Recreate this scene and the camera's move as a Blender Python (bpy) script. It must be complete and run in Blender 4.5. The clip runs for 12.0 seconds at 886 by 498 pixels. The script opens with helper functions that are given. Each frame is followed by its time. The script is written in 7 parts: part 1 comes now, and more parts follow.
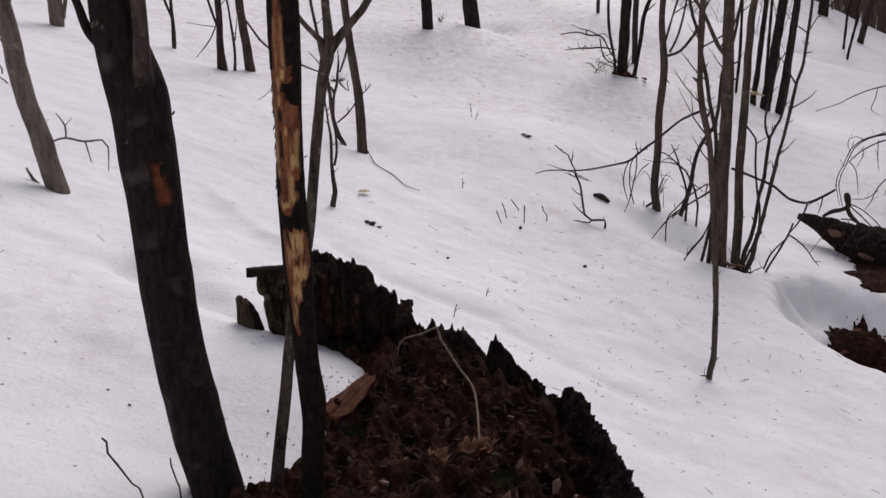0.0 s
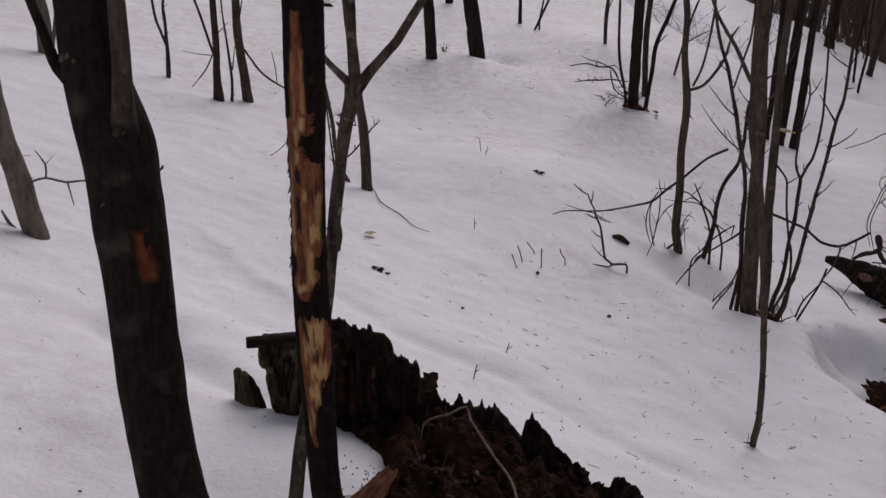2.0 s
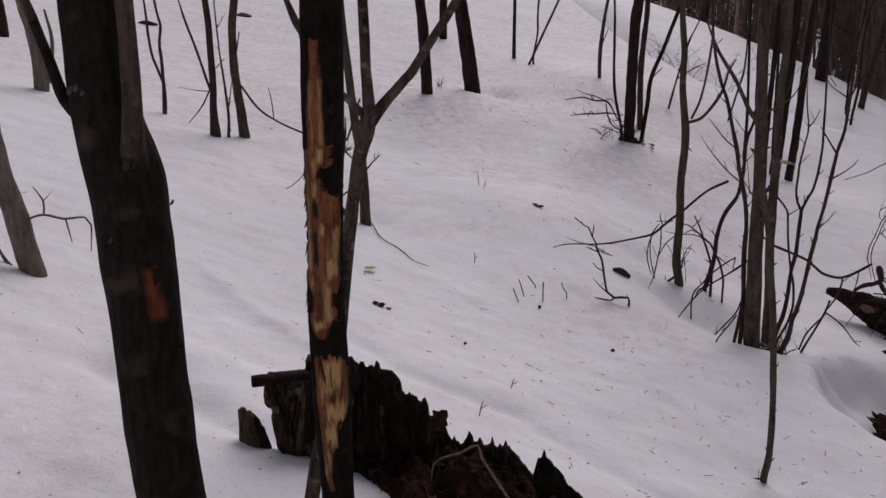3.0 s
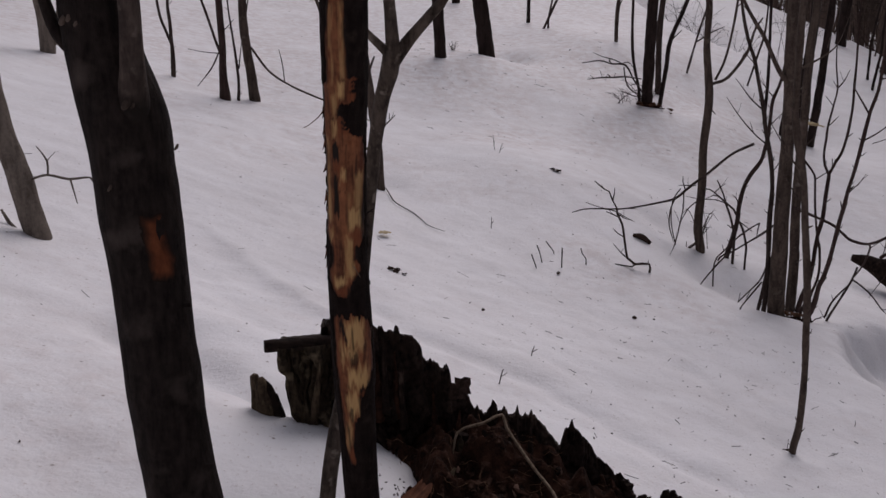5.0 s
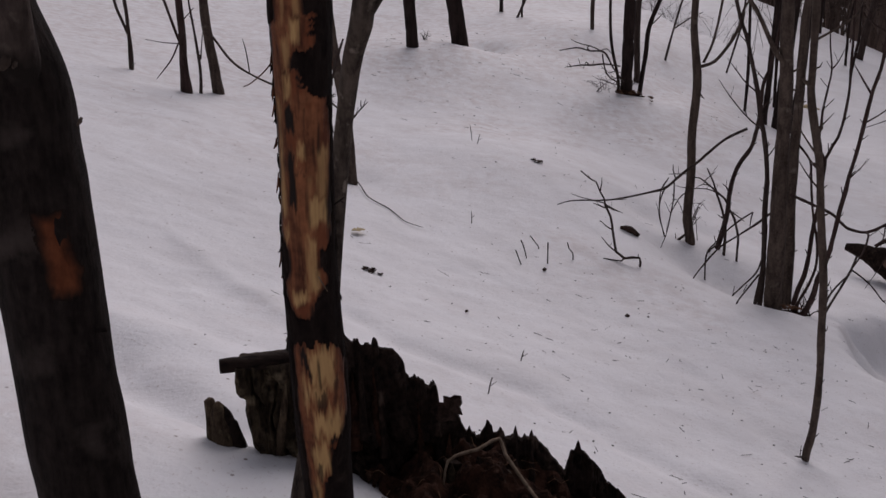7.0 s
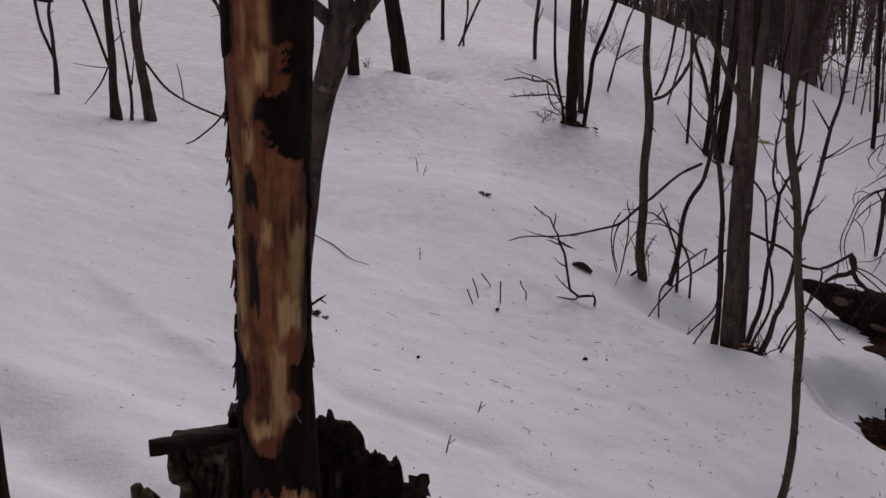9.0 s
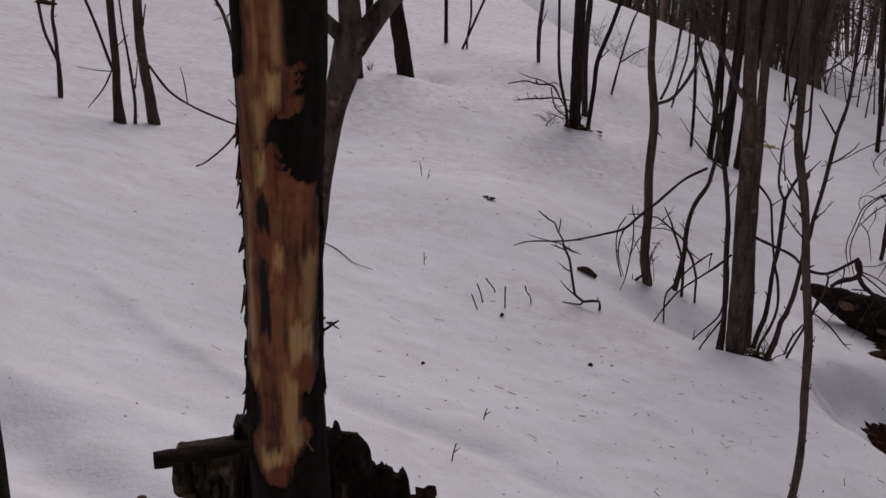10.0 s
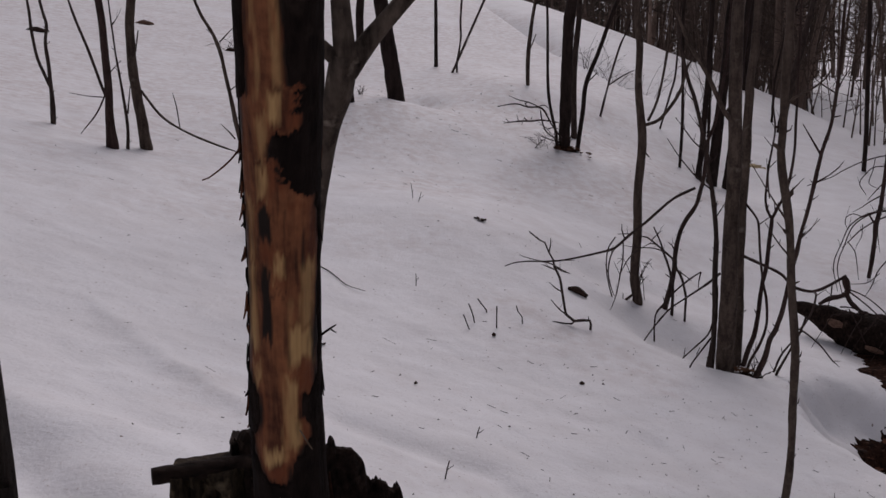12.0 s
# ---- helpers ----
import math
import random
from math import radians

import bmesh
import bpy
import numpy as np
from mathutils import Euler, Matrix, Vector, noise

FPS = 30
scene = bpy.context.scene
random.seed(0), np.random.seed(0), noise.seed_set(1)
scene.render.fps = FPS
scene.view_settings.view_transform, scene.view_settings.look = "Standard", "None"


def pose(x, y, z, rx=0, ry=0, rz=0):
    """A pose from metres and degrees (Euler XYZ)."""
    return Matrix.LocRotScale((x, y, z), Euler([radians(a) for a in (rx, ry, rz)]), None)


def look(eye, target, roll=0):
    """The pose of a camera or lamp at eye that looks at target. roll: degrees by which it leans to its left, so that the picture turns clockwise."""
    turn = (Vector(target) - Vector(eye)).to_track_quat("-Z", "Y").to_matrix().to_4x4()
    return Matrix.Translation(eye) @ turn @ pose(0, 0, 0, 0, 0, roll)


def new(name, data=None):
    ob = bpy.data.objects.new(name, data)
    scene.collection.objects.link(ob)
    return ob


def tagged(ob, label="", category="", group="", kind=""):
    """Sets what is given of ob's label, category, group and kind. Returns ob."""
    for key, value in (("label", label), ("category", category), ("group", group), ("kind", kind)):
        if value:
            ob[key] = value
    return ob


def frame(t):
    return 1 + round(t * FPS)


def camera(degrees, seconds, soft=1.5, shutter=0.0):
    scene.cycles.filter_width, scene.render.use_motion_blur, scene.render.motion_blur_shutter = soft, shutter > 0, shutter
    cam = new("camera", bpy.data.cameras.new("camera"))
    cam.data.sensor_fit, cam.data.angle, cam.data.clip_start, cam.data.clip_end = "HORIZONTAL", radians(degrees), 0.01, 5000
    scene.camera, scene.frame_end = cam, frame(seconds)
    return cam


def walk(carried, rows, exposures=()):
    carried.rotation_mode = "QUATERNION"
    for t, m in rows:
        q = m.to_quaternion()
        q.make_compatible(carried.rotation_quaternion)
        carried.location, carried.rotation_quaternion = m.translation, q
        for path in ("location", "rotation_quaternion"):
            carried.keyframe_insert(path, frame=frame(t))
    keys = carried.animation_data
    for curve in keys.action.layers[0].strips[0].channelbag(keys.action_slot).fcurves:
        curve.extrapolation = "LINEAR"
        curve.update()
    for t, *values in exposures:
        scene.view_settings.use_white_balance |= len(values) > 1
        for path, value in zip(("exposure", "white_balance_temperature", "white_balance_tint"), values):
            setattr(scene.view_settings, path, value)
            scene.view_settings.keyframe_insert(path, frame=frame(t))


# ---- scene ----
cam = camera(51.45, 12.0, soft=1.5)
PATH = [
    (0.0, (-0.0000, -0.0000, 1.6000), (-0.0000, 4.8063, 0.2219), 0.000),
    (0.5, (-0.0556, 0.1039, 1.6516), (-0.1724, 4.9751, 0.5301), 0.152),
    (1.0, (-0.0932, 0.2056, 1.6310), (-0.2738, 5.0936, 0.5939), 0.952),
    (1.5, (-0.1242, 0.4008, 1.6072), (-0.2911, 5.2292, 0.3193), 0.997),
    (2.0, (-0.1354, 0.5237, 1.5944), (-0.1000, 5.3690, 0.3608), 0.429),
    (2.5, (-0.1468, 0.5364, 1.6007), (-0.0923, 5.4128, 0.4972), 0.261),
    (2.7, (-0.1655, 0.5556, 1.5927), (-0.0936, 5.4435, 0.5421), 0.173),
    (4.5, (-0.2328, 0.7014, 1.5348), (-0.1908, 5.5743, 0.4156), -0.428),
    (5.0, (-0.2319, 0.7573, 1.5027), (-0.2143, 5.6084, 0.2918), 0.027),
    (5.5, (-0.2304, 0.7941, 1.4947), (0.0262, 5.6418, 0.2970), 0.727),
    (6.0, (-0.2286, 0.8871, 1.4683), (0.2336, 5.7420, 0.3653), 1.093),
    (6.5, (-0.2500, 1.0109, 1.4368), (0.1066, 5.8472, 0.2188), 0.238),
    (7.0, (-0.2598, 1.1741, 1.4069), (-0.0998, 6.0169, 0.1732), -0.676),
    (7.5, (-0.2724, 1.2576, 1.4310), (-0.0440, 6.1287, 0.3266), -0.850),
    (7.7, (-0.2836, 1.3087, 1.4335), (0.0064, 6.1919, 0.3987), -0.349),
    (9.3, (-0.3257, 1.5150, 1.4098), (0.1916, 6.3641, 0.3057), 0.225),
    (9.5, (-0.3233, 1.5214, 1.4131), (0.1681, 6.3756, 0.3197), -0.009),
    (10.0, (-0.3339, 1.5281, 1.4266), (0.1621, 6.3831, 0.3392), 0.296),
    (10.5, (-0.3429, 1.5309, 1.4460), (0.1682, 6.3904, 0.3855), 0.252),
    (11.0, (-0.3429, 1.5193, 1.4587), (0.1815, 6.3811, 0.4156), 0.156),
    (11.5, (-0.3363, 1.4927, 1.4551), (0.1925, 6.3617, 0.4485), 0.350),
    (12.0, (-0.3382, 1.4720, 1.4238), (0.2046, 6.3481, 0.4597), -0.108),
]
walk(cam, [(t, look(e, g, r)) for t, e, g, r in PATH],
     exposures=[(0.0, 0.21, 6440, 20), (0.5, -0.06, 6440, 20), (1.0, -0.24, 6440, 20), (1.5, -0.28, 6440, 20.5), (2.5, -0.29, 6440, 21), (5.5, -0.40, 6440, 22), (7.5, -0.46, 6440, 22), (9.5, -0.52, 6430, 22), (12.0, -0.54, 6430, 22)])

# ---- light: a bright overcast sky ----
world = bpy.data.worlds.new("overcast")
scene.world = world
world.use_nodes = True
wn, wl = world.node_tree.nodes, world.node_tree.links
sky = wn.new("ShaderNodeTexSky")
sky.sky_type = "NISHITA"
sky.sun_disc = False
sky.sun_elevation = radians(46)
sky.sun_rotation = radians(18)
grey = wn.new("ShaderNodeHueSaturation")
grey.inputs["Saturation"].default_value = 0.22
wl.new(sky.outputs["Color"], grey.inputs["Color"])
wl.new(grey.outputs["Color"], wn["Background"].inputs["Color"])
wn["Background"].inputs["Strength"].default_value = 0.09

sun = new("sun", bpy.data.lights.new("sun", "SUN"))
sun.data.energy = 1.5
sun.data.angle = radians(42)
sun.data.color = (1.0, 0.97, 0.93)
sun.matrix_world = look((4.8, 20.5, 15.5), (0, 6, 0))


# ---- materials ----
def material(name, dark, light, scale=(8, 8, 8), rough=0.85, bump=0.4, detail=8.0, spots=None, fine=60.0, gloss=0.12):
    """Two tones mixed by a coarse and a fine noise, with relief; spots: a third tone in patches."""
    m = bpy.data.materials.new(name)
    m.use_nodes = True
    n, l = m.node_tree.nodes, m.node_tree.links
    b = n["Principled BSDF"]
    b.inputs["Roughness"].default_value = rough
    b.inputs["Specular IOR Level"].default_value = gloss
    co = n.new("ShaderNodeTexCoord")
    mp = n.new("ShaderNodeMapping")
    mp.inputs["Scale"].default_value = scale
    l.new(co.outputs["Object"], mp.inputs["Vector"])
    a = n.new("ShaderNodeTexNoise")
    a.inputs["Scale"].default_value = 1.0
    a.inputs["Detail"].default_value = detail
    a.inputs["Roughness"].default_value = 0.65
    l.new(mp.outputs["Vector"], a.inputs["Vector"])
    f = n.new("ShaderNodeTexNoise")
    f.inputs["Scale"].default_value = fine
    f.inputs["Detail"].default_value = 4.0
    l.new(co.outputs["Object"], f.inputs["Vector"])
    ad = n.new("ShaderNodeMath")
    ad.operation = "MULTIPLY_ADD"
    l.new(f.outputs["Fac"], ad.inputs[0])
    ad.inputs[1].default_value = 0.35
    l.new(a.outputs["Fac"], ad.inputs[2])
    r = n.new("ShaderNodeValToRGB")
    r.color_ramp.elements[0].position, r.color_ramp.elements[1].position = 0.5, 0.85
    r.color_ramp.elements[0].color, r.color_ramp.elements[1].color = (*dark, 1), (*light, 1)
    l.new(ad.outputs[0], r.inputs["Fac"])
    out = r.outputs["Color"]
    if spots:
        tone, size, low, high = spots
        v = n.new("ShaderNodeTexNoise")
        v.inputs["Scale"].default_value = size
        v.inputs["Detail"].default_value = 5.0
        l.new(co.outputs["Object"], v.inputs["Vector"])
        q = n.new("ShaderNodeMapRange")
        q.inputs["From Min"].default_value, q.inputs["From Max"].default_value = low, high
        l.new(v.outputs["Fac"], q.inputs["Value"])
        x = n.new("ShaderNodeMix")
        x.data_type = "RGBA"
        l.new(q.outputs["Result"], x.inputs["Factor"])
        l.new(out, x.inputs["A"])
        x.inputs["B"].default_value = (*tone, 1)
        out = x.outputs["Result"]
    l.new(out, b.inputs["Base Color"])
    if bump:
        h = n.new("ShaderNodeBump")
        h.inputs["Strength"].default_value = bump
        h.inputs["Distance"].default_value = 0.01
        l.new(ad.outputs[0], h.inputs["Height"])
        l.new(h.outputs["Normal"], b.inputs["Normal"])
    return m


BARK_GREY = material("grey_bark", (0.031, 0.0215, 0.0172), (0.104, 0.077, 0.062), (22, 22, 5), spots=((0.17, 0.14, 0.117), 9, 0.63, 0.78))
BARK_PALE = material("pale_grey_bark", (0.082, 0.065, 0.053), (0.2, 0.165, 0.138), (22, 22, 5), spots=((0.26, 0.225, 0.19), 9, 0.63, 0.78))
BARK_MAPLE = material("lichen_bark", (0.016, 0.0112, 0.009), (0.125, 0.095, 0.076), (34, 34, 7), bump=0.9, spots=((0.21, 0.172, 0.14), 48, 0.58, 0.74))
BARK_BROWN = material("brown_bark", (0.022, 0.0145, 0.0122), (0.072, 0.052, 0.0445), (25, 25, 6))
BARK_RED = material("reddish_bark", (0.022, 0.013, 0.011), (0.068, 0.043, 0.038), (25, 25, 6))
BARK_DARK = material("dark_bark", (0.012, 0.0076, 0.0066), (0.038, 0.0252, 0.0218), (15, 15, 4))
CHAR = material("charred_bark", (0.009, 0.0066, 0.0059), (0.028, 0.0206, 0.018), (55, 55, 16), rough=0.85, bump=0.9, spots=((0.068, 0.053, 0.046), 11, 0.57, 0.80), gloss=0.06)
CHAR_BLACK = material("charcoal_bark", (0.0075, 0.0052, 0.0046), (0.021, 0.0145, 0.0125), (70, 70, 22), rough=0.8, bump=1.0, spots=((0.04, 0.028, 0.023), 30, 0.6, 0.8), gloss=0.04)
CHAR_GREY = material("scorched_grey_bark", (0.030, 0.021, 0.018), (0.100, 0.074, 0.062), (45, 45, 9), bump=0.6, spots=((0.13, 0.10, 0.085), 40, 0.6, 0.76))
ROT = material("rotten_wood", (0.0075, 0.0052, 0.0045), (0.034, 0.0215, 0.0170), (45, 45, 30), rough=0.9, bump=1.0, spots=((0.10, 0.068, 0.053), 17, 0.6, 0.78), gloss=0.06)
OLDWOOD = material("weathered_wood", (0.012, 0.008, 0.0058), (0.066, 0.047, 0.029), (50, 50, 9), bump=1.0, spots=((0.16, 0.122, 0.078), 15, 0.57, 0.72))
SOIL = material("rotten_mulch", (0.0060, 0.0038, 0.0031), (0.047, 0.021, 0.0135), (22, 22, 22), rough=0.95, bump=1.0, spots=((0.13, 0.075, 0.054), 26, 0.6, 0.76), fine=140, gloss=0.05)
REDWOOD = material("reddish_split_wood", (0.042, 0.0155, 0.0085), (0.15, 0.060, 0.032), (8, 70, 70), bump=0.5)
PINKWOOD = material("pinkish_rotten_chips", (0.09, 0.055, 0.04), (0.21, 0.125, 0.092), (50, 50, 50), bump=0.6)
PLANK = material("dark_stained_wood", (0.008, 0.005, 0.0042), (0.03, 0.0185, 0.014), (9, 60, 60), bump=1.0, spots=((0.05, 0.033, 0.025), 18, 0.58, 0.74))
STUBWOOD = material("brown_broken_wood", (0.022, 0.0145, 0.010), (0.11, 0.076, 0.048), (60, 60, 14), bump=1.0, spots=((0.17, 0.14, 0.085), 22, 0.58, 0.72))
ROOT = material("pale_root", (0.09, 0.062, 0.042), (0.22, 0.165, 0.12), (60, 60, 30))
FIBRE = material("fine_rootlets", (0.05, 0.026, 0.014), (0.15, 0.085, 0.048), (60, 60, 60))
LEAF = material("dead_leaf", (0.045, 0.02, 0.011), (0.13, 0.066, 0.038), (40, 40, 40))
PALELEAF = material("pale_dead_leaf", (0.35, 0.27, 0.15), (0.55, 0.45, 0.28), (40, 40, 40))
MOSS = material("moss", (0.010, 0.012, 0.004), (0.04, 0.045, 0.014), (90, 90, 90), bump=1.0)
LITTER = material("needle_litter", (0.018, 0.013, 0.011), (0.06, 0.042, 0.034), (30, 30, 30), bump=0)
CONE = material("dark_bark_chip", (0.02, 0.012, 0.009), (0.06, 0.036, 0.028), (60, 60, 60))
FARBARK = material("far_forest_bark", (0.046, 0.032, 0.026), (0.18, 0.13, 0.105), (0.7, 0.7, 0.3), bump=0)
FARTWIG = material("far_forest_twigs", (0.036, 0.025, 0.020), (0.12, 0.086, 0.07), (0.6, 0.6, 0.6), bump=0)
SPRUCE = material("far_spruce_needles", (0.012, 0.014, 0.009), (0.035, 0.038, 0.024), (3, 3, 3), bump=0)


def scorch_below(m, low, high, tone):
    """Soot that fades out up the stem between two heights over its base."""
    n, l = m.node_tree.nodes, m.node_tree.links
    b = n["Principled BSDF"]
    co, sep, t, ad, q, x = (n.new("ShaderNode" + k) for k in ("TexCoord", "SeparateXYZ", "TexNoise", "Math", "MapRange", "Mix"))
    l.new(co.outputs["Object"], sep.inputs[0])
    l.new(co.outputs["Object"], t.inputs["Vector"])
    t.inputs["Scale"].default_value = 25.0
    ad.operation = "MULTIPLY_ADD"
    l.new(t.outputs["Fac"], ad.inputs[0])
    ad.inputs[1].default_value = 0.16
    l.new(sep.outputs["Z"], ad.inputs[2])
    q.inputs["From Min"].default_value, q.inputs["From Max"].default_value = low, high
    l.new(ad.outputs[0], q.inputs["Value"])
    x.data_type = "RGBA"
    x.inputs["A"].default_value = (*tone, 1)
    l.new(b.inputs["Base Color"].links[0].from_socket, x.inputs["B"])
    l.new(q.outputs["Result"], x.inputs["Factor"])
    l.new(x.outputs["Result"], b.inputs["Base Color"])


def snow_material():
    """Old spring snow: granular, streaked down the slope, with grit and brownish debris patches that also carry shade
    upslope.
    """
    m = bpy.data.materials.new("old_snow")
    m.use_nodes = True
    n, l = m.node_tree.nodes, m.node_tree.links
    b = n["Principled BSDF"]
    b.inputs["Roughness"].default_value = 0.62
    b.inputs["Specular IOR Level"].default_value = 0.25
    co = n.new("ShaderNodeTexCoord")
    turn = n.new("ShaderNodeMapping")
    turn.inputs["Rotation"].default_value = (0, 0, radians(48))
    turn.inputs["Scale"].default_value = (1.0, 2.0, 1.0)
    l.new(co.outputs["Object"], turn.inputs["Vector"])

    def grain(size, detail, source, rough=0.5):
        t = n.new("ShaderNodeTexNoise")
        t.inputs["Scale"].default_value = size
        t.inputs["Detail"].default_value = detail
        t.inputs["Roughness"].default_value = rough
        l.new(source, t.inputs["Vector"])
        return t.outputs["Fac"]

    def span(value, low, high, top=1.0):
        q = n.new("ShaderNodeMapRange")
        q.inputs["From Min"].default_value, q.inputs["From Max"].default_value = low, high
        q.inputs["To Max"].default_value = top
        l.new(value, q.inputs["Value"])
        return q.outputs["Result"]

    def mixed(factor, under, tone):
        x = n.new("ShaderNodeMix")
        x.data_type = "RGBA"
        l.new(factor, x.inputs["Factor"])
        if isinstance(under, tuple):
            x.inputs["A"].default_value = under
        else:
            l.new(under, x.inputs["A"])
        x.inputs["B"].default_value = tone
        return x.outputs["Result"]

    def times(a, c):
        x = n.new("ShaderNodeMath")
        x.operation = "MULTIPLY"
        l.new(a, x.inputs[0])
        l.new(c, x.inputs[1])
        return x.outputs[0]

    streak = grain(2.2, 6.0, turn.outputs["Vector"], 0.6)
    clods = grain(9.0, 6.0, co.outputs["Object"], 0.6)
    grit = grain(60.0, 5.0, co.outputs["Object"], 0.65)
    dust_and_shade = grain(0.75, 5.0, co.outputs["Object"], 0.6)
    # more bark dust and needles under trees upslope, deepened to paint shade there
    where = n.new("ShaderNodeSeparateXYZ")
    l.new(co.outputs["Object"], where.inputs[0])
    upslope = times(span(where.outputs["Y"], 8.0, 13.0, 0.23), span(where.outputs["X"], 5.2, 3.4))
    more = n.new("ShaderNodeMath")
    l.new(dust_and_shade, more.inputs[0])
    l.new(upslope, more.inputs[1])
    dust_and_shade = more.outputs[0]
    tone = mixed(span(streak, 0.35, 0.65), (0.80, 0.785, 0.79, 1), (0.875, 0.868, 0.88, 1))
    tone = mixed(times(span(dust_and_shade, 0.52, 0.74), span(clods, 0.38, 0.62, 0.65)), tone, (0.62, 0.55, 0.53, 1))
    tone = mixed(span(grit, 0.60, 0.74, 0.8), tone, (0.50, 0.44, 0.41, 1))
    # fine dark flecks of bark
    cells = n.new("ShaderNodeTexVoronoi")
    cells.voronoi_dimensions = "2D"
    cells.inputs["Scale"].default_value = 5.5
    l.new(co.outputs["Object"], cells.inputs["Vector"])
    chance = n.new("ShaderNodeSeparateColor")
    l.new(cells.outputs["Color"], chance.inputs["Color"])
    tone = mixed(times(span(cells.outputs["Distance"], 0.040, 0.018), span(chance.outputs["Red"], 0.45, 0.95, 0.95)), tone, (0.20, 0.145, 0.12, 1))
    l.new(tone, b.inputs["Base Color"])
    normal = None
    for height, strength, reach in ((streak, 0.14, 0.05), (clods, 0.30, 0.035), (grit, 0.42, 0.008)):
        h = n.new("ShaderNodeBump")
        h.inputs["Strength"].default_value = strength
        h.inputs["Distance"].default_value = reach
        l.new(height, h.inputs["Height"])
        if normal:
            l.new(normal, h.inputs["Normal"])
        normal = h.outputs["Normal"]
    l.new(normal, b.inputs["Normal"])
    return m


SNOW = snow_material()


def varied(m, low, high):
    """Each loose stem lighter or darker than the next."""
    n, l = m.node_tree.nodes, m.node_tree.links
    b = n["Principled BSDF"]
    geo, q, x = n.new("ShaderNodeNewGeometry"), n.new("ShaderNodeMapRange"), n.new("ShaderNodeHueSaturation")
    l.new(geo.outputs["Random Per Island"], q.inputs["Value"])
    q.inputs["To Min"].default_value, q.inputs["To Max"].default_value = low, high
    l.new(q.outputs["Result"], x.inputs["Value"])
    l.new(b.inputs["Base Color"].links[0].from_socket, x.inputs["Color"])
    l.new(x.outputs["Color"], b.inputs["Base Color"])


varied(FARBARK, 0.35, 1.9)
varied(FARTWIG, 0.6, 1.5)
varied(LITTER, 0.6, 1.6)


# ---- building helpers ----
def mesh_of(name, verts, faces, smooth=True):
    me = bpy.data.meshes.new(name)
    me.from_pydata([tuple(map(float, v)) for v in verts], [], faces)
    me.update()
    if smooth:
        me.polygons.foreach_set("use_smooth", [True] * len(me.polygons))
    return me


def part(name, me, mat, parent, label=""):
    me.materials.append(mat)
    ob = new(name, me)
    ob.parent = parent
    return tagged(ob, label)


def thing(name, place, label, category, group="", kind=""):
    ob = new(name)
    ob.empty_display_size = 0.1
    ob.location = place
    return tagged(ob, label, category, group, kind)


def glide(points, step):
    """Catmull-Rom points along a polyline of (x, y, z, r)."""
    p = np.array(points, float)
    if len(p) < 3:
        k = max(2, int(np.linalg.norm(p[-1, :3] - p[0, :3]) / step) + 1)
        return [p[0] + (p[-1] - p[0]) * i / k for i in range(k + 1)]
    p = np.vstack([2 * p[0] - p[1], p, 2 * p[-1] - p[-2]])
    p[:, 3] = np.maximum(p[:, 3], 0.0006)
    out = []
    for a, b, c, d in zip(p, p[1:], p[2:], p[3:]):
        k = max(1, int(np.linalg.norm(c[:3] - b[:3]) / step))
        for i in range(k):
            u = i / k
            out.append(0.5 * (2 * b + (c - a) * u + (2 * a - 5 * b + 4 * c - d) * u * u + (3 * b - a - 3 * c + d) * u ** 3))
    out.append(p[-2])
    return out


def tube(points, origin, sides=8, step=0.06, lumps=0.1, seed=0.0):
    """A tapered, slightly knobbly stem along (x, y, z, r) points, closed at both ends."""
    line = glide(points, step)
    verts, faces = [], []
    o = np.array(origin)
    side = None
    for i, p in enumerate(line):
        a, b = line[max(0, i - 1)][:3], line[min(len(line) - 1, i + 1)][:3]
        t = (b - a) / (np.linalg.norm(b - a) + 1e-9)
        if side is None:
            side = np.cross(t, (0.3, 0.9, 0.1))
        side = side - t * side.dot(t)
        side /= np.linalg.norm(side) + 1e-9
        other = np.cross(t, side)
        for k in range(sides):
            w = 2 * math.pi * k / sides
            d = side * math.cos(w) + other * math.sin(w)
            q = p[:3] + d * p[3]
            r = max(p[3], 0.0005)
            bump = noise.noise(Vector((q[0] * 9 + seed, q[1] * 9, q[2] * 6))) + 0.6 * noise.noise(Vector((q[0] * 30, q[1] * 30 + seed, q[2] * 14)))
            verts.append(p[:3] + d * r * (1 + lumps * bump) - o)
    n = len(line)
    for i in range(n - 1):
        for k in range(sides):
            a, b = i * sides + k, i * sides + (k + 1) % sides
            faces.append((a, b, b + sides, a + sides))
    faces.append(tuple(range(sides - 1, -1, -1)))
    faces.append(tuple(range((n - 1) * sides, n * sides)))
    return mesh_of("stem", verts, faces)


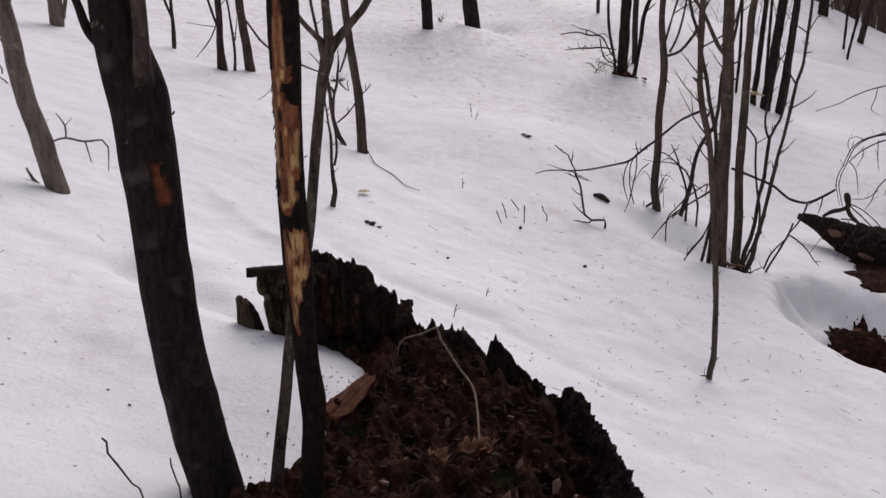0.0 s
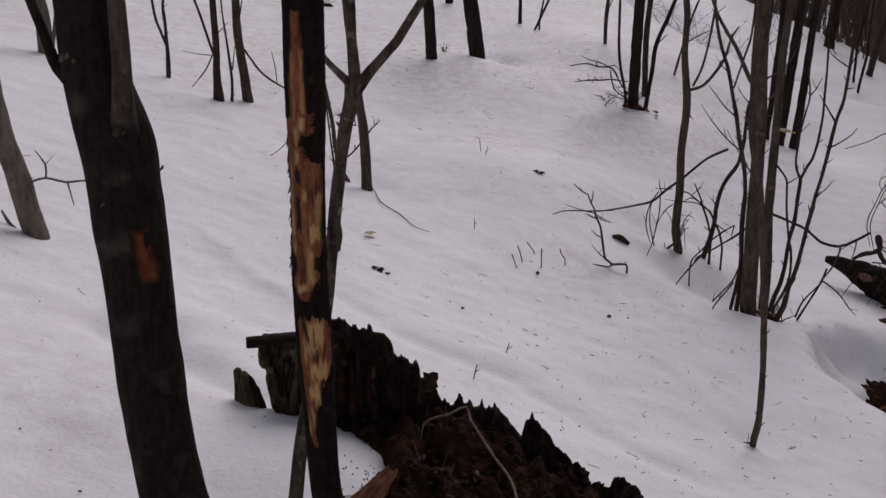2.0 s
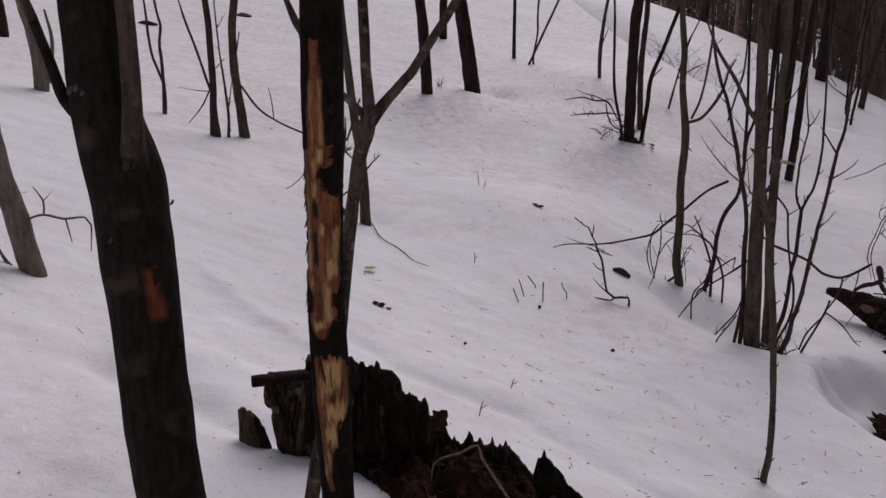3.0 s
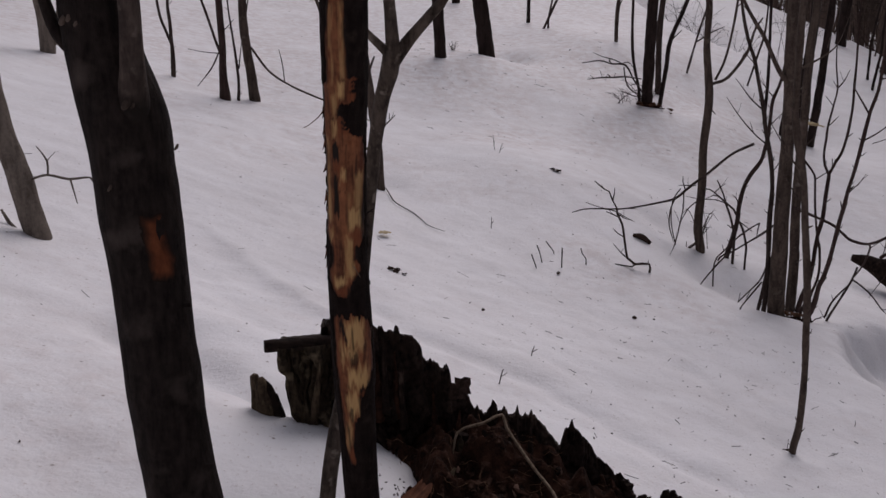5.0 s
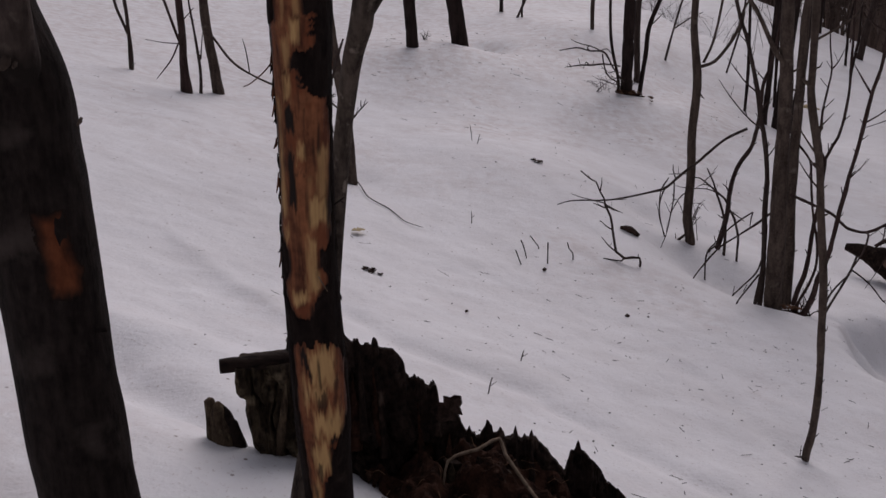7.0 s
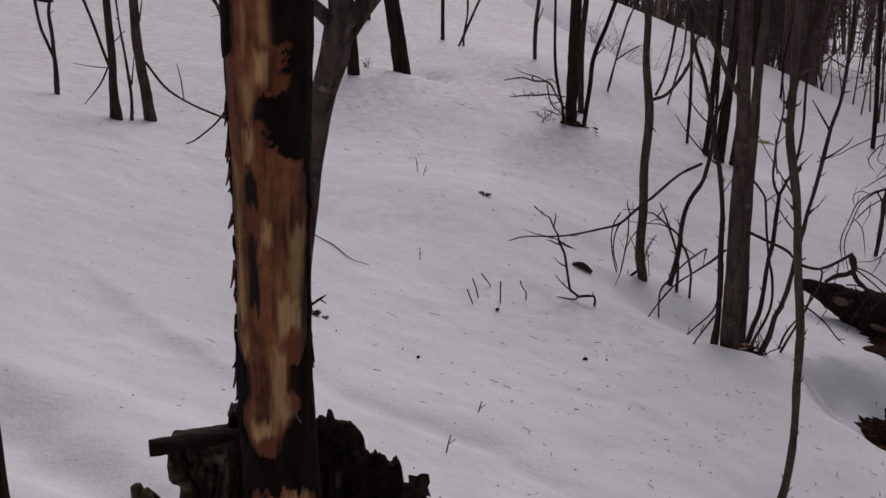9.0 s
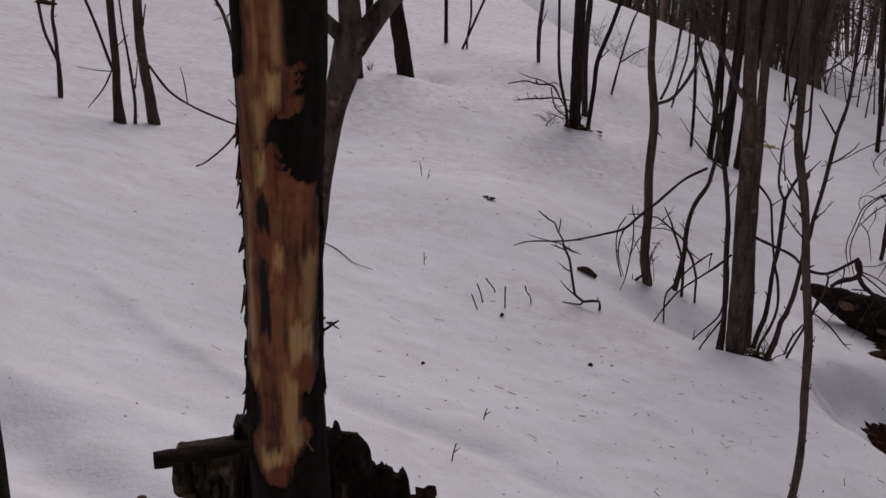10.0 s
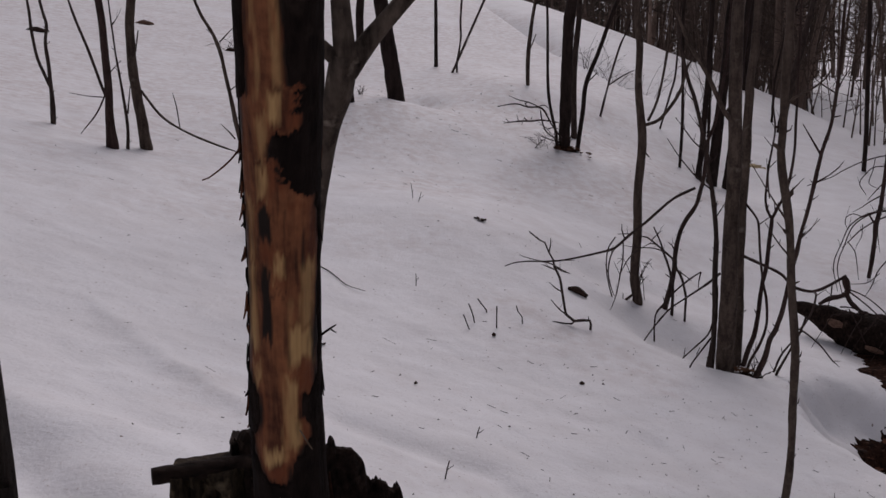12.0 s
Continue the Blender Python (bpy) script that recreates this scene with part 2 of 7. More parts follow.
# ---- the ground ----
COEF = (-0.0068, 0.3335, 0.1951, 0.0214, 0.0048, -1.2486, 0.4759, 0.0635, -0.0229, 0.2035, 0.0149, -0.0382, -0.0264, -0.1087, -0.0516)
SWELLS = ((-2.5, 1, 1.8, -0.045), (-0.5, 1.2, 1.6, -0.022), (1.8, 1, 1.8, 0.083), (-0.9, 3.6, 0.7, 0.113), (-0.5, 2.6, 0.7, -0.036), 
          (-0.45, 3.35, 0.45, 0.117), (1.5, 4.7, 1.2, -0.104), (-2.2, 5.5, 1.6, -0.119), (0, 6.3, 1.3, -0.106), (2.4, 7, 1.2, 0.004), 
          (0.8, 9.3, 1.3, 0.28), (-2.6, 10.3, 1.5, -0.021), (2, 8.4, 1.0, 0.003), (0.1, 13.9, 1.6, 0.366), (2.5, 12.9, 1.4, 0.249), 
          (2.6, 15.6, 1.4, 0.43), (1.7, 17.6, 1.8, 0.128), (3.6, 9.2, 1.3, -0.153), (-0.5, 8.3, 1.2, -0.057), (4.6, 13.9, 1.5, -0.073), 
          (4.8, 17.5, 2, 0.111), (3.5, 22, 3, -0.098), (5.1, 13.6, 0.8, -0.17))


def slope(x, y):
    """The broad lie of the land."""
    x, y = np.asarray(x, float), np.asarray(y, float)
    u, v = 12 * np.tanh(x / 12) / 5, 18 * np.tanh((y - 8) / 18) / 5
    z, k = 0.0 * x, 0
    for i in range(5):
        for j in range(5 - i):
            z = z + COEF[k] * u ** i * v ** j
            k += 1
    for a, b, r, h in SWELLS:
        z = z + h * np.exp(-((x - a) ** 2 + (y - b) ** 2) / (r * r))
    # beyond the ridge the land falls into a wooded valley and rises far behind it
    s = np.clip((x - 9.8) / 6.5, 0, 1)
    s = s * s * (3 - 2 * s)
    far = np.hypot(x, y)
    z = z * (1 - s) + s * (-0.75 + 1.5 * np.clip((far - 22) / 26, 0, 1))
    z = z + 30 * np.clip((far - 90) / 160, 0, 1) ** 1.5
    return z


def along(x, y, line, width):
    """How near (x, y) lies to a polyline, as a bell of that width, and on which side."""
    best = np.full(np.shape(x), 1e9)
    for (ax, ay), (bx, by) in zip(line, line[1:]):
        dx, dy = bx - ax, by - ay
        t = np.clip(((x - ax) * dx + (y - ay) * dy) / (dx * dx + dy * dy), 0, 1)
        best = np.minimum(best, np.hypot(x - ax - t * dx, y - ay - t * dy))
    return np.exp(-(best / width) ** 2)


WELLS = [(2.15, 7.85, 0.40, 0.17), (2.55, 7.72, 0.33, 0.13), (1.80, 8.12, 0.28, 0.07), (0.80, 14.60, 0.38, 0.20), (0.0, 14.1, 0.3, 0.05), (1.8, 8.75, 0.3, 0.08), (2.35, 8.8, 0.25, 0.06), (-2.35, 11.2, 0.4, 0.05), (2.85, 13.1, 0.3, 0.06), (-0.7, 8.42, 0.2, 0.05), (1.64, 5.24, 0.1, 0.03)]          # (x, y, reach, depth): melt hollows round stems


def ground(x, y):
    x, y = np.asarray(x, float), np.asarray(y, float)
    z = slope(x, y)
    # soft furrows that run down the slope
    wob = 0.05 * np.sin(x * 7 + y * 3) + 0.03 * np.sin(x * 17 - y * 11)
    z = z - 0.030 * along(x + wob, y, ((-0.7, 5.75), (-0.25, 5.35), (0.2, 5.2), (0.6, 4.9), (0.93, 4.7), (1.15, 4.55)), 0.08)
    z = z + 0.012 * along(x + wob, y, ((-0.2, 5.55), (0.4, 5.35), (0.8, 5.05), (1.3, 4.7)), 0.12)
    z = z - 0.020 * along(x, y + wob, ((1.30, 6.0), (1.40, 5.65), (1.46, 5.40), (1.60, 5.20)), 0.07)
    # a thin crusted ledge across the near slope
    off = (x + 0.7 * wob + 0.03 * np.sin(y * 9 + x * 4)) - np.interp(y, (4.9, 5.08, 5.29, 5.54, 5.85, 6.24, 6.6), (-0.70, -0.77, -0.87, -1.05, -1.33, -1.67, -2.0))
    z = z + (0.030 / (1 + np.exp(-np.clip(off / 0.012, -30, 30))) + 0.034 / (1 + np.exp(-np.clip((off + 0.06) / 0.035, -30, 30)))) * np.exp(-np.maximum(off, 0) / 0.16) * np.clip((y - 4.6) / 0.4, 0, 1) * np.clip((6.5 - y) / 1.0, 0, 1)
    z = z - 0.010 * along(x + wob, y, ((-2.3, 6.2), (-1.75, 5.7), (-1.35, 5.2), (-1.0, 4.7)), 0.10)
    z = z - 0.008 * along(x - wob, y, ((-2.6, 5.6), (-2.0, 5.1), (-1.6, 4.7), (-1.15, 4.2)), 0.09)
    # a trough behind the stump's outer end, steep on its upper side
    z = z - 0.105 * along(x + 0.5 * wob, y, ((-1.5, 4.35), (-1.25, 4.12), (-0.98, 3.93), (-0.78, 3.86), (-0.55, 3.92), (-0.3, 4.03)), 0.14)
    z = z + 0.045 * along(x - 0.5 * wob, y, ((-1.5, 4.72), (-1.15, 4.62), (-0.9, 4.48), (-0.6, 4.45)), 0.15)
    # the gully behind the upper shoulder
    past = x - np.interp(y, (16.5, 17.5, 17.8, 18.3, 19.4, 20.4, 21.2, 27), (6.2, 5.1, 4.75, 4.55, 4.48, 4.3, 4.1, 3.4))
    fall = np.clip(past / 0.42, 0, 1)
    z = z - 0.90 * fall * fall * (3 - 2 * fall) * np.exp(-(np.maximum(past - 0.5, 0) / 0.95) ** 1.5) * np.clip((y - 16.3) / 1.2, 0, 1) * np.clip((30 - y) / 5, 0, 1)
    # melt hollow with bare soil, and the trough beside the fallen log
    d = np.hypot((x - 3.32) / 0.66, (y - 6.66) / 0.78) + 0.05 * np.sin(x * 7) * np.sin(y * 5)
    d = d + 0.05 * np.sin(x * 19 + y * 6) * np.sin(y * 15 - x * 5)
    z = z - 0.33 / (1 + np.maximum(d, 0.01) ** 16)
    d = np.hypot((x - 3.50) / 0.60, (y - 6.42) / 0.66) + 0.05 * np.sin(x * 9 + 1) * np.sin(y * 8)
    z = z - 0.34 / (1 + np.maximum(d, 0.01) ** 16)
    z = z + 0.09 * np.exp(-((x - 2.86) ** 2 + (y - 7.16) ** 2) / 0.014) + 0.06 * np.exp(-((x - 2.72) ** 2 + (y - 6.80) ** 2) / 0.012)
    for a, b, reach, depth in WELLS:
        z = z - depth * np.exp(-((x - a) ** 2 + (y - b) ** 2) / (reach * reach))
    return z


def ground_at(x, y):
    return float(ground(np.array([x]), np.array([y]))[0])


def ease(stops):
    """Grid lines: (start, end, spacing) runs, then widening to the horizon on both sides."""
    out = []
    for a, b, s in stops:
        out += list(np.arange(a, b - 1e-6, s))
    out.append(stops[-1][1])
    lo, hi, s0, s1 = out[0], out[-1], stops[0][2], stops[-1][2]
    while hi < 700:
        s1 *= 1.18
        hi += s1
        out.append(hi)
    while lo > -700:
        s0 *= 1.18
        lo -= s0
        out.insert(0, lo)
    return np.array(out)


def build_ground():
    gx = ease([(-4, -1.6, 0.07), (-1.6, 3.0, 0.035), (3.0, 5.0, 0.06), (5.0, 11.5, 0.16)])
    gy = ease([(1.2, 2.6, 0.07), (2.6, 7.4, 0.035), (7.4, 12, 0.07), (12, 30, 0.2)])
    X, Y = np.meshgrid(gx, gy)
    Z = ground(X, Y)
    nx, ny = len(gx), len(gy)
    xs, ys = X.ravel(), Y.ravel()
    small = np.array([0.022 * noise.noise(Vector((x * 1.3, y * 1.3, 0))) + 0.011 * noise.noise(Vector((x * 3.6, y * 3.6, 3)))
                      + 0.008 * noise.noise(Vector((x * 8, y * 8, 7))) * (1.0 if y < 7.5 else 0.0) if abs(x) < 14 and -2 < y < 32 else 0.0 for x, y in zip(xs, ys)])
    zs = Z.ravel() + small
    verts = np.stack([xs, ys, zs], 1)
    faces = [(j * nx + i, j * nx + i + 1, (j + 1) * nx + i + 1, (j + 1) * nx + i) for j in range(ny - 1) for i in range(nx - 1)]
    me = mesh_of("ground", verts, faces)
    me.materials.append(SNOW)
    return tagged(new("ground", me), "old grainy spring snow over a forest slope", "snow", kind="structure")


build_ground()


# ---- stems, saplings and trees ----
def grow(name, mat, y, reach, label, category, group, rooted, trunk, *limbs):
    """A stem from (x, z, radius) points in the plane y, or from free (x, y, z, radius) points, limbs likewise;
    reach: how far it goes on above; rooted: it starts in the snow."""
    rng = random.Random(int(abs(trunk[0][0]) * 997 + y * 131))
    free = lambda p: tuple(p) if len(p) == 4 else (p[0], y, p[1], p[2])
    pts = [(a, b, c, r * (0.78 if r < 0.009 else 0.9)) for a, b, c, r in map(free, trunk)]
    if rooted:
        x, y0, z, r = pts[0]
        gz = ground_at(x, y0)
        if z > gz - 0.02:
            pts.insert(0, (x, y0, gz - 0.06, r * 1.12))
    base = (pts[0][0], pts[0][1], ground_at(pts[0][0], pts[0][1]) if rooted else pts[0][2])
    big = max(p[3] for p in pts)
    tops = []
    if reach:
        a, b = np.array(pts[-2]), np.array(pts[-1])
        d = (b - a)[:3] / np.linalg.norm((b - a)[:3])
        p, r = b[:3].copy(), b[3]
        k = max(3, int(reach / 0.5))
        for i in range(k):
            d = d + np.array((rng.uniform(-0.12, 0.12), rng.uniform(-0.12, 0.12), 0.14))
            d /= np.linalg.norm(d)
            p = p + d * reach / k
            r *= 0.88
            pts.append((*p, max(r, 0.003)))
            if i and reach > 0.9:
                w, h = rng.uniform(0, 6.28), rng.uniform(0.25, 0.5) * reach / 2
                tip = p + np.array((math.cos(w) * h, math.sin(w) * h, h * 0.9))
                mid = (p + tip) / 2 + np.array((0, 0, -0.08 * h))
                tops.append([(*p, r * 0.5), (*mid, r * 0.35), (*tip, r * 0.15)])
    ob = thing(name, base, label, category, group)
    sides = 14 if big > 0.03 else 9 if big > 0.01 else 6
    part("trunk" if big > 0.012 else "stem", tube(pts, base, sides, 0.04 if big > 0.008 else 0.03, 0.11 if big > 0.03 else 0.2, y), mat, ob)
    for limb in limbs:
        lean = rng.uniform(-0.12, 0.12) if len(limb[0]) == 3 else 0.0
        limb = [free(p) for p in limb]
        bl = [(a, b + lean * math.hypot(a - limb[0][0], c - limb[0][2]), c, r * 0.78) for a, b, c, r in limb]
        tip = bl[-1]
        bl[-1] = (*tip[:3], tip[3] * 0.6)
        arm = part("branch", tube(bl, base, 7, 0.03, 0.12, y + 3), mat, ob)
        # fine side twigs with buds
        for a, b in zip(bl[1:], bl[2:]):
            if rng.random() < 0.5 and a[3] < 0.02:
                h = rng.uniform(0.03, 0.09)
                w = rng.uniform(-1, 1)
                part("twig", tube([(*a[:3], a[3] * 0.5), (a[0] + h * w, a[1] + rng.uniform(-h, h), a[2] + h, a[3] * 0.25)], base, 5, 0.02, 0.1, y), mat, arm)
    for limb in tops:
        part("branch", tube(limb, base, 6, 0.1, 0.1, y), mat, ob)
    # spurs, buds and short side twigs on slender stems
    if reach and 0.006 < big < 0.04 and y < 11:
        for a, b in zip(pts[1:], pts[2:]):
            for q in range(int(math.dist(a[:3], b[:3]) / 0.11 + rng.random())):
                u, w = rng.random(), rng.choice((-1, 1)) * rng.uniform(0.5, 1)
                r = a[3] * 0.8
                p = [a[k] + (b[k] - a[k]) * u for k in range(3)]
                h = rng.uniform(0.015, 0.035) if rng.random() < 0.74 or p[2] < base[2] + 1.0 else rng.uniform(0.06, 0.3)
                part("twig", tube([(*p, 0.0055), (p[0] + w * (r + h * 0.5), p[1] + rng.uniform(-h, h) * 0.4, p[2] + h * 0.45, 0.0032), (p[0] + w * (r + h), p[1] + rng.uniform(-h, h) * 0.6, p[2] + h * 1.1, 0.0012)], base, 5, 0.03, 0.15, y), mat, ob)
                if h > 0.12:
                    m = (p[0] + w * (r + h * 0.5), p[1], p[2] + h * 0.45)
                    part("twig", tube([(*m, 0.0028), (m[0] + w * h * rng.uniform(0.1, 0.5), m[1] + rng.uniform(-h, h) * 0.5, m[2] + h * rng.uniform(0.2, 0.7), 0.001)], base, 4, 0.04, 0.1, y), mat, ob)
    return ob


grow("young_tree", BARK_GREY, 8.44, 3, "slender grey-barked young tree with forked side limbs in snow", "tree", "", True,
     [(2.01, -0.40, 0.045), (1.98, -0.19, 0.041), (1.99, 0.13, 0.038), (1.98, 0.44, 0.037), (2.00, 0.84, 0.037), (1.98, 1.05, 0.035), (1.95, 1.31, 0.030), (1.95, 1.60, 0.030), (1.92, 1.85, 0.028)],
     [(2.02, 0.99, 0.017), (2.13, 1.03, 0.017), (2.24, 1.16, 0.017), (2.30, 1.27, 0.015), (2.34, 1.42, 0.013), (2.40, 1.52, 0.011)],
     [(2.04, 1.02, 0.015), (2.10, 1.16, 0.013), (2.14, 1.35, 0.013), (2.17, 1.60, 0.013), (2.18, 1.85, 0.011)],
     [(1.99, 0.82, 0.013), (2.06, 0.74, 0.0066)],
     [(1.99, -0.35, 0.014), (1.89, -0.42, 0.014), (1.79, -0.50, 0.0090)])
grow("sapling", BARK_RED, 8.5, 1.5, "thin leaning reddish-brown sapling rising from snow", "sapling", "saplings in the thicket", True,
     [(2.245, 8.44, -0.48, 0.025), (2.307, 8.52, -0.36, 0.024), (2.367, 8.60, -0.215, 0.023), (2.385, 8.64, -0.08, 0.022), (2.438, 8.69, 0.096, 0.021), (2.505, 8.72, 0.207, 0.020), (2.57, 8.72, 0.30, 0.020), (2.575, 8.65, 0.428, 0.019), (2.548, 8.53, 0.561, 0.018), (2.525, 8.45, 0.72, 0.017), (2.534, 8.45, 0.854, 0.016), (2.587, 8.45, 1.018, 0.015), (2.63, 8.45, 1.3, 0.013), (2.66, 8.45, 1.7, 0.011)],
     [(2.385, 8.64, -0.07, 0.008), (2.34, 8.60, 0.0, 0.006), (2.30, 8.58, 0.03, 0.004)])
grow("sapling", BARK_BROWN, 7.45, 1.5, "thin brown sapling with side twigs at thicket edge", "sapling", "saplings in the thicket", True,
     [(2.26, 7.50, -0.69, 0.021), (2.278, 7.53, -0.476, 0.0205), (2.263, 7.51, -0.225, 0.020), (2.235, 7.47, 0.003, 0.020), (2.245, 7.50, 0.159, 0.020), (2.272, 7.57, 0.25, 0.019), (2.265, 7.60, 0.407, 0.019), (2.185, 7.48, 0.598, 0.018), (2.155, 7.48, 0.702, 0.018), (2.112, 7.44, 0.865, 0.017), (2.06, 7.41, 1.022, 0.016), (2.045, 7.45, 1.129, 0.015), (2.03, 7.50, 1.237, 0.014), (1.968, 7.50, 1.397, 0.013), (1.905, 7.50, 1.672, 0.011)],
     [(2.112, 7.44, 0.865, 0.0075), (2.02, 7.44, 0.94, 0.006), (1.95, 7.43, 1.02, 0.005), (1.88, 7.42, 1.10, 0.004)],
     [(2.185, 7.48, 0.60, 0.0075), (2.06, 7.47, 0.70, 0.0065), (1.93, 7.46, 0.84, 0.005), (1.84, 7.45, 0.96, 0.004)],
     [(2.06, 7.47, 0.70, 0.005), (2.03, 7.47, 0.78, 0.0035)],
     [(2.245, 7.50, 0.17, 0.008), (2.215, 7.49, 0.20, 0.006)])
grow("sapling", BARK_BROWN, 7.3, 0, "slim brown shoot rising close to a sapling", "sapling", "saplings in the thicket", True,
     [(2.13, 7.28, -0.64, 0.016), (2.175, 7.31, -0.42, 0.015), (2.21, 7.36, -0.25, 0.014), (2.238, 7.44, -0.06, 0.012)])
grow("young_tree", BARK_GREY, 7.26, 3.5, "thick grey-brown stem of the multi-stemmed thicket", "tree", "stems of the thicket", True,
     [(2.335, 7.45, -0.70, 0.074), (2.30, 7.37, -0.42, 0.068), (2.268, 7.30, -0.20, 0.064), (2.245, 7.26, 0.014, 0.060), (2.24, 7.26, 0.20, 0.058), (2.247, 7.28, 0.384, 0.055), (2.24, 7.27, 0.578, 0.052), (2.216, 7.22, 0.773, 0.050), (2.195, 7.18, 0.96, 0.048), (2.175, 7.16, 1.142, 0.047), (2.148, 7.12, 1.355, 0.045), (2.13, 7.10, 1.78, 0.042)],
     [(2.17, 7.15, 1.08, 0.024), (2.109, 7.15, 1.138, 0.022), (2.043, 7.15, 1.252, 0.020), (1.973, 7.15, 1.385, 0.018), (1.883, 7.15, 1.515, 0.016), (1.816, 7.15, 1.626, 0.014), (1.74, 7.15, 1.80, 0.010)],
     [(2.245, 7.20, 1.02, 0.010), (2.28, 7.19, 1.05, 0.007), (2.295, 7.18, 1.10, 0.004)],
     [(2.25, 7.21, 0.90, 0.011), (2.29, 7.20, 0.905, 0.006)],
     [(2.20, 7.21, 0.25, 0.010), (2.175, 7.20, 0.27, 0.006)])
grow("young_tree", BARK_GREY, 7.78, 3, "grey-brown stem leaning beside the thickest thicket stem", "tree", "stems of the thicket", True,
     [(2.613, 7.88, -0.76, 0.045), (2.62, 7.90, -0.595, 0.043), (2.61, 7.88, -0.384, 0.042), (2.575, 7.83, -0.135, 0.041), (2.545, 7.78, 0.092, 0.040), (2.543, 7.78, 0.297, 0.040), (2.545, 7.79, 0.498, 0.039), (2.52, 7.72, 0.717, 0.037), (2.512, 7.70, 0.917, 0.035), (2.503, 7.69, 1.037, 0.034), (2.506, 7.69, 1.192, 0.033), (2.50, 7.68, 1.348, 0.032), (2.52, 7.68, 1.60, 0.030)],
     [(2.56, 7.76, -0.37, 0.010), (2.66, 7.86, -0.36, 0.007)],
     [(2.545, 7.76, 0.76, 0.010), (2.575, 7.73, 0.775, 0.006)],
     [(2.53, 7.74, 0.57, 0.010), (2.50, 7.70, 0.59, 0.006)])
grow("sapling", BARK_RED, 7.7, 0, "thin bowed reddish shoot springing between thicket stems", "sapling", "saplings in the thicket", True,
     [(2.63, 7.70, -0.74, 0.013), (2.67, 7.62, -0.55, 0.012), (2.69, 7.58, -0.39, 0.011), (2.695, 7.62, -0.217, 0.011), (2.672, 7.64, -0.10, 0.0105), (2.635, 7.64, 0.117, 0.010), (2.64, 7.69, 0.271, 0.010), (2.655, 7.76, 0.344, 0.010), (2.60, 7.77, 0.42, 0.010), (2.55, 7.775, 0.48, 0.009)],
     [(2.645, 7.72, 0.31, 0.006), (2.74, 7.75, 0.36, 0.005), (2.82, 7.78, 0.40, 0.0035)])
grow("sapling", BARK_RED, 7.8, 0, "knobbly reddish sapling forking above the snow", "sapling", "saplings in the thicket", True,
     [(2.66, 7.84, -0.78, 0.022), (2.665, 7.79, -0.64, 0.021), (2.69, 7.77, -0.543, 0.020), (2.735, 7.82, -0.405, 0.020), (2.743, 7.82, -0.269, 0.019), (2.75, 7.81, -0.135, 0.018), (2.778, 7.82, -0.016, 0.018), (2.78, 7.81, 0.158, 0.017), (2.78, 7.79, 0.296, 0.016), (2.785, 7.80, 0.345, 0.015)],
     [(2.785, 7.80, 0.34, 0.014), (2.765, 7.84, 0.40, 0.013), (2.755, 7.86, 0.489, 0.012), (2.77, 7.88, 0.611, 0.012), (2.785, 7.91, 0.694, 0.011), (2.85, 8.0, 0.847, 0.010), (2.911, 8.10, 0.977, 0.009), (2.881, 8.10, 1.177, 0.007), (2.87, 8.1, 1.4, 0.005)],
     [(2.911, 8.10, 0.977, 0.008), (2.955, 8.10, 1.03, 0.006), (2.997, 8.10, 1.125, 0.004)],
     [(2.785, 7.80, 0.34, 0.015), (2.795, 7.77, 0.396, 0.015), (2.812, 7.75, 0.455, 0.014), (2.832, 7.73, 0.507, 0.014), (2.847, 7.70, 0.632, 0.013), (2.848, 7.67, 0.757, 0.013), (2.855, 7.67, 0.877, 0.012), (2.855, 7.68, 1.034, 0.012), (2.853, 7.68, 1.197, 0.011), (2.843, 7.68, 1.445, 0.010), (2.838, 7.68, 1.688, 0.009), (2.83, 7.68, 2.2, 0.006)],
     [(2.735, 7.82, -0.40, 0.009), (2.70, 7.81, -0.34, 0.006)],
     [(2.778, 7.82, 0.10, 0.008), (2.82, 7.80, 0.15, 0.005)],
     [(2.80, 7.76, 0.42, 0.007), (2.80, 7.75, 0.47, 0.005)])
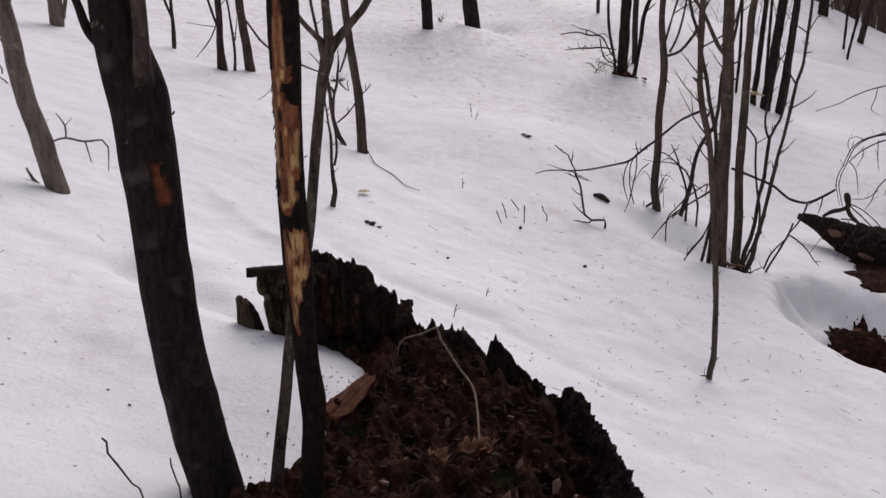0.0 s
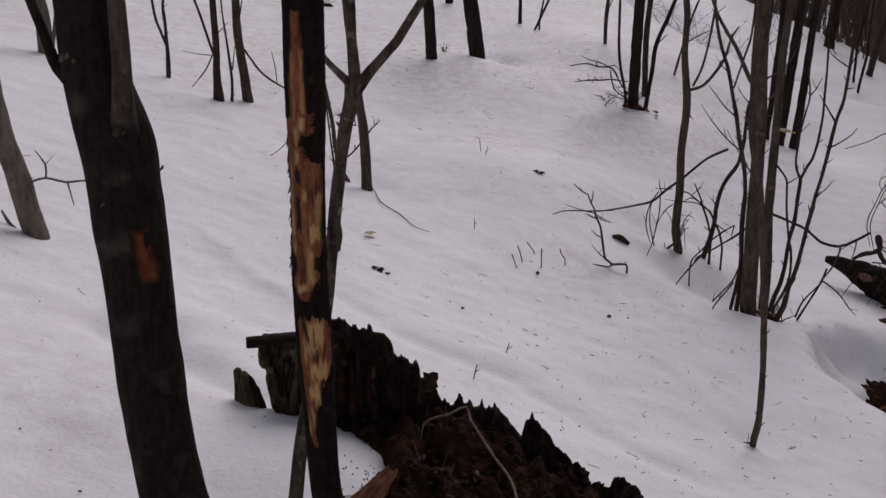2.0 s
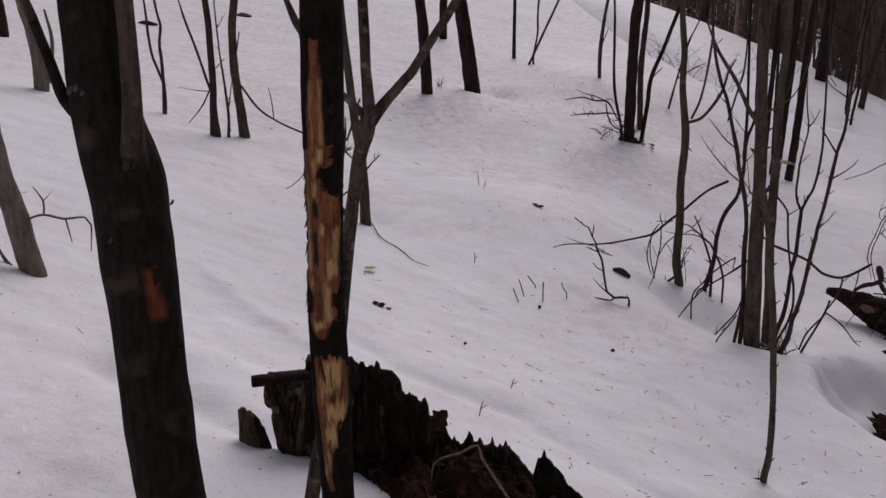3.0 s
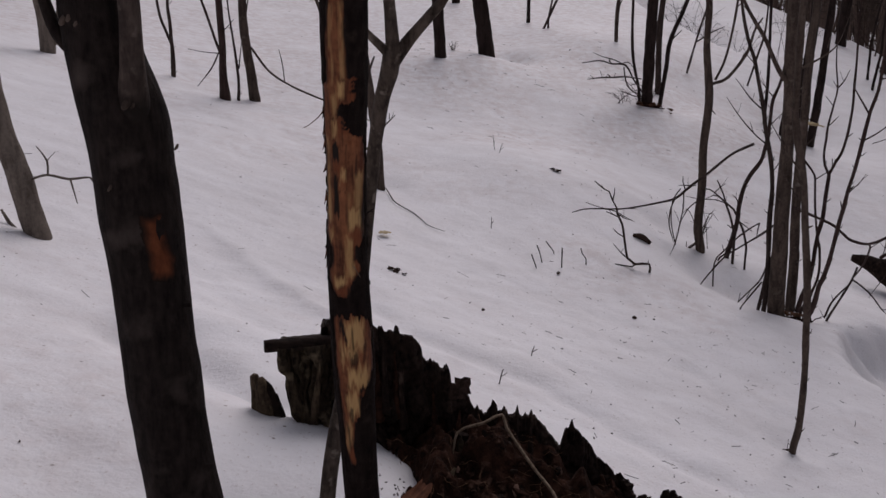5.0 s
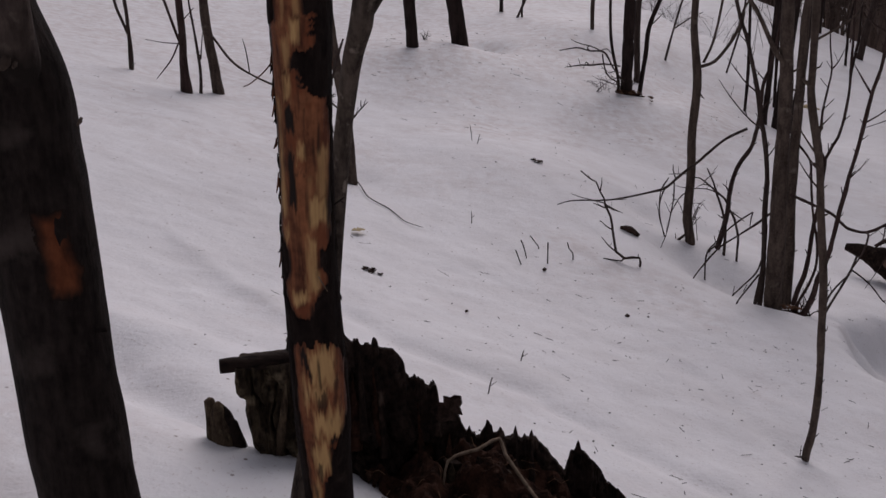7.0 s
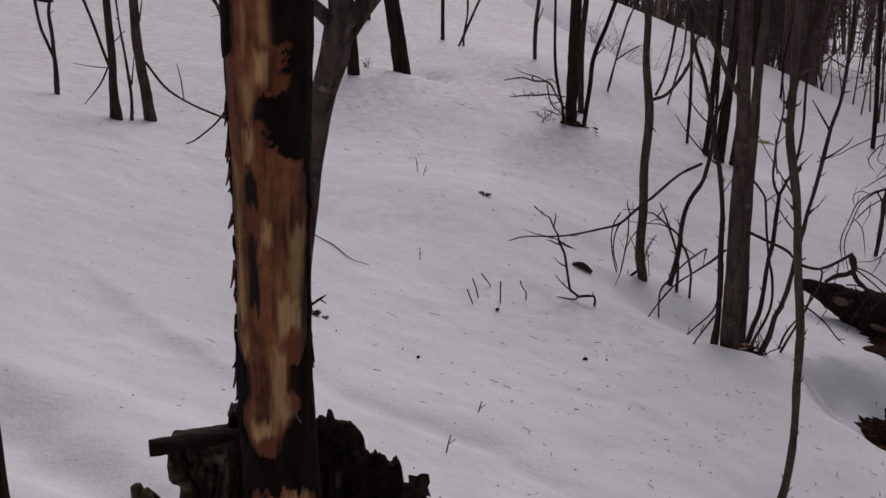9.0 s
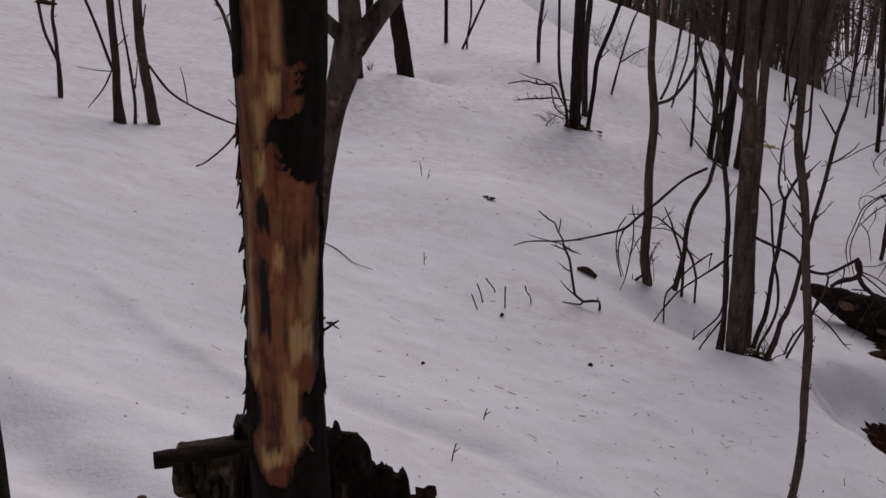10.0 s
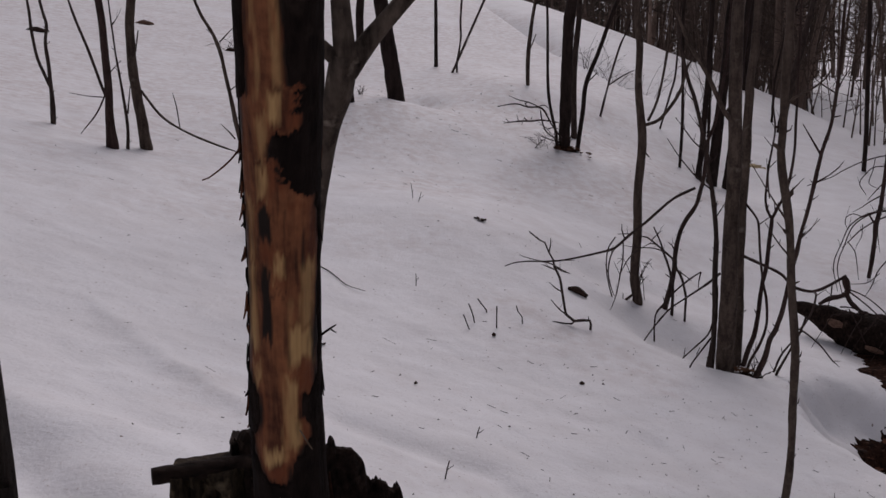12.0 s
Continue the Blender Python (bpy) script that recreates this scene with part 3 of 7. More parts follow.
grow("sapling", BARK_RED, 7.0, 1, "curved reddish sapling with fine side twigs", "sapling", "saplings in the thicket", True,
     [(2.50, 7.34, -0.73, 0.026), (2.565, 7.38, -0.652, 0.025), (2.58, 7.34, -0.55, 0.023), (2.568, 7.27, -0.409, 0.021), (2.545, 7.17, -0.332, 0.020), (2.535, 7.10, -0.236, 0.018), (2.53, 7.04, -0.118, 0.017), (2.555, 7.01, 0.146, 0.016), (2.556, 6.97, 0.252, 0.016), (2.562, 6.95, 0.369, 0.015), (2.58, 6.94, 0.471, 0.015), (2.584, 6.91, 0.568, 0.014), (2.59, 6.88, 0.698, 0.014), (2.597, 6.85, 0.843, 0.014), (2.603, 6.84, 0.915, 0.013), (2.622, 6.82, 1.016, 0.013), (2.612, 6.77, 1.09, 0.012), (2.60, 6.73, 1.192, 0.012), (2.60, 6.7, 1.45, 0.011), (2.60, 6.7, 1.75, 0.010)],
     [(2.602, 6.85, 0.90, 0.009), (2.54, 6.85, 0.99, 0.007), (2.475, 6.85, 1.085, 0.005)],
     [(2.595, 6.86, 0.725, 0.008), (2.66, 6.85, 0.765, 0.006), (2.729, 6.85, 0.817, 0.005), (2.76, 6.85, 0.86, 0.003)],
     [(2.60, 6.75, 1.13, 0.008), (2.66, 6.75, 1.14, 0.005)],
     [(2.56, 6.95, 0.36, 0.010), (2.60, 6.95, 0.40, 0.006)],
     [(2.556, 6.98, 0.21, 0.010), (2.535, 6.99, 0.29, 0.006)],
     [(2.55, 7.18, -0.34, 0.018), (2.575, 7.17, -0.31, 0.008)])
grow("sapling", BARK_GREY, 5.19, 2, "crooked lone grey-brown sapling standing in open snow", "sapling", "", True,
     [(1.637, 5.22, -0.76, 0.023), (1.637, 5.21, -0.66, 0.022), (1.645, 5.19, -0.575, 0.021), (1.607, 5.09, -0.361, 0.020), (1.588, 5.05, -0.224, 0.019), (1.575, 5.03, -0.104, 0.019), (1.553, 5.00, 0.04, 0.019), (1.512, 4.93, 0.235, 0.019), (1.498, 4.92, 0.332, 0.0185), (1.490, 4.93, 0.423, 0.0185), (1.471, 4.93, 0.566, 0.018), (1.448, 4.91, 0.688, 0.018), (1.428, 4.89, 0.784, 0.018), (1.396, 4.86, 0.882, 0.0185), (1.364, 4.83, 0.954, 0.018), (1.346, 4.83, 1.04, 0.018), (1.332, 4.82, 1.107, 0.018), (1.324, 4.80, 1.173, 0.017), (1.313, 4.78, 1.258, 0.017), (1.307, 4.77, 1.362, 0.0165), (1.30, 4.76, 1.50, 0.016), (1.295, 4.75, 1.67, 0.015)],
     [(1.33, 4.81, 1.115, 0.012), (1.30, 4.80, 1.135, 0.010), (1.288, 4.80, 1.145, 0.006)],
     [(1.425, 4.885, 0.77, 0.011), (1.40, 4.88, 0.79, 0.008), (1.393, 4.88, 0.80, 0.004)],
     [(1.372, 4.83, 0.925, 0.010), (1.395, 4.83, 0.945, 0.008), (1.396, 4.83, 0.97, 0.005)],
     [(1.475, 4.93, 0.56, 0.008), (1.505, 4.93, 0.572, 0.005)],
     [(1.637, 5.21, -0.70, 0.010), (1.60, 5.20, -0.70, 0.006), (1.575, 5.20, -0.695, 0.004)])
grow("shrub_twig", BARK_RED, 7.50, 0, "arching reddish twig reaching out of the thicket", "twig", "loose twigs of the thicket", False,
     [(2.30, 7.20, 0.20, 0.012), (2.56, 7.46, 0.08, 0.012), (2.79, 7.63, -0.03, 0.012), (2.92, 7.76, -0.12, 0.012), (3.04, 7.85, -0.20, 0.012), (3.20, 7.89, -0.24, 0.012), (3.30, 7.86, -0.19, 0.012), (3.38, 7.83, -0.13, 0.011), (3.41, 7.82, -0.105, 0.009)],
     [(3.20, 7.89, -0.24, 0.010), (3.15, 7.76, -0.24, 0.010), (3.06, 7.64, -0.33, 0.010), (2.93, 7.53, -0.43, 0.009)],
     [(3.32, 7.85, -0.18, 0.007), (3.29, 7.80, -0.25, 0.006), (3.24, 7.75, -0.34, 0.004)])
grow("shrub_twig", BARK_BROWN, 7.60, 0, "thin slanting brown twig with tip in snow", "twig", "loose twigs of the thicket", True,
     [(1.79, -0.49, 0.0060), (1.95, -0.28, 0.0080), (2.09, -0.18, 0.0080), (2.23, -0.09, 0.010), (2.33, -0.01, 0.010)])
grow("shrub_twig", BARK_BROWN, 7.55, 0, "short slanting brown twig beside thicket stems", "twig", "loose twigs of the thicket", True,
     [(2.12, 7.72, -0.69, 0.008), (2.135, 7.58, -0.57, 0.008), (2.16, 7.36, -0.39, 0.008), (2.21, 7.40, -0.30, 0.007)],
     [(2.125, 7.69, -0.66, 0.005), (2.13, 7.68, -0.58, 0.004)])
grow("shrub_twig", BARK_BROWN, 7.55, 0, "crossing brown twigs stuck in snow beside thicket", "twig", "loose twigs of the thicket", True,
     [(2.78, 7.56, -0.77, 0.010), (2.86, 7.55, -0.60, 0.010), (2.93, 7.53, -0.43, 0.010), (2.955, 7.52, -0.33, 0.009)],
     [(2.76, 7.56, -0.75, 0.010), (2.80, 7.53, -0.60, 0.010), (2.93, 7.52, -0.44, 0.009)],
     [(2.93, 7.53, -0.43, 0.008), (3.02, 7.57, -0.49, 0.008), (3.11, 7.56, -0.57, 0.007), (3.15, 7.46, -0.65, 0.006), (3.18, 7.42, -0.68, 0.004)],
     [(3.15, 7.46, -0.65, 0.005), (3.20, 7.44, -0.645, 0.003)])
grow("shrub_twig", BARK_BROWN, 8.30, 0, "fine drooping brown twig arching over snow", "twig", "loose twigs of the thicket", True,
     [(2.36, -0.45, 0.011), (2.36, -0.36, 0.011), (2.32, -0.21, 0.011), (2.28, -0.14, 0.0096), (2.23, -0.04, 0.0095), (2.17, 0.01, 0.0095), (2.10, 0.07, 0.0083), (2.02, 0.13, 0.0071), (1.96, 0.14, 0.0059)],
     [(2.10, 0.07, 0.0059), (2.05, 0.08, 0.0059), (1.98, 0.04, 0.0047)],
     [(2.23, -0.04, 0.0072), (2.16, 0.01, 0.0071), (2.08, 0.04, 0.0059), (1.93, 0.05, 0.0047), (1.83, 0.07, 0.0035)],
     [(2.28, -0.14, 0.0072), (2.35, -0.19, 0.0060), (2.40, -0.23, 0.0048)])
grow("shrub_twig", BARK_BROWN, 8.35, 0, "branched drooping brown twig arching over snow", "twig", "loose twigs of the thicket", True,
     [(2.27, -0.32, 0.012), (2.25, -0.20, 0.011), (2.21, -0.08, 0.0096), (2.18, -0.01, 0.0096), (2.15, 0.08, 0.0084), (2.09, 0.20, 0.0059)],
     [(2.08, 0.10, 0.0060), (2.12, 0.14, 0.0048), (2.16, 0.17, 0.0048)],
     [(2.24, -0.21, 0.0072), (2.20, -0.18, 0.0048)],
     [(2.22, -0.43, 0.0097), (2.16, -0.47, 0.0097), (2.12, -0.57, 0.0085), (2.09, -0.62, 0.0073), (2.01, -0.69, 0.0061)],
     [(2.09, -0.62, 0.0061), (2.11, -0.66, 0.0049)])
grow("shrub_twig", BARK_BROWN, 8.40, 0, "fine curved brown twig beside grey young tree", "twig", "loose twigs of the thicket", True,
     [(1.80, -0.41, 0.0067), (1.74, -0.18, 0.0067), (1.74, 0.01, 0.0066), (1.80, 0.12, 0.0066)])
grow("long_branch", BARK_BROWN, 7.70, 0, "long thin brown branch stretching from thicket over snow", "branch", "", False,
     [(2.15, 0.59, 0.011), (2.00, 0.52, 0.011), (1.89, 0.43, 0.011), (1.80, 0.35, 0.011), (1.72, 0.29, 0.011), (1.65, 0.23, 0.011), (1.58, 0.17, 0.011), (1.47, 0.14, 0.0091), (1.19, 0.09, 0.0087), (0.94, 0.09, 0.0065), (0.85, 0.08, 0.0054), (0.79, 0.06, 0.0043)],
     [(1.58, 0.17, 0.0065), (1.55, 0.10, 0.0065), (1.54, -0.01, 0.0065), (1.56, -0.10, 0.0055), (1.59, -0.18, 0.0044)],
     [(1.64, 0.23, 0.0065), (1.64, 0.10, 0.0065), (1.62, -0.02, 0.0066), (1.59, -0.17, 0.0055), (1.55, -0.27, 0.0044)],
     [(1.75, 0.15, 0.0054), (1.68, 0.09, 0.0055), (1.62, -0.02, 0.0055)],
     [(1.65, 0.24, 0.0065), (1.63, 0.30, 0.0054), (1.63, 0.34, 0.0043)],
     [(1.73, 0.27, 0.0054), (1.67, 0.27, 0.0054), (1.60, 0.27, 0.0043)],
     [(1.03, 0.09, 0.0054), (1.12, 0.07, 0.0054), (1.19, 0.03, 0.0043), (1.27, -0.01, 0.0033)],
     [(1.05, 0.09, 0.0043), (0.97, 0.11, 0.0043), (0.89, 0.14, 0.0032)],
     [(1.21, 0.09, 0.0043), (1.29, 0.09, 0.0033)])
grow("fallen_branch", BARK_BROWN, 7.50, 0, "forked bare brown twig standing in the snow", "branch", "", True,
     [(1.36, -0.30, 0.0096), (1.25, -0.30, 0.012), (1.19, -0.25, 0.011), (1.18, -0.21, 0.011), (1.16, -0.10, 0.010), (1.14, 0.01, 0.0095), (1.10, 0.09, 0.0095), (1.09, 0.14, 0.0084), (1.06, 0.19, 0.0084), (1.03, 0.26, 0.0073), (0.99, 0.28, 0.0063), (0.92, 0.34, 0.0052)],
     [(1.06, 0.19, 0.0063), (1.07, 0.25, 0.0052), (1.07, 0.29, 0.0042)],
     [(1.25, -0.30, 0.0096), (1.23, -0.32, 0.0085), (1.10, -0.30, 0.0064)],
     [(1.19, -0.25, 0.0075), (1.14, -0.21, 0.0064), (1.08, -0.14, 0.0042)],
     [(1.16, -0.09, 0.0064), (1.11, -0.06, 0.0053), (1.07, -0.02, 0.0042)],
     [(1.10, 0.07, 0.0063), (1.06, 0.09, 0.0063), (1.01, 0.11, 0.0042)],
     [(1.10, 0.09, 0.0063), (1.15, 0.06, 0.0053), (1.21, 0.04, 0.0042)],
     [(1.35, -0.30, 0.0064), (1.35, -0.27, 0.0043)],
     [(0.99, 0.28, 0.0052), (0.97, 0.31, 0.0042)])
grow("sapling", BARK_DARK, 13.96, 2, "thin dark sapling behind the thicket", "sapling", "dark trees behind the thicket", True,
     [(4.41, 0.10, 0.024), (4.42, 0.65, 0.024), (4.39, 1.42, 0.023), (4.36, 2.17, 0.023)])
grow("tree", BARK_DARK, 13.75, 4, "dark slim tree trunk behind the thicket", "tree", "dark trees behind the thicket", True,
     [(4.61, 13.75, 0.02, 0.048), (4.635, 13.75, 0.30, 0.045), (4.65, 13.75, 0.80, 0.042), (4.672, 13.75, 1.40, 0.038), (4.68, 13.75, 2.15, 0.034)])
grow("tree", BARK_DARK, 13.75, 5, "dark leaning tree trunk behind the thicket", "tree", "dark trees behind the thicket", True,
     [(4.79, 13.72, -0.12, 0.084), (4.84, 13.76, 0.35, 0.080), (4.89, 13.80, 0.80, 0.076), (4.927, 13.78, 1.40, 0.070), (4.95, 13.78, 2.14, 0.066)])
grow("tree", BARK_DARK, 13.6, 4, "dark slanting tree trunk behind the thicket", "tree", "dark trees behind the thicket", True,
     [(4.99, 13.70, -0.25, 0.066), (5.0, 13.62, 0.20, 0.063), (5.03, 13.62, 0.60, 0.060), (5.11, 13.72, 1.40, 0.054), (5.16, 13.72, 2.12, 0.048)])
grow("sapling", BARK_DARK, 15.35, 3, "thin dark sapling on the snowy ridge", "sapling", "", True,
     [(8.00, -0.21, 0.041), (7.99, 0.37, 0.040), (7.93, 1.42, 0.035), (7.88, 2.27, 0.035)])
grow("shrub", BARK_RED, 10.28, 0.6, "sparse shrub with fine drooping reddish twigs", "shrub", "", True,
     [(5.11, -0.74, 0.022), (5.13, -0.54, 0.025), (5.14, -0.32, 0.025), (5.14, -0.18, 0.028), (5.17, -0.01, 0.024), (5.18, 0.14, 0.023), (5.19, 0.36, 0.023), (5.20, 0.60, 0.023), (5.21, 0.93, 0.021)],
     [(5.14, -0.18, 0.015), (5.08, -0.10, 0.012), (5.03, -0.04, 0.0092)],
     [(5.18, 0.14, 0.0091), (5.06, 0.07, 0.0076), (4.98, 0.01, 0.0061), (4.89, -0.04, 0.0046)])
grow("tree", BARK_DARK, 12.86, 5, "dark brown tree trunk with twiggy debris at foot", "tree", "far clump of dark stems", True,
     [(2.47, 0.46, 0.082), (2.475, 1.13, 0.080), (2.48, 1.57, 0.078), (2.50, 2.04, 0.076)])
grow("tree", BARK_BROWN, 13.60, 4, "greyish trunk just behind a dark trunk", "tree", "far clump of dark stems", True,
     [(2.78, 0.63, 0.045), (2.76, 1.37, 0.044), (2.81, 2.08, 0.040)])
grow("sapling", BARK_DARK, 12.80, 3, "thin dark stem beside a dark trunk", "sapling", "far clump of dark stems", True,
     [(2.35, 0.60, 0.021), (2.24, 1.13, 0.021), (2.21, 2.04, 0.017)])
grow("sapling", BARK_DARK, 12.90, 3, "dark curved sapling leaning outward from clump", "sapling", "far clump of dark stems", True,
     [(2.65, 0.41, 0.032), (2.71, 0.90, 0.032), (2.74, 1.23, 0.032), (2.88, 1.60, 0.028), (3.04, 2.05, 0.028)],
     [(2.74, 1.23, 0.014), (2.89, 1.37, 0.011)])
grow("sapling", BARK_BROWN, 15.00, 0.3, "fine brown sapling with thin side twig", "sapling", "", True,
     [(3.54, 0.72, 0.021), (3.66, 1.24, 0.017), (3.80, 1.73, 0.017), (3.89, 1.93, 0.012)],
     [(3.63, 1.16, 0.013), (3.88, 1.32, 0.013), (4.06, 1.40, 0.0083)])
grow("sapling", BARK_GREY, 15.50, 2.5, "small grey sapling on the upper snow slope", "sapling", "", True,
     [(2.53, 1.18, 0.034), (2.53, 1.62, 0.034), (2.59, 2.18, 0.029)],
     [(2.55, 1.68, 0.013), (2.65, 1.93, 0.013)])
grow("sapling", BARK_BROWN, 17.30, 2, "thin leaning sapling on the upper snow slope", "sapling", "thin saplings up the slope", True,
     [(1.59, 1.35, 0.024), (2.00, 2.26, 0.024)])
grow("sapling", BARK_BROWN, 17.30, 2, "thin upright sapling on the upper snow slope", "sapling", "thin saplings up the slope", True,
     [(1.67, 1.52, 0.019), (1.73, 1.89, 0.019), (1.73, 2.26, 0.019)])
grow("sapling", BARK_DARK, 17.87, 3, "dark slim sapling high on the snow slope", "sapling", "thin saplings up the slope", True,
     [(1.37, 1.45, 0.040), (1.37, 2.28, 0.034)])
grow("tree", BARK_DARK, 14.43, 7, "thick dark brown tree trunk up the slope", "tree", "large trees up the slope", True,
     [(0.45, 1.02, 0.137), (0.42, 1.27, 0.128), (0.35, 1.73, 0.119), (0.29, 2.10, 0.115)])
grow("tree", BARK_DARK, 13.65, 5, "slimmer brown tree trunk up the slope", "tree", "large trees up the slope", True,
     [(-0.22, 1.02, 0.092), (-0.24, 1.39, 0.086), (-0.28, 1.95, 0.082)])
grow("tree", BARK_DARK, 20.00, 6, "distant dark tree trunk above the slope", "tree", "large trees up the slope", True,
     [(0.10, 2.12, 0.088), (0.10, 2.46, 0.088)])
grow("sapling", BARK_BROWN, 10.83, 1.5, "thin forked brown sapling on the snow slope", "sapling", "", True,
     [(-3.098, 0.90, 0.027), (-3.092, 1.12, 0.026), (-3.095, 1.30, 0.022), (-3.10, 1.484, 0.019), (-3.113, 1.664, 0.018), (-3.09, 1.843, 0.017), (-3.127, 2.02, 0.016)],
     [(-3.095, 1.24, 0.020), (-3.155, 1.393, 0.020), (-3.207, 1.543, 0.019), (-3.24, 1.783, 0.018), (-3.252, 1.96, 0.017), (-3.29, 2.3, 0.013)])
grow("tree", BARK_RED, 10.33, 3.5, "dark slim tree with thin side twigs in snow", "tree", "three stems on the slope", True,
     [(-2.44, 0.70, 0.063), (-2.45, 0.97, 0.044), (-2.44, 1.20, 0.041), (-2.45, 1.57, 0.038), (-2.46, 1.87, 0.038)],
     [(-2.445, 1.12, 0.020), (-2.50, 1.26, 0.018), (-2.61, 1.60, 0.017), (-2.71, 1.87, 0.016), (-2.78, 2.1, 0.014)],
     [(-2.47, 1.20, 0.010), (-2.56, 1.02, 0.010), (-2.71, 0.84, 0.0078)],
     [(-2.50, 1.17, 0.0077), (-2.63, 1.18, 0.0051), (-2.80, 1.21, 0.0051)],
     [(-2.44, 1.37, 0.0077), (-2.31, 1.50, 0.0077)])
grow("sapling", BARK_BROWN, 10.45, 0.6, "spindly brown sapling between two slim trees", "sapling", "three stems on the slope", True,
     [(-2.33, 0.69, 0.019), (-2.32, 0.91, 0.016), (-2.35, 1.26, 0.013), (-2.38, 1.52, 0.010)],
     [(-2.31, 1.01, 0.011), (-2.27, 1.27, 0.0078)])
grow("tree", BARK_GREY, 10.62, 3.5, "slim grey tree with long drooping lower branch", "tree", "three stems on the slope", True,
     [(-2.19, 0.66, 0.065), (-2.23, 1.01, 0.054), (-2.27, 1.36, 0.051), (-2.28, 1.63, 0.048), (-2.27, 1.89, 0.047)],
     [(-2.21, 1.22, 0.016), (-2.04, 0.98, 0.016), (-1.83, 0.83, 0.013), (-1.55, 0.70, 0.014), (-1.31, 0.61, 0.011)],
     [(-1.87, 0.87, 0.0081), (-1.89, 1.06, 0.0081), (-1.92, 1.20, 0.0054)],
     [(-2.24, 1.58, 0.011), (-2.20, 1.78, 0.011)])
grow("tree", BARK_PALE, 5.31, 4, "leaning smooth grey tree with crooked low twig", "tree", "", True,
     [(-2.268, 0.44, 0.069), (-2.284, 0.502, 0.068), (-2.310, 0.634, 0.066), (-2.347, 0.797, 0.064), (-2.389, 0.957, 0.062), (-2.417, 1.117, 0.060), (-2.434, 1.274, 0.058), (-2.449, 1.43, 0.057), (-2.489, 1.583, 0.060), (-2.547, 1.734, 0.060), (-2.598, 1.884, 0.059)],
     [(-2.43, 1.50, 0.016), (-2.412, 1.535, 0.011), (-2.398, 1.555, 0.010), (-2.372, 1.562, 0.009)],
     [(-2.29, 0.72, 0.0082), (-2.19, 0.75, 0.0082), (-2.08, 0.73, 0.0082), (-1.97, 0.74, 0.0066), (-1.94, 0.70, 0.0066), (-1.95, 0.56, 0.0050)],
     [(-2.08, 0.73, 0.0066), (-2.06, 0.60, 0.0050)],
     [(-2.19, 0.75, 0.0066), (-2.19, 0.82, 0.0065), (-2.24, 0.89, 0.0049)],
     [(-2.37, 0.46, 0.013), (-2.41, 0.50, 0.012), (-2.45, 0.57, 0.012)],
     [(-2.48, 1.29, 0.0080), (-2.50, 1.31, 0.0080)])
grow("sapling", BARK_RED, 6.832, 0, "short reddish sapling with a drooping twig", "sapling", "", True,
     [(-3.531, 0.90, 0.022), (-3.555, 1.016, 0.020), (-3.574, 1.139, 0.016), (-3.580, 1.225, 0.010), (-3.590, 1.30, 0.006)],
     [(-3.580, 1.225, 0.011), (-3.533, 1.181, 0.009), (-3.503, 1.132, 0.008), (-3.449, 1.076, 0.007), (-3.403, 1.028, 0.006)])
grow("sapling", BARK_BROWN, 7.48, 0, "thin bowed twig growing out of snow", "twig", "", True,
     [(-3.536, 0.927, 0.007), (-3.534, 0.959, 0.007), (-3.558, 1.003, 0.007), (-3.609, 1.061, 0.006), (-3.705, 1.126, 0.005)])
grow("sapling", BARK_BROWN, 7.2, 0, "thin bowed twig growing out of snow", "twig", "", True,
     [(-3.369, 0.868, 0.007), (-3.398, 0.898, 0.006), (-3.44, 0.927, 0.005)])
grow("tree", BARK_PALE, 10.39, 5, "grey tree trunk curving up the snowy slope", "tree", "", True,
     [(-4.24, 1.16, 0.089), (-4.24, 1.48, 0.086), (-4.29, 1.83, 0.082), (-4.35, 2.05, 0.081)],
     [(-4.16, 1.25, 0.027), (-4.11, 1.66, 0.026), (-4.18, 2.00, 0.023)])
grow("tree", BARK_DARK, 13.98, 6, "distant dark trunk high on the slope", "tree", "", True,
     [(-6.21, 1.78, 0.104), (-6.23, 2.14, 0.103)])
grow("young_tree", BARK_GREY, 8.35, 2.5, "slim crooked grey young tree in open snow", "tree", "", True,
     [(-0.74, 0.18, 0.052), (-0.76, 0.62, 0.046), (-0.82, 1.05, 0.040), (-0.87, 1.48, 0.037)])
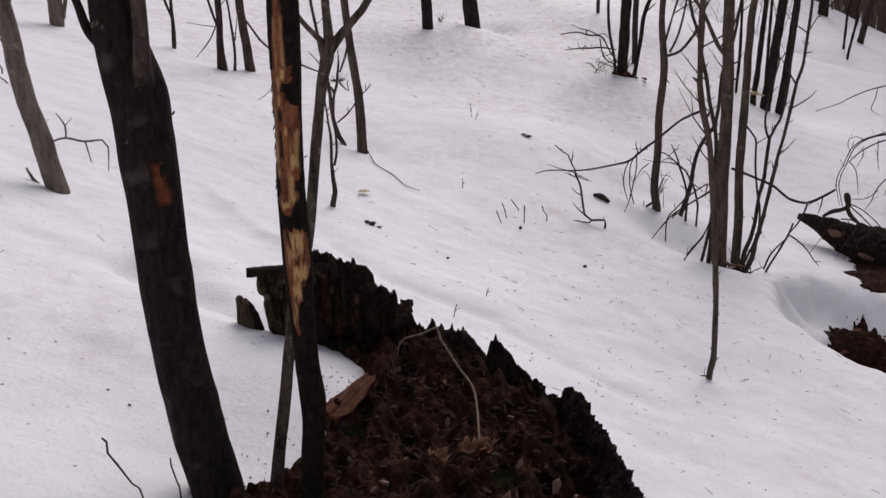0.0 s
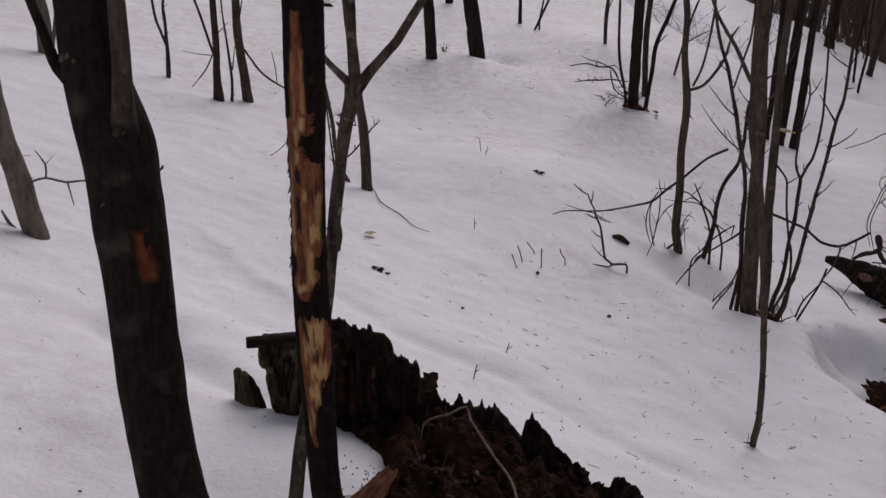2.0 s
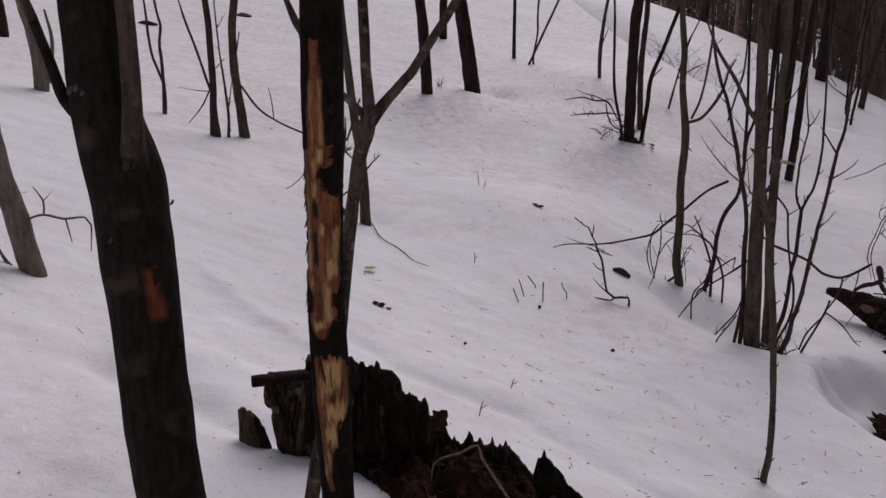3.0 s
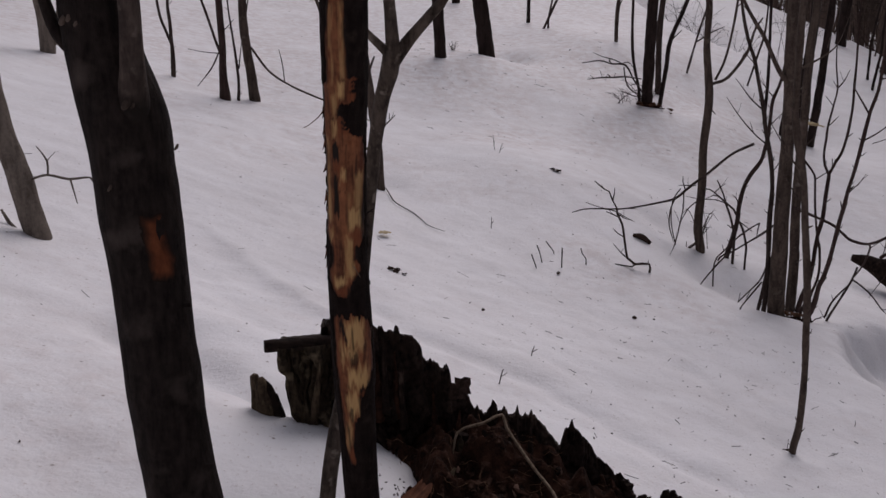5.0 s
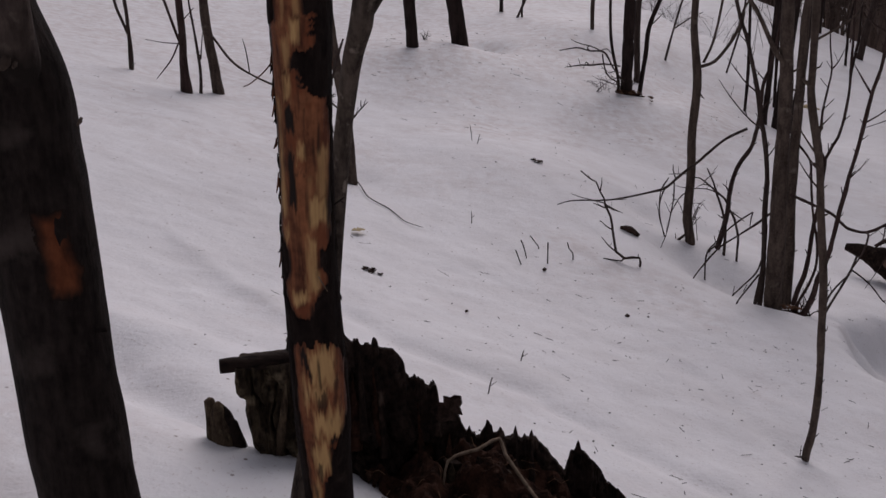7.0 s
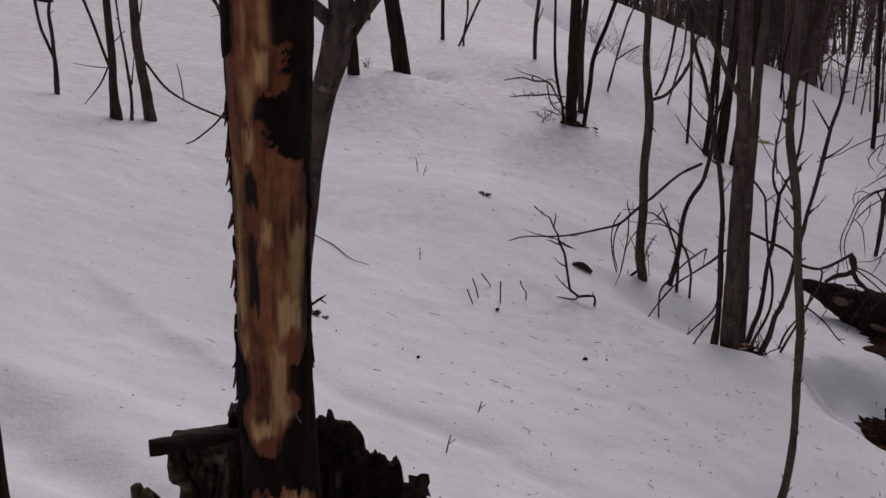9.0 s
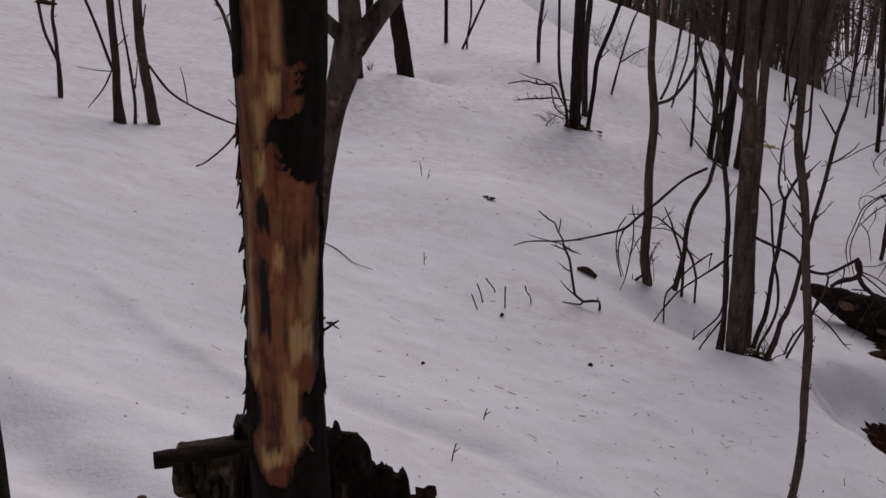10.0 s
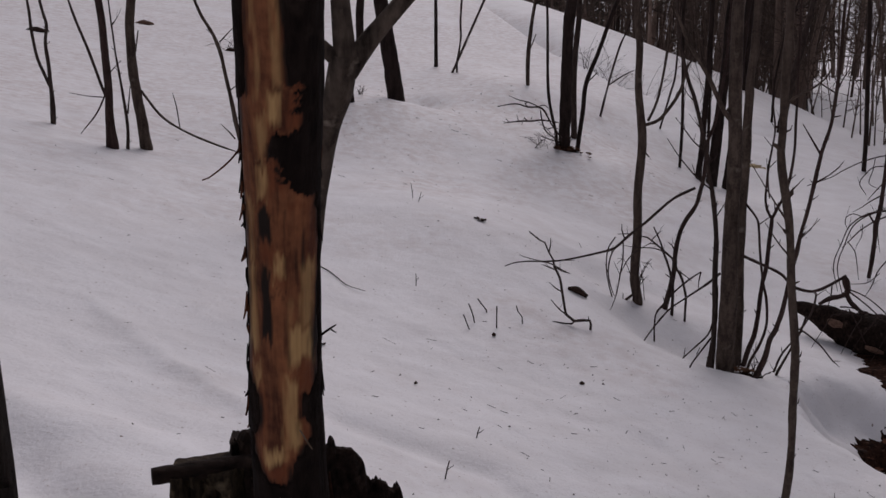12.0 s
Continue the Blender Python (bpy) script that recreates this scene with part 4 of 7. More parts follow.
grow("sapling", BARK_BROWN, 6.60, 0.4, "knobbly thin brown sapling with crooked twigs", "sapling", "", True,
     [(-0.81, 0.06, 0.023), (-0.79, 0.14, 0.021), (-0.80, 0.23, 0.017), (-0.81, 0.35, 0.014), (-0.81, 0.44, 0.012), (-0.81, 0.56, 0.011), (-0.82, 0.62, 0.010), (-0.83, 0.70, 0.0081)],
     [(-0.79, 0.34, 0.012), (-0.77, 0.44, 0.012), (-0.77, 0.56, 0.012), (-0.78, 0.66, 0.012), (-0.78, 0.76, 0.012), (-0.77, 0.86, 0.013), (-0.75, 0.92, 0.013), (-0.74, 1.00, 0.012), (-0.73, 1.08, 0.0090), (-0.73, 1.17, 0.0060)],
     [(-0.76, 0.65, 0.0071), (-0.68, 0.72, 0.0071), (-0.62, 0.80, 0.0071), (-0.58, 0.85, 0.0060), (-0.54, 0.89, 0.0050), (-0.51, 0.92, 0.0040)],
     [(-0.77, 0.86, 0.0080), (-0.79, 0.90, 0.0070), (-0.80, 0.91, 0.0060)],
     [(-0.74, 0.94, 0.0080), (-0.69, 0.89, 0.0060), (-0.67, 0.88, 0.0060), (-0.68, 0.93, 0.0040), (-0.67, 0.96, 0.0040)],
     [(-0.73, 1.01, 0.0090), (-0.69, 1.12, 0.010), (-0.67, 1.20, 0.0099), (-0.64, 1.28, 0.0099)],
     [(-0.68, 0.73, 0.0051), (-0.68, 0.76, 0.0040)],
     [(-0.55, 0.89, 0.0050), (-0.55, 0.93, 0.0040)])
grow("sprig", BARK_BROWN, 1.95, 0, "thin bent dark sprig poking out of snow", "twig", "sprigs in the near snow", True,
     [(-0.71, 0.39, 0.0034), (-0.74, 0.46, 0.0034), (-0.77, 0.51, 0.0033), (-0.79, 0.54, 0.0033), (-0.79, 0.57, 0.0033), (-0.80, 0.58, 0.0026)])
grow("sprig", BARK_BROWN, 2.00, 0, "short thin dark sprig poking out of snow", "twig", "sprigs in the near snow", True,
     [(-0.64, 0.36, 0.0035), (-0.65, 0.44, 0.0028), (-0.66, 0.48, 0.0027), (-0.66, 0.50, 0.0021)])
grow("dry_stalk", BARK_BROWN, 7.18, 0, "short dry dark stalk poking out of snow", "stalk", "dry stalks in snow", True,
     [(0.49, -0.30, 0.0055), (0.46, -0.22, 0.0055), (0.43, -0.14, 0.0054)])
grow("dry_stalk", BARK_BROWN, 7.30, 0, "short dry dark stalk poking out of snow", "stalk", "dry stalks in snow", True,
     [(0.52, -0.23, 0.0056), (0.50, -0.15, 0.0056), (0.48, -0.10, 0.0056)])
grow("dry_stalk", BARK_BROWN, 7.25, 0, "short dry dark stalk poking out of snow", "stalk", "dry stalks in snow", True,
     [(0.66, -0.28, 0.0056), (0.66, -0.20, 0.0055), (0.66, -0.11, 0.0055)])
grow("dry_stalk", BARK_BROWN, 7.50, 0, "short dry dark stalk poking out of snow", "stalk", "dry stalks in snow", True,
     [(0.63, -0.20, 0.0058), (0.60, -0.16, 0.0058), (0.57, -0.12, 0.0057)])
grow("dry_stalk", BARK_BROWN, 7.40, 0, "short dry dark stalk poking out of snow", "stalk", "dry stalks in snow", True,
     [(0.86, -0.23, 0.0057), (0.83, -0.19, 0.0057), (0.82, -0.15, 0.0057)])
for x, y, h, lean in ((0.17, 7.75, 0.09, 0.0), (0.30, 9.6, 0.15, -0.02), (0.33, 9.45, 0.10, 0.03), (2.80, 7.95, 0.09, 0.0), (0.27, 5.55, 0.06, 0.02), (0.06, 5.0, 0.07, 0.02), (3.43, 7.06, 0.16, -0.02)):
    z = ground_at(x, y)
    grow("dry_stalk", BARK_BROWN, y, 0, "thin dry dark stalk poking out of snow", "stalk", "dry stalks in snow", True,
         [(x, z - 0.02, 0.0038), (x + lean * 0.5, z + h * 0.5, 0.0036), (x + lean, z + h, 0.0028)],
         [(x + lean * 0.4, z + h * 0.4, 0.003), (x + lean + 0.02, z + h * 0.7, 0.0022)])
grow("tree", BARK_DARK, 21.4, 7, "thick dark tree standing on the snowy ridge", "tree", "", True,
     [(8.55, 0.60, 0.14), (8.57, 1.08, 0.13), (8.60, 1.6, 0.125), (8.64, 2.4, 0.12)])
grow("sapling", BARK_DARK, 17.82, 1.5, "thin dark sapling near the snowy ridge", "sapling", "thin saplings near the ridge", True,
     [(7.60, 0.45, 0.027), (7.60, 0.72, 0.027), (7.60, 1.08, 0.026), (7.63, 1.34, 0.021)])
grow("sapling", BARK_DARK, 17.27, 1.5, "thin dark sapling near the snowy ridge", "sapling", "thin saplings near the ridge", True,
     [(7.46, 0.36, 0.026), (7.50, 0.65, 0.026), (7.54, 0.95, 0.026), (7.54, 1.35, 0.021)])
grow("sapling", BARK_BROWN, 15.40, 1, "fine leaning sapling behind the grey young tree", "sapling", "", True,
     [(4.61, 0.49, 0.018), (4.74, 0.99, 0.017), (4.82, 1.33, 0.017), (4.84, 1.92, 0.013), (4.85, 2.25, 0.013)])
grow("sapling", BARK_DARK, 14.44, 2, "thin dark upright sapling behind the thicket", "sapling", "dark trees behind the thicket", True,
     [(5.01, 0.12, 0.025), (5.00, 0.78, 0.025), (4.99, 1.42, 0.024), (4.95, 2.20, 0.024)])
grow("tree", BARK_BROWN, 19.00, 5, "slim brown tree leaning on the ridge", "tree", "", True,
     [(8.43, 0.52, 0.072), (8.52, 1.09, 0.072), (8.67, 1.74, 0.066), (8.80, 2.37, 0.060)])
grow("brush_pile", BARK_BROWN, 12.60, 0, "tangle of thin dead brown twigs on snow", "twigs", "", False,
     [(2.37, 0.58, 0.011), (2.24, 0.75, 0.011), (2.12, 0.94, 0.013), (1.94, 0.96, 0.011), (1.79, 1.00, 0.0090), (1.57, 0.97, 0.0072)],
     [(2.12, 0.94, 0.0090), (1.97, 1.01, 0.0090), (1.82, 1.05, 0.0072), (1.71, 1.10, 0.0054)],
     [(2.33, 0.77, 0.0090), (2.12, 0.80, 0.014), (1.98, 0.79, 0.013), (1.83, 0.79, 0.013), (1.64, 0.77, 0.0090)],
     [(2.10, 0.92, 0.011), (2.12, 0.81, 0.011), (2.16, 0.70, 0.011), (2.24, 0.60, 0.0091)],
     [(2.14, 0.70, 0.0090), (2.22, 0.62, 0.0091), (2.36, 0.55, 0.0091)],
     [(1.94, 0.96, 0.013), (1.91, 1.00, 0.011), (1.95, 1.03, 0.0072)],
     [(1.94, 0.79, 0.011), (1.90, 0.83, 0.0090), (1.87, 0.75, 0.0072)],
     [(2.10, 0.61, 0.0072), (2.21, 0.57, 0.0073), (2.32, 0.54, 0.0073)],
     [(2.04, 0.95, 0.0072), (2.15, 0.98, 0.0072), (2.23, 0.90, 0.0072)],
     [(1.72, 0.78, 0.0072), (1.67, 0.82, 0.0054)],
     [(2.19, 0.69, 0.0072), (2.27, 0.71, 0.0072), (2.35, 0.68, 0.0054)])
grow("shrub", BARK_RED, 11.40, 1.5, "bushy sapling with long fine drooping reddish twigs", "shrub", "", True,
     [(6.12, -0.69, 0.024), (6.12, -0.43, 0.026), (6.11, -0.08, 0.026), (6.08, 0.33, 0.024), (6.04, 0.73, 0.020)],
     [(6.04, 0.29, 0.010), (5.86, 0.31, 0.0088), (5.72, 0.30, 0.0088), (5.62, 0.22, 0.0085), (5.56, 0.12, 0.0075), (5.65, -0.01, 0.0068)],
     [(6.07, 0.23, 0.010), (5.88, 0.12, 0.0088), (5.69, -0.08, 0.0075)])
grow("drooping_branch", BARK_RED, 8.54, 0, "fine drooping reddish branch tangle over the log", "branch", "", False,
     [(4.79, 0.35, 0.015), (4.58, 0.32, 0.013), (4.39, 0.29, 0.0097), (4.27, 0.27, 0.0087), (4.13, 0.26, 0.0087), (4.02, 0.24, 0.0077), (3.93, 0.20, 0.0075), (3.85, 0.13, 0.0067), (3.82, 0.06, 0.0062), (3.79, -0.04, 0.0057), (3.76, -0.12, 0.0058), (3.75, -0.19, 0.0058), (3.76, -0.27, 0.0055), (3.81, -0.43, 0.0043)],
     [(4.39, 0.29, 0.0097), (4.27, 0.27, 0.0087), (4.13, 0.26, 0.0087), (4.02, 0.24, 0.0077), (3.93, 0.20, 0.0075), (3.85, 0.13, 0.0067), (3.82, 0.06, 0.0062), (3.79, -0.04, 0.0057), (3.76, -0.12, 0.0058), (3.75, -0.19, 0.0058), (3.76, -0.27, 0.0055), (3.81, -0.43, 0.0043)],
     [(3.82, 0.01, 0.0057), (3.89, -0.07, 0.0055), (3.92, -0.17, 0.0050), (3.95, -0.32, 0.0043)],
     [(4.28, 0.26, 0.0087), (4.15, 0.22, 0.0087), (4.03, 0.18, 0.0077), (3.90, 0.11, 0.0070), (3.82, 0.04, 0.0062), (3.74, -0.03, 0.0042)],
     [(3.94, 0.21, 0.0047), (3.86, 0.24, 0.0047), (3.80, 0.21, 0.0047), (3.80, 0.15, 0.0042), (3.83, 0.10, 0.0035)],
     [(4.00, 0.69, 0.0047), (3.99, 0.59, 0.0047), (3.97, 0.49, 0.0042), (4.07, 0.44, 0.0035)],
     [(4.41, 0.06, 0.0078), (4.34, -0.01, 0.0078), (4.27, -0.12, 0.0076), (4.20, -0.17, 0.0068), (4.13, -0.27, 0.0063), (4.10, -0.38, 0.0058), (4.05, -0.48, 0.0043)],
     [(4.27, -0.12, 0.0058), (4.22, -0.22, 0.0050), (4.19, -0.32, 0.0043)],
     [(4.13, -0.27, 0.0056), (4.03, -0.35, 0.0051), (3.86, -0.36, 0.0040)],
     [(4.38, 0.43, 0.0057), (4.29, 0.36, 0.0057), (4.17, 0.31, 0.0050), (4.01, 0.26, 0.0042), (3.94, 0.24, 0.0035)],
     [(4.29, 0.36, 0.0057), (4.22, 0.14, 0.0050), (4.20, 0.01, 0.0043), (4.20, -0.07, 0.0040)],
     [(4.40, 0.18, 0.0058), (4.34, 0.14, 0.0050), (4.33, 0.01, 0.0043), (4.37, -0.07, 0.0040)],
     [(4.25, 0.26, 0.0050), (4.21, 0.06, 0.0050), (4.26, -0.01, 0.0040)],
     [(4.07, 0.21, 0.0050), (4.08, 0.06, 0.0048), (4.11, -0.09, 0.0035)],
     [(4.37, 0.43, 0.0057), (4.25, 0.49, 0.0057), (4.11, 0.55, 0.0047)],
     [(3.94, 0.15, 0.0047), (3.94, 0.04, 0.0042), (3.90, -0.03, 0.0035)],
     [(4.38, 0.14, 0.0048), (4.30, 0.08, 0.0043), (4.25, -0.04, 0.0040)],
     [(4.40, 0.01, 0.0048), (4.42, -0.04, 0.0048), (4.47, -0.09, 0.0040)])
grow("drooping_branch", BARK_RED, 8.70, 0, "long thin reddish branch arching over snow", "branch", "", False,
     [(4.84, 0.68, 0.0099), (4.63, 0.69, 0.0088), (4.45, 0.69, 0.0078), (4.31, 0.71, 0.0078), (4.18, 0.70, 0.0078), (4.08, 0.68, 0.0075), (3.95, 0.64, 0.0068), (3.80, 0.57, 0.0063), (3.73, 0.53, 0.0055), (3.52, 0.46, 0.0043)])
grow("shrub_twig", BARK_BROWN, 7.15, 0, "thin slanting twig at the thicket foot", "twig", "loose twigs of the thicket", True,
     [(1.96, -0.54, 0.0064), (2.02, -0.45, 0.0069), (2.10, -0.34, 0.0077)],
     [(2.00, -0.46, 0.0046), (2.02, -0.41, 0.0041)])
grow("shrub_twig", BARK_BROWN, 8.00, 0, "long thin twig slanting from snow into thicket", "twig", "loose twigs of the thicket", True,
     [(2.01, -0.42, 0.0076), (2.08, -0.32, 0.0076), (2.17, -0.22, 0.0086), (2.27, -0.14, 0.0085), (2.35, -0.09, 0.0075)],
     [(2.35, -0.09, 0.0075), (2.34, -0.16, 0.0063), (2.34, -0.22, 0.0050)],
     [(2.08, -0.33, 0.0061), (2.06, -0.27, 0.0050)])
grow("sapling", BARK_GREY, 8.35, 1.2, "thin grey sapling leaning away from a young tree", "sapling", "", True,
     [(-0.90, 0.20, 0.023), (-0.95, 0.28, 0.023), (-0.99, 0.41, 0.022), (-1.01, 0.54, 0.021), (-1.02, 0.67, 0.019), (-1.05, 0.84, 0.018), (-1.08, 0.99, 0.018), (-1.12, 1.23, 0.016), (-1.15, 1.39, 0.016), (-1.17, 1.51, 0.015), (-1.20, 1.61, 0.014), (-1.24, 1.70, 0.013), (-1.29, 1.78, 0.013), (-1.35, 1.93, 0.011)],
     [(-1.18, 1.61, 0.0064), (-1.14, 1.65, 0.0064), (-1.06, 1.73, 0.0042)],
     [(-1.22, 1.66, 0.0064), (-1.27, 1.70, 0.0042)],
     [(-1.10, 0.92, 0.0076), (-1.14, 0.97, 0.0066), (-1.20, 1.03, 0.0043)])


# ---- the forked tree behind the burnt one ----
def forked_tree():
    base = (-0.56, 2.68, ground_at(-0.56, 2.68))
    ob = thing("forked_tree", base, "grey lichen-flecked young tree forking beside burnt trunk", "tree")
    part("trunk", tube([(-0.57, 2.68, -0.14, 0.0249), (-0.556, 2.68, -0.06, 0.0224), (-0.529, 2.68, 0.15, 0.0203), (-0.503, 2.69, 0.34, 0.0195), (-0.48, 2.71, 0.53, 0.0187), (-0.446, 2.75, 0.70, 0.0178), (-0.417, 2.79, 0.88, 0.0165),
                        (-0.392, 2.81, 1.12, 0.0163), (-0.361, 2.77, 1.316, 0.0168), (-0.338, 2.73, 1.395, 0.0195), (-0.331, 2.72, 1.44, 0.0180)], base, 18, 0.02, 0.09, 3), BARK_MAPLE, ob)
    part("limb", tube([(-0.328, 2.72, 1.42, 0.0166), (-0.334, 2.72, 1.513, 0.0129), (-0.337, 2.72, 1.58, 0.0120), (-0.34, 2.74, 1.9, 0.0108), (-0.30, 2.8, 2.8, 0.0075), (-0.28, 2.8, 3.6, 0.0033)], base, 14, 0.02, 0.09, 5), BARK_MAPLE, ob)
    part("limb", tube([(-0.328, 2.72, 1.42, 0.0166), (-0.292, 2.72, 1.466, 0.0129), (-0.25, 2.72, 1.513, 0.0115), (-0.208, 2.72, 1.57, 0.0106), (-0.05, 2.74, 1.85, 0.0091), (0.25, 2.8, 2.6, 0.0050)], base, 14, 0.02, 0.09, 7), BARK_MAPLE, ob)
    part("limb", tube([(-0.335, 2.72, 1.43, 0.0108), (-0.389, 2.72, 1.482, 0.0076), (-0.42, 2.72, 1.521, 0.0075), (-0.46, 2.73, 1.58, 0.0066), (-0.6, 2.8, 1.9, 0.0050), (-0.8, 2.9, 2.6, 0.0025)], base, 12, 0.02, 0.09, 9), BARK_MAPLE, ob)
    for x, z, w in ((-0.33, 2.3, 0.4), (-0.31, 2.7, 2.6), (0.05, 2.1, 5.5)):
        part("branch", tube([(x, 2.77, z, 0.006), (x + 0.25 * math.cos(w), 2.77 + 0.25 * math.sin(w), z + 0.25, 0.004), (x + 0.5 * math.cos(w), 2.77 + 0.5 * math.sin(w), z + 0.6, 0.0015)], base, 6, 0.06, 0.1), BARK_MAPLE, ob)


forked_tree()


# ---- the charred trunk with the orange wound ----
def charred_tree():
    line = [(-0.655, 2.565, -0.2, 0.088), (-0.70, 2.565, 0.05, 0.082), (-0.757, 2.565, 0.33, 0.080), (-0.795, 2.565, 0.58, 0.0775), (-0.812, 2.565, 0.80, 0.0765),
            (-0.824, 2.565, 1.02, 0.0775), (-0.836, 2.565, 1.20, 0.081), (-0.846, 2.565, 1.31, 0.083), (-0.872, 2.565, 1.42, 0.072), (-0.888, 2.565, 1.50, 0.066), (-0.892, 2.565, 1.6, 0.064),
            (-0.896, 2.565, 1.8, 0.062), (-0.89, 2.58, 2.4, 0.058), (-0.88, 2.56, 3.4, 0.05), (-0.85, 2.6, 4.6, 0.035)]
    base = (-0.69, 2.565, ground_at(-0.69, 2.565))
    ob = thing("charred_tree", base, "blackened burnt tree trunk with a small orange wound", "tree")
    part("trunk", tube(line, base, 44, 0.015, 0.05), CHAR, ob)
    grey_stem = [(-0.838, 2.565, 1.16, 0.045), (-0.828, 2.545, 1.26, 0.044), (-0.815, 2.520, 1.34, 0.034), (-0.803, 2.500, 1.40, 0.0235), (-0.797, 2.487, 1.47, 0.0195), (-0.794, 2.48, 1.58, 0.0185), (-0.797, 2.47, 2.0, 0.017), (-0.77, 2.45, 3.0, 0.012)]
    scorch_below(CHAR_GREY, 1.40 - base[2], 1.50 - base[2], (0.016, 0.0118, 0.01))
    part("stem", tube(grey_stem, base, 18, 0.02, 0.16), CHAR_GREY, ob, "smaller grey stem grown into the trunk")
    part("branch", tube([(-0.905, 2.565, 1.42, 0.018), (-0.961, 2.565, 1.477, 0.0145), (-0.987, 2.565, 1.556, 0.0115), (-1.014, 2.565, 1.640, 0.0105)], base, 10, 0.02, 0.08), CHAR, ob)
    part("branch", tube([(-1.014, 2.565, 1.640, 0.0108), (-1.032, 2.565, 1.689, 0.0105), (-1.054, 2.565, 1.748, 0.0100), (-1.186, 2.565, 2.102, 0.0060)], base, 10, 0.03, 0.08), CHAR_GREY, ob, "unburnt pale length of a low branch")
    for z, w in ((2.2, 0.6), (2.7, 2.4), (3.2, 4.2), (3.7, 5.6)):
        part("branch", tube([(-0.89, 2.565, z, 0.016), (-0.89 + 0.35 * math.cos(w), 2.565 + 0.35 * math.sin(w), z + 0.3, 0.01), (-0.89 + 0.8 * math.cos(w), 2.565 + 0.8 * math.sin(w), z + 0.8, 0.004)], base, 8, 0.08, 0.1), CHAR, ob)
    # the wound: a shallow plate of raw wood that follows the round of the trunk
    verts, faces = [], []
    na, nz = 70, 110
    keep, raw, dead = {}, [], []
    for j in range(nz + 1):
        z = 0.995 + 0.15 * j / nz
        for i in range(na + 1):
            a = 0.15 + 1.1 * i / na
            cx = -0.826 - (z - 1.06) * 0.065
            r = 0.0808 + (z - 1.06) * 0.016
            keep[i, j] = len(verts)
            verts.append((cx + r * math.sin(a) - base[0], 2.565 - r * math.cos(a) - base[1], z - base[2]))
            u, v = a, j / nz
            wild = 0.10 * noise.noise(Vector((u * 6, v * 6, 1))) + 0.07 * noise.noise(Vector((u * 15, v * 15, 4))) + 0.04 * noise.noise(Vector((u * 40, v * 40, 8)))
            left, right = float(np.interp(v, (0, 0.3, 1), (0.38, 0.32, 0.28))), float(np.interp(v, (0, 0.15, 0.35, 0.55, 0.8, 1), (0.78, 1.0, 1.04, 0.86, 0.9, 0.76)))
            raw.append(min((u - left) / 0.2, (right - u) / 0.24, (v - 0.06) / 0.14, (0.94 - v) / 0.12) + wild * 2.2)
    for j in range(nz):
        for i in range(na):
            if max(raw[keep[c]] for c in ((i, j), (i + 1, j), (i + 1, j + 1), (i, j + 1))) > 0:
                faces.append((keep[i, j], keep[i + 1, j], keep[i + 1, j + 1], keep[i, j + 1]))
    orange = material("raw_orange_wood", (0.075, 0.021, 0.009), (0.18, 0.056, 0.023), (40, 40, 14), bump=0.3, fine=60)
    nodes, links = orange.node_tree.nodes, orange.node_tree.links
    at = nodes.new("ShaderNodeAttribute")
    at.attribute_name = "rawness"
    blend = nodes.new("ShaderNodeMix")
    blend.data_type = "RGBA"
    blend.inputs["A"].default_value = (0.014, 0.009, 0.007, 1)
    bsdf = nodes["Principled BSDF"]
    links.new(bsdf.inputs["Base Color"].links[0].from_socket, blend.inputs["B"])
    links.new(at.outputs["Fac"], blend.inputs["Factor"])
    links.new(blend.outputs["Result"], bsdf.inputs["Base Color"])
    plate = mesh_of("wound", verts, faces)
    plate.attributes.new("rawness", "FLOAT", "POINT").data.foreach_set("value", [min(1.0, max(0.0, q)) for q in raw])
    part("wound", plate, orange, ob, "orange raw wood wound")
    for x, y, z, r in ((-0.811, 2.470, 1.350, 0.008), (-0.800, 2.474, 1.347, 0.004), (-0.860, 2.4845, 1.19, 0.005), (-0.93, 2.514, 1.50, 0.007), (-0.915, 2.508, 1.505, 0.006), (-0.900, 2.502, 1.495, 0.006), (-0.742, 2.535, 1.262, 0.005), (-0.835, 2.484, 1.175, 0.003), (-0.855, 2.487, 1.275, 0.003)):
        part("knot", tube([(x - r, y + 0.004, z - r, r * 0.4), (x, y + 0.001, z, r * 0.8), (x + r * 0.4, y + 0.004, z + r * 1.2, r * 0.5)], base, 8, 0.004, 0.5, z), BARK_GREY, ob, "pale scar of a lost twig")
    for x, z in ((-0.722, 0.585), (-0.745, 0.94)):
        part("bark_flake", tube([(x - 0.012, 2.54, z, 0.008), (x + 0.010, 2.535, z + 0.003, 0.005)], base, 6, 0.01, 0.3), CHAR, ob)
    return ob


charred_tree()


